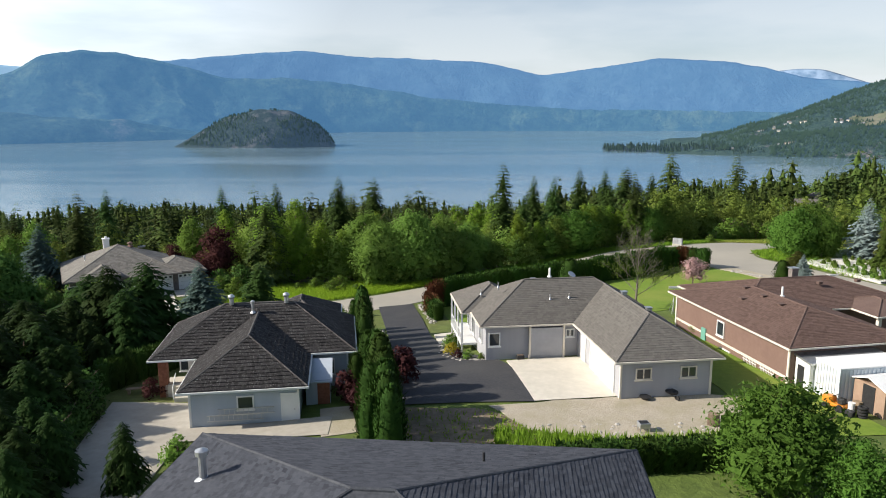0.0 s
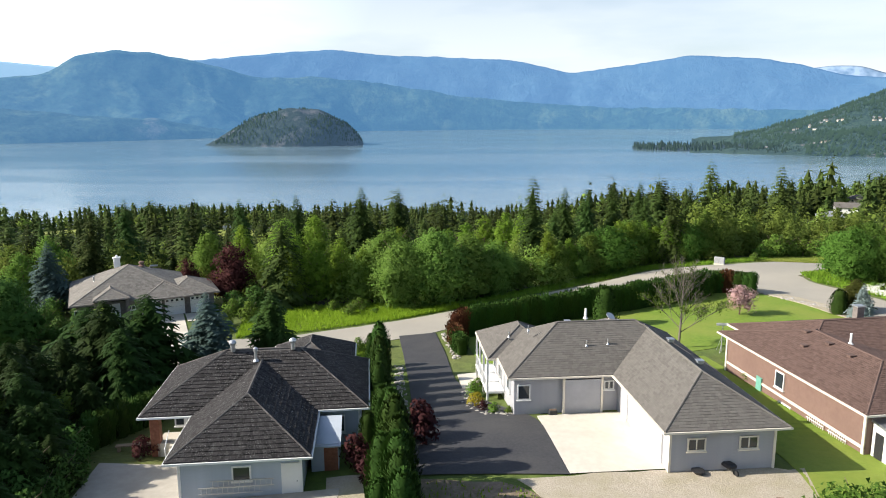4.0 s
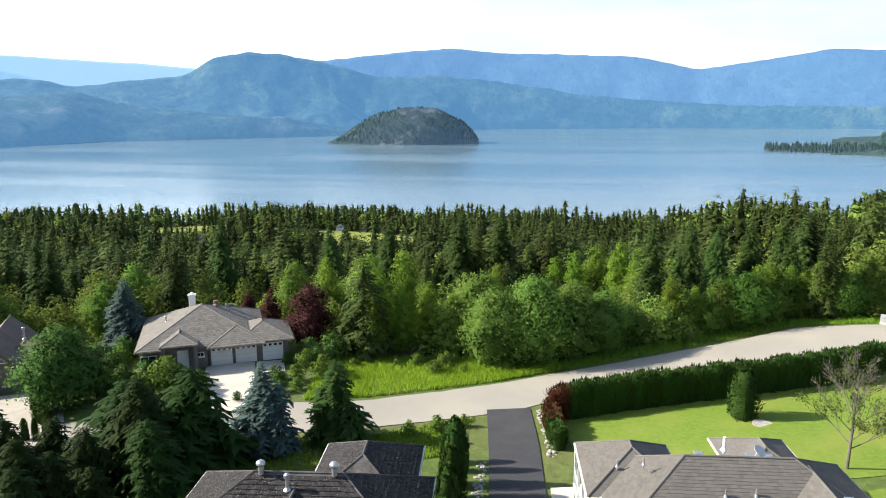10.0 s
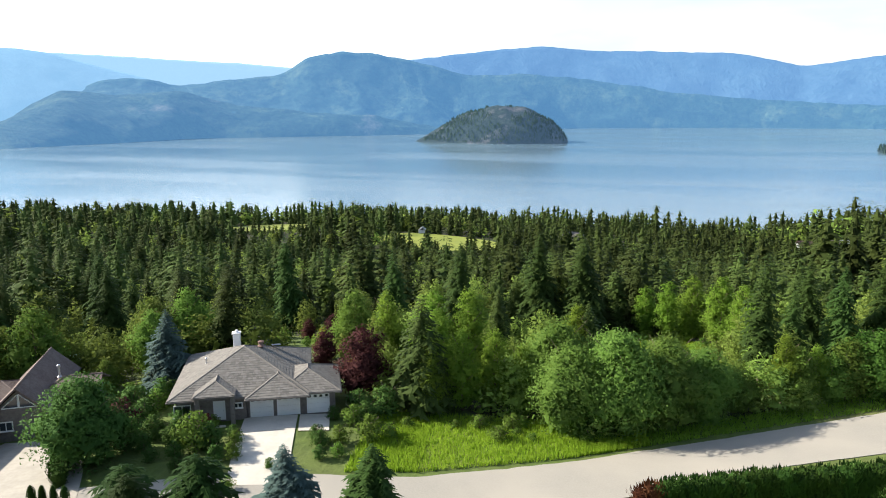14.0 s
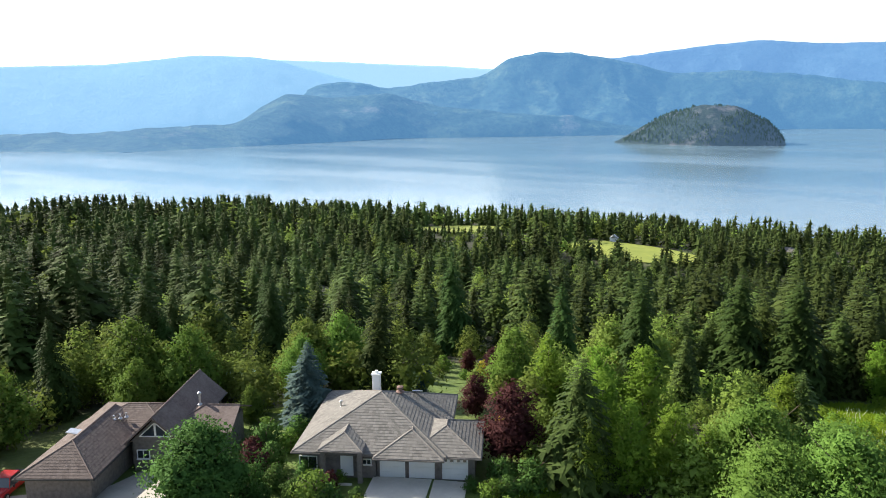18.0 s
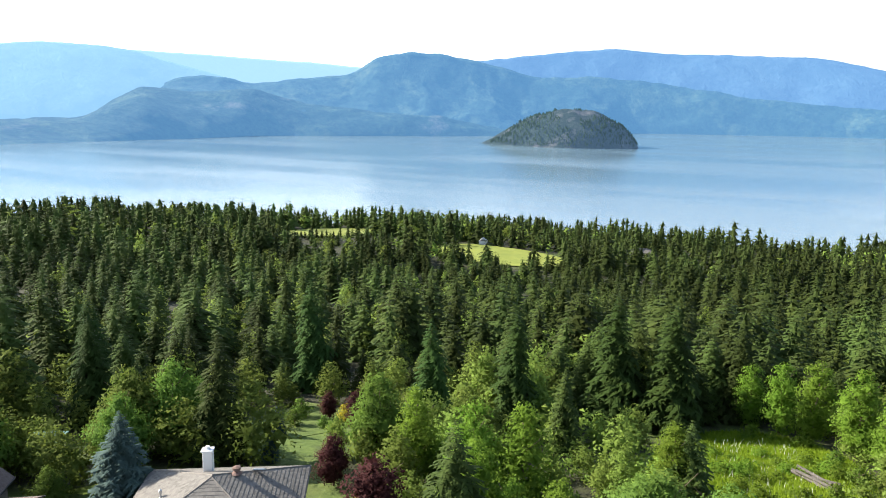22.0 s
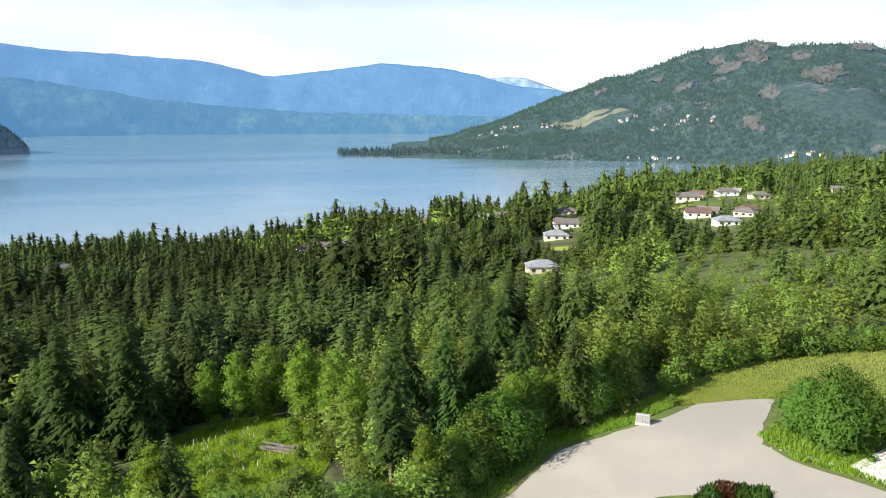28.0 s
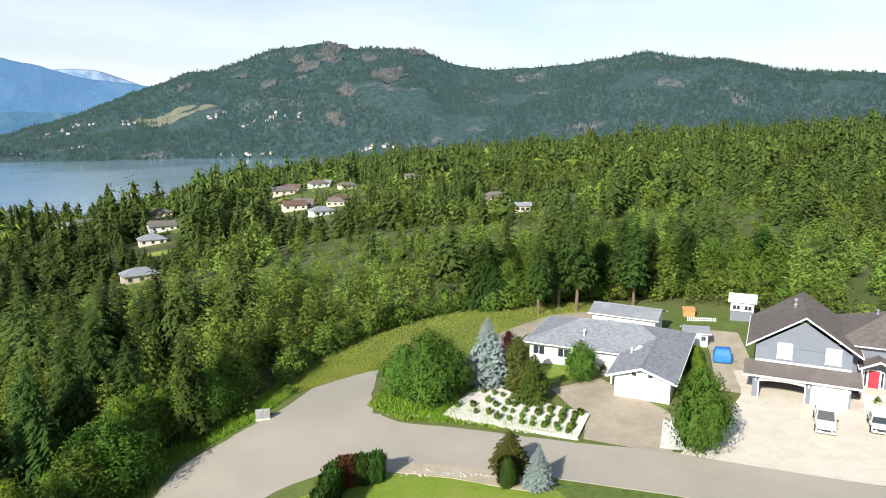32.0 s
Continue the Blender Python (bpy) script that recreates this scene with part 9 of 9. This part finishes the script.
for a0, a1, q0, q1, n in ((21.9, 25.5, 0.45, 0.6, 10), (26.6, 29.2, 0.44, 0.475, 9), (32.5, 34.5, 0.355, 0.385, 7), (35.2, 36.8, 0.235, 0.275, 8), (37.2, 40.2, 0.22, 0.245, 11), (19.6, 20.4, 0.22, 0.235, 4), (23.5, 24.5, 0.18, 0.195, 4), (44.1, 48.1, 0.025, 0.05, 14), (48.9, 51, 0.02, 0.044, 5), (33.3, 39.5, 0.018, 0.026, 6)):
    for p in MOUNTAIN(gh.uniform(a0, a1, n), gh.uniform(q0, q1, n)):
        if p[2] < WATER + 4:
            continue
        w = gh.uniform(7, 12)
        toward = -math.degrees(math.atan2(p[0] - CX, p[1] - CY))
        o = thing("far_house", pose(p[0], p[1], p[2], 0, 0, toward + gh.uniform(-30, 30)), "pale house across the bay", "house", "houses across the bay")
        part("wall", box_bm(-w / 2, w / 2, -4, 4, -6, 3.4), (M_BEIGE, M_GREYSIDING, M_CREAM, M_GREYSIDING)[gh.randint(4)], o)
        slab("roof", [[(-w / 2 - 1, -5, 3.4), (w / 2 + 1, -5, 3.4), (w / 2 + 1, 0, 6), (-w / 2 - 1, 0, 6)], [(w / 2 + 1, 5, 3.4), (-w / 2 - 1, 5, 3.4), (-w / 2 - 1, 0, 6), (w / 2 + 1, 0, 6)]], (M_GREYROOF, M_TANROOF)[gh.randint(2)], o)

# ---- rock faces and clearings on the mountain ----
M_CLIFF = surface("weathered_cliff_rock", (0.06, 0.068, 0.07), (0.11, 0.113, 0.117), 0.09, (0.035, 0.05, 0.035), 0.04, 0.46, 0.95, bumps=0.8, bdist=4.0)
M_SCREE = surface("bare_slope_earth", (0.11, 0.12, 0.1), (0.17, 0.17, 0.125), 0.05, (0.07, 0.11, 0.05), 0.03, 0.45, 0.95, bumps=0.5, bdist=2.0)
for a, q, wa, wq, m, nm, lb in [(*c, M_CLIFF, "rock_face", "bare grey-pink rock face on the mountain") for c in CLIFFS] + [(*c, M_SCREE, "clearing", "pale open clearing on the wooded mountain side") for c in CLEARINGS]:
    ga, gq_ = np.meshgrid(np.linspace(-1.4, 1.4, 41), np.linspace(-1.4, 1.4, 41))
    base = MOUNTAIN((a + ga * wa).ravel(), np.clip(q + gq_ * wq, 0, 0.998).ravel())
    n1 = fbm(base[:, 0], base[:, 1], 61, 90, 4)
    inside = (np.hypot(ga, gq_).ravel() + n1 * 1.5 < 0.95).reshape(41, 41)
    base[:, 2] += (5 if m == M_CLIFF else 2) + fbm(base[:, 0], base[:, 1], 62, 30, 4) * (14 if m == M_CLIFF else 2)
    i, j = np.where(inside[:-1, :-1] & inside[1:, :-1] & inside[:-1, 1:] & inside[1:, 1:])
    if len(i) < 4:
        continue
    kk = i * 41 + j
    tagged(mesh_obj(nm, base, np.stack([kk, kk + 1, kk + 42, kk + 41], -1), m), lb, "rock" if m == M_CLIFF else "clearing", kind="structure")
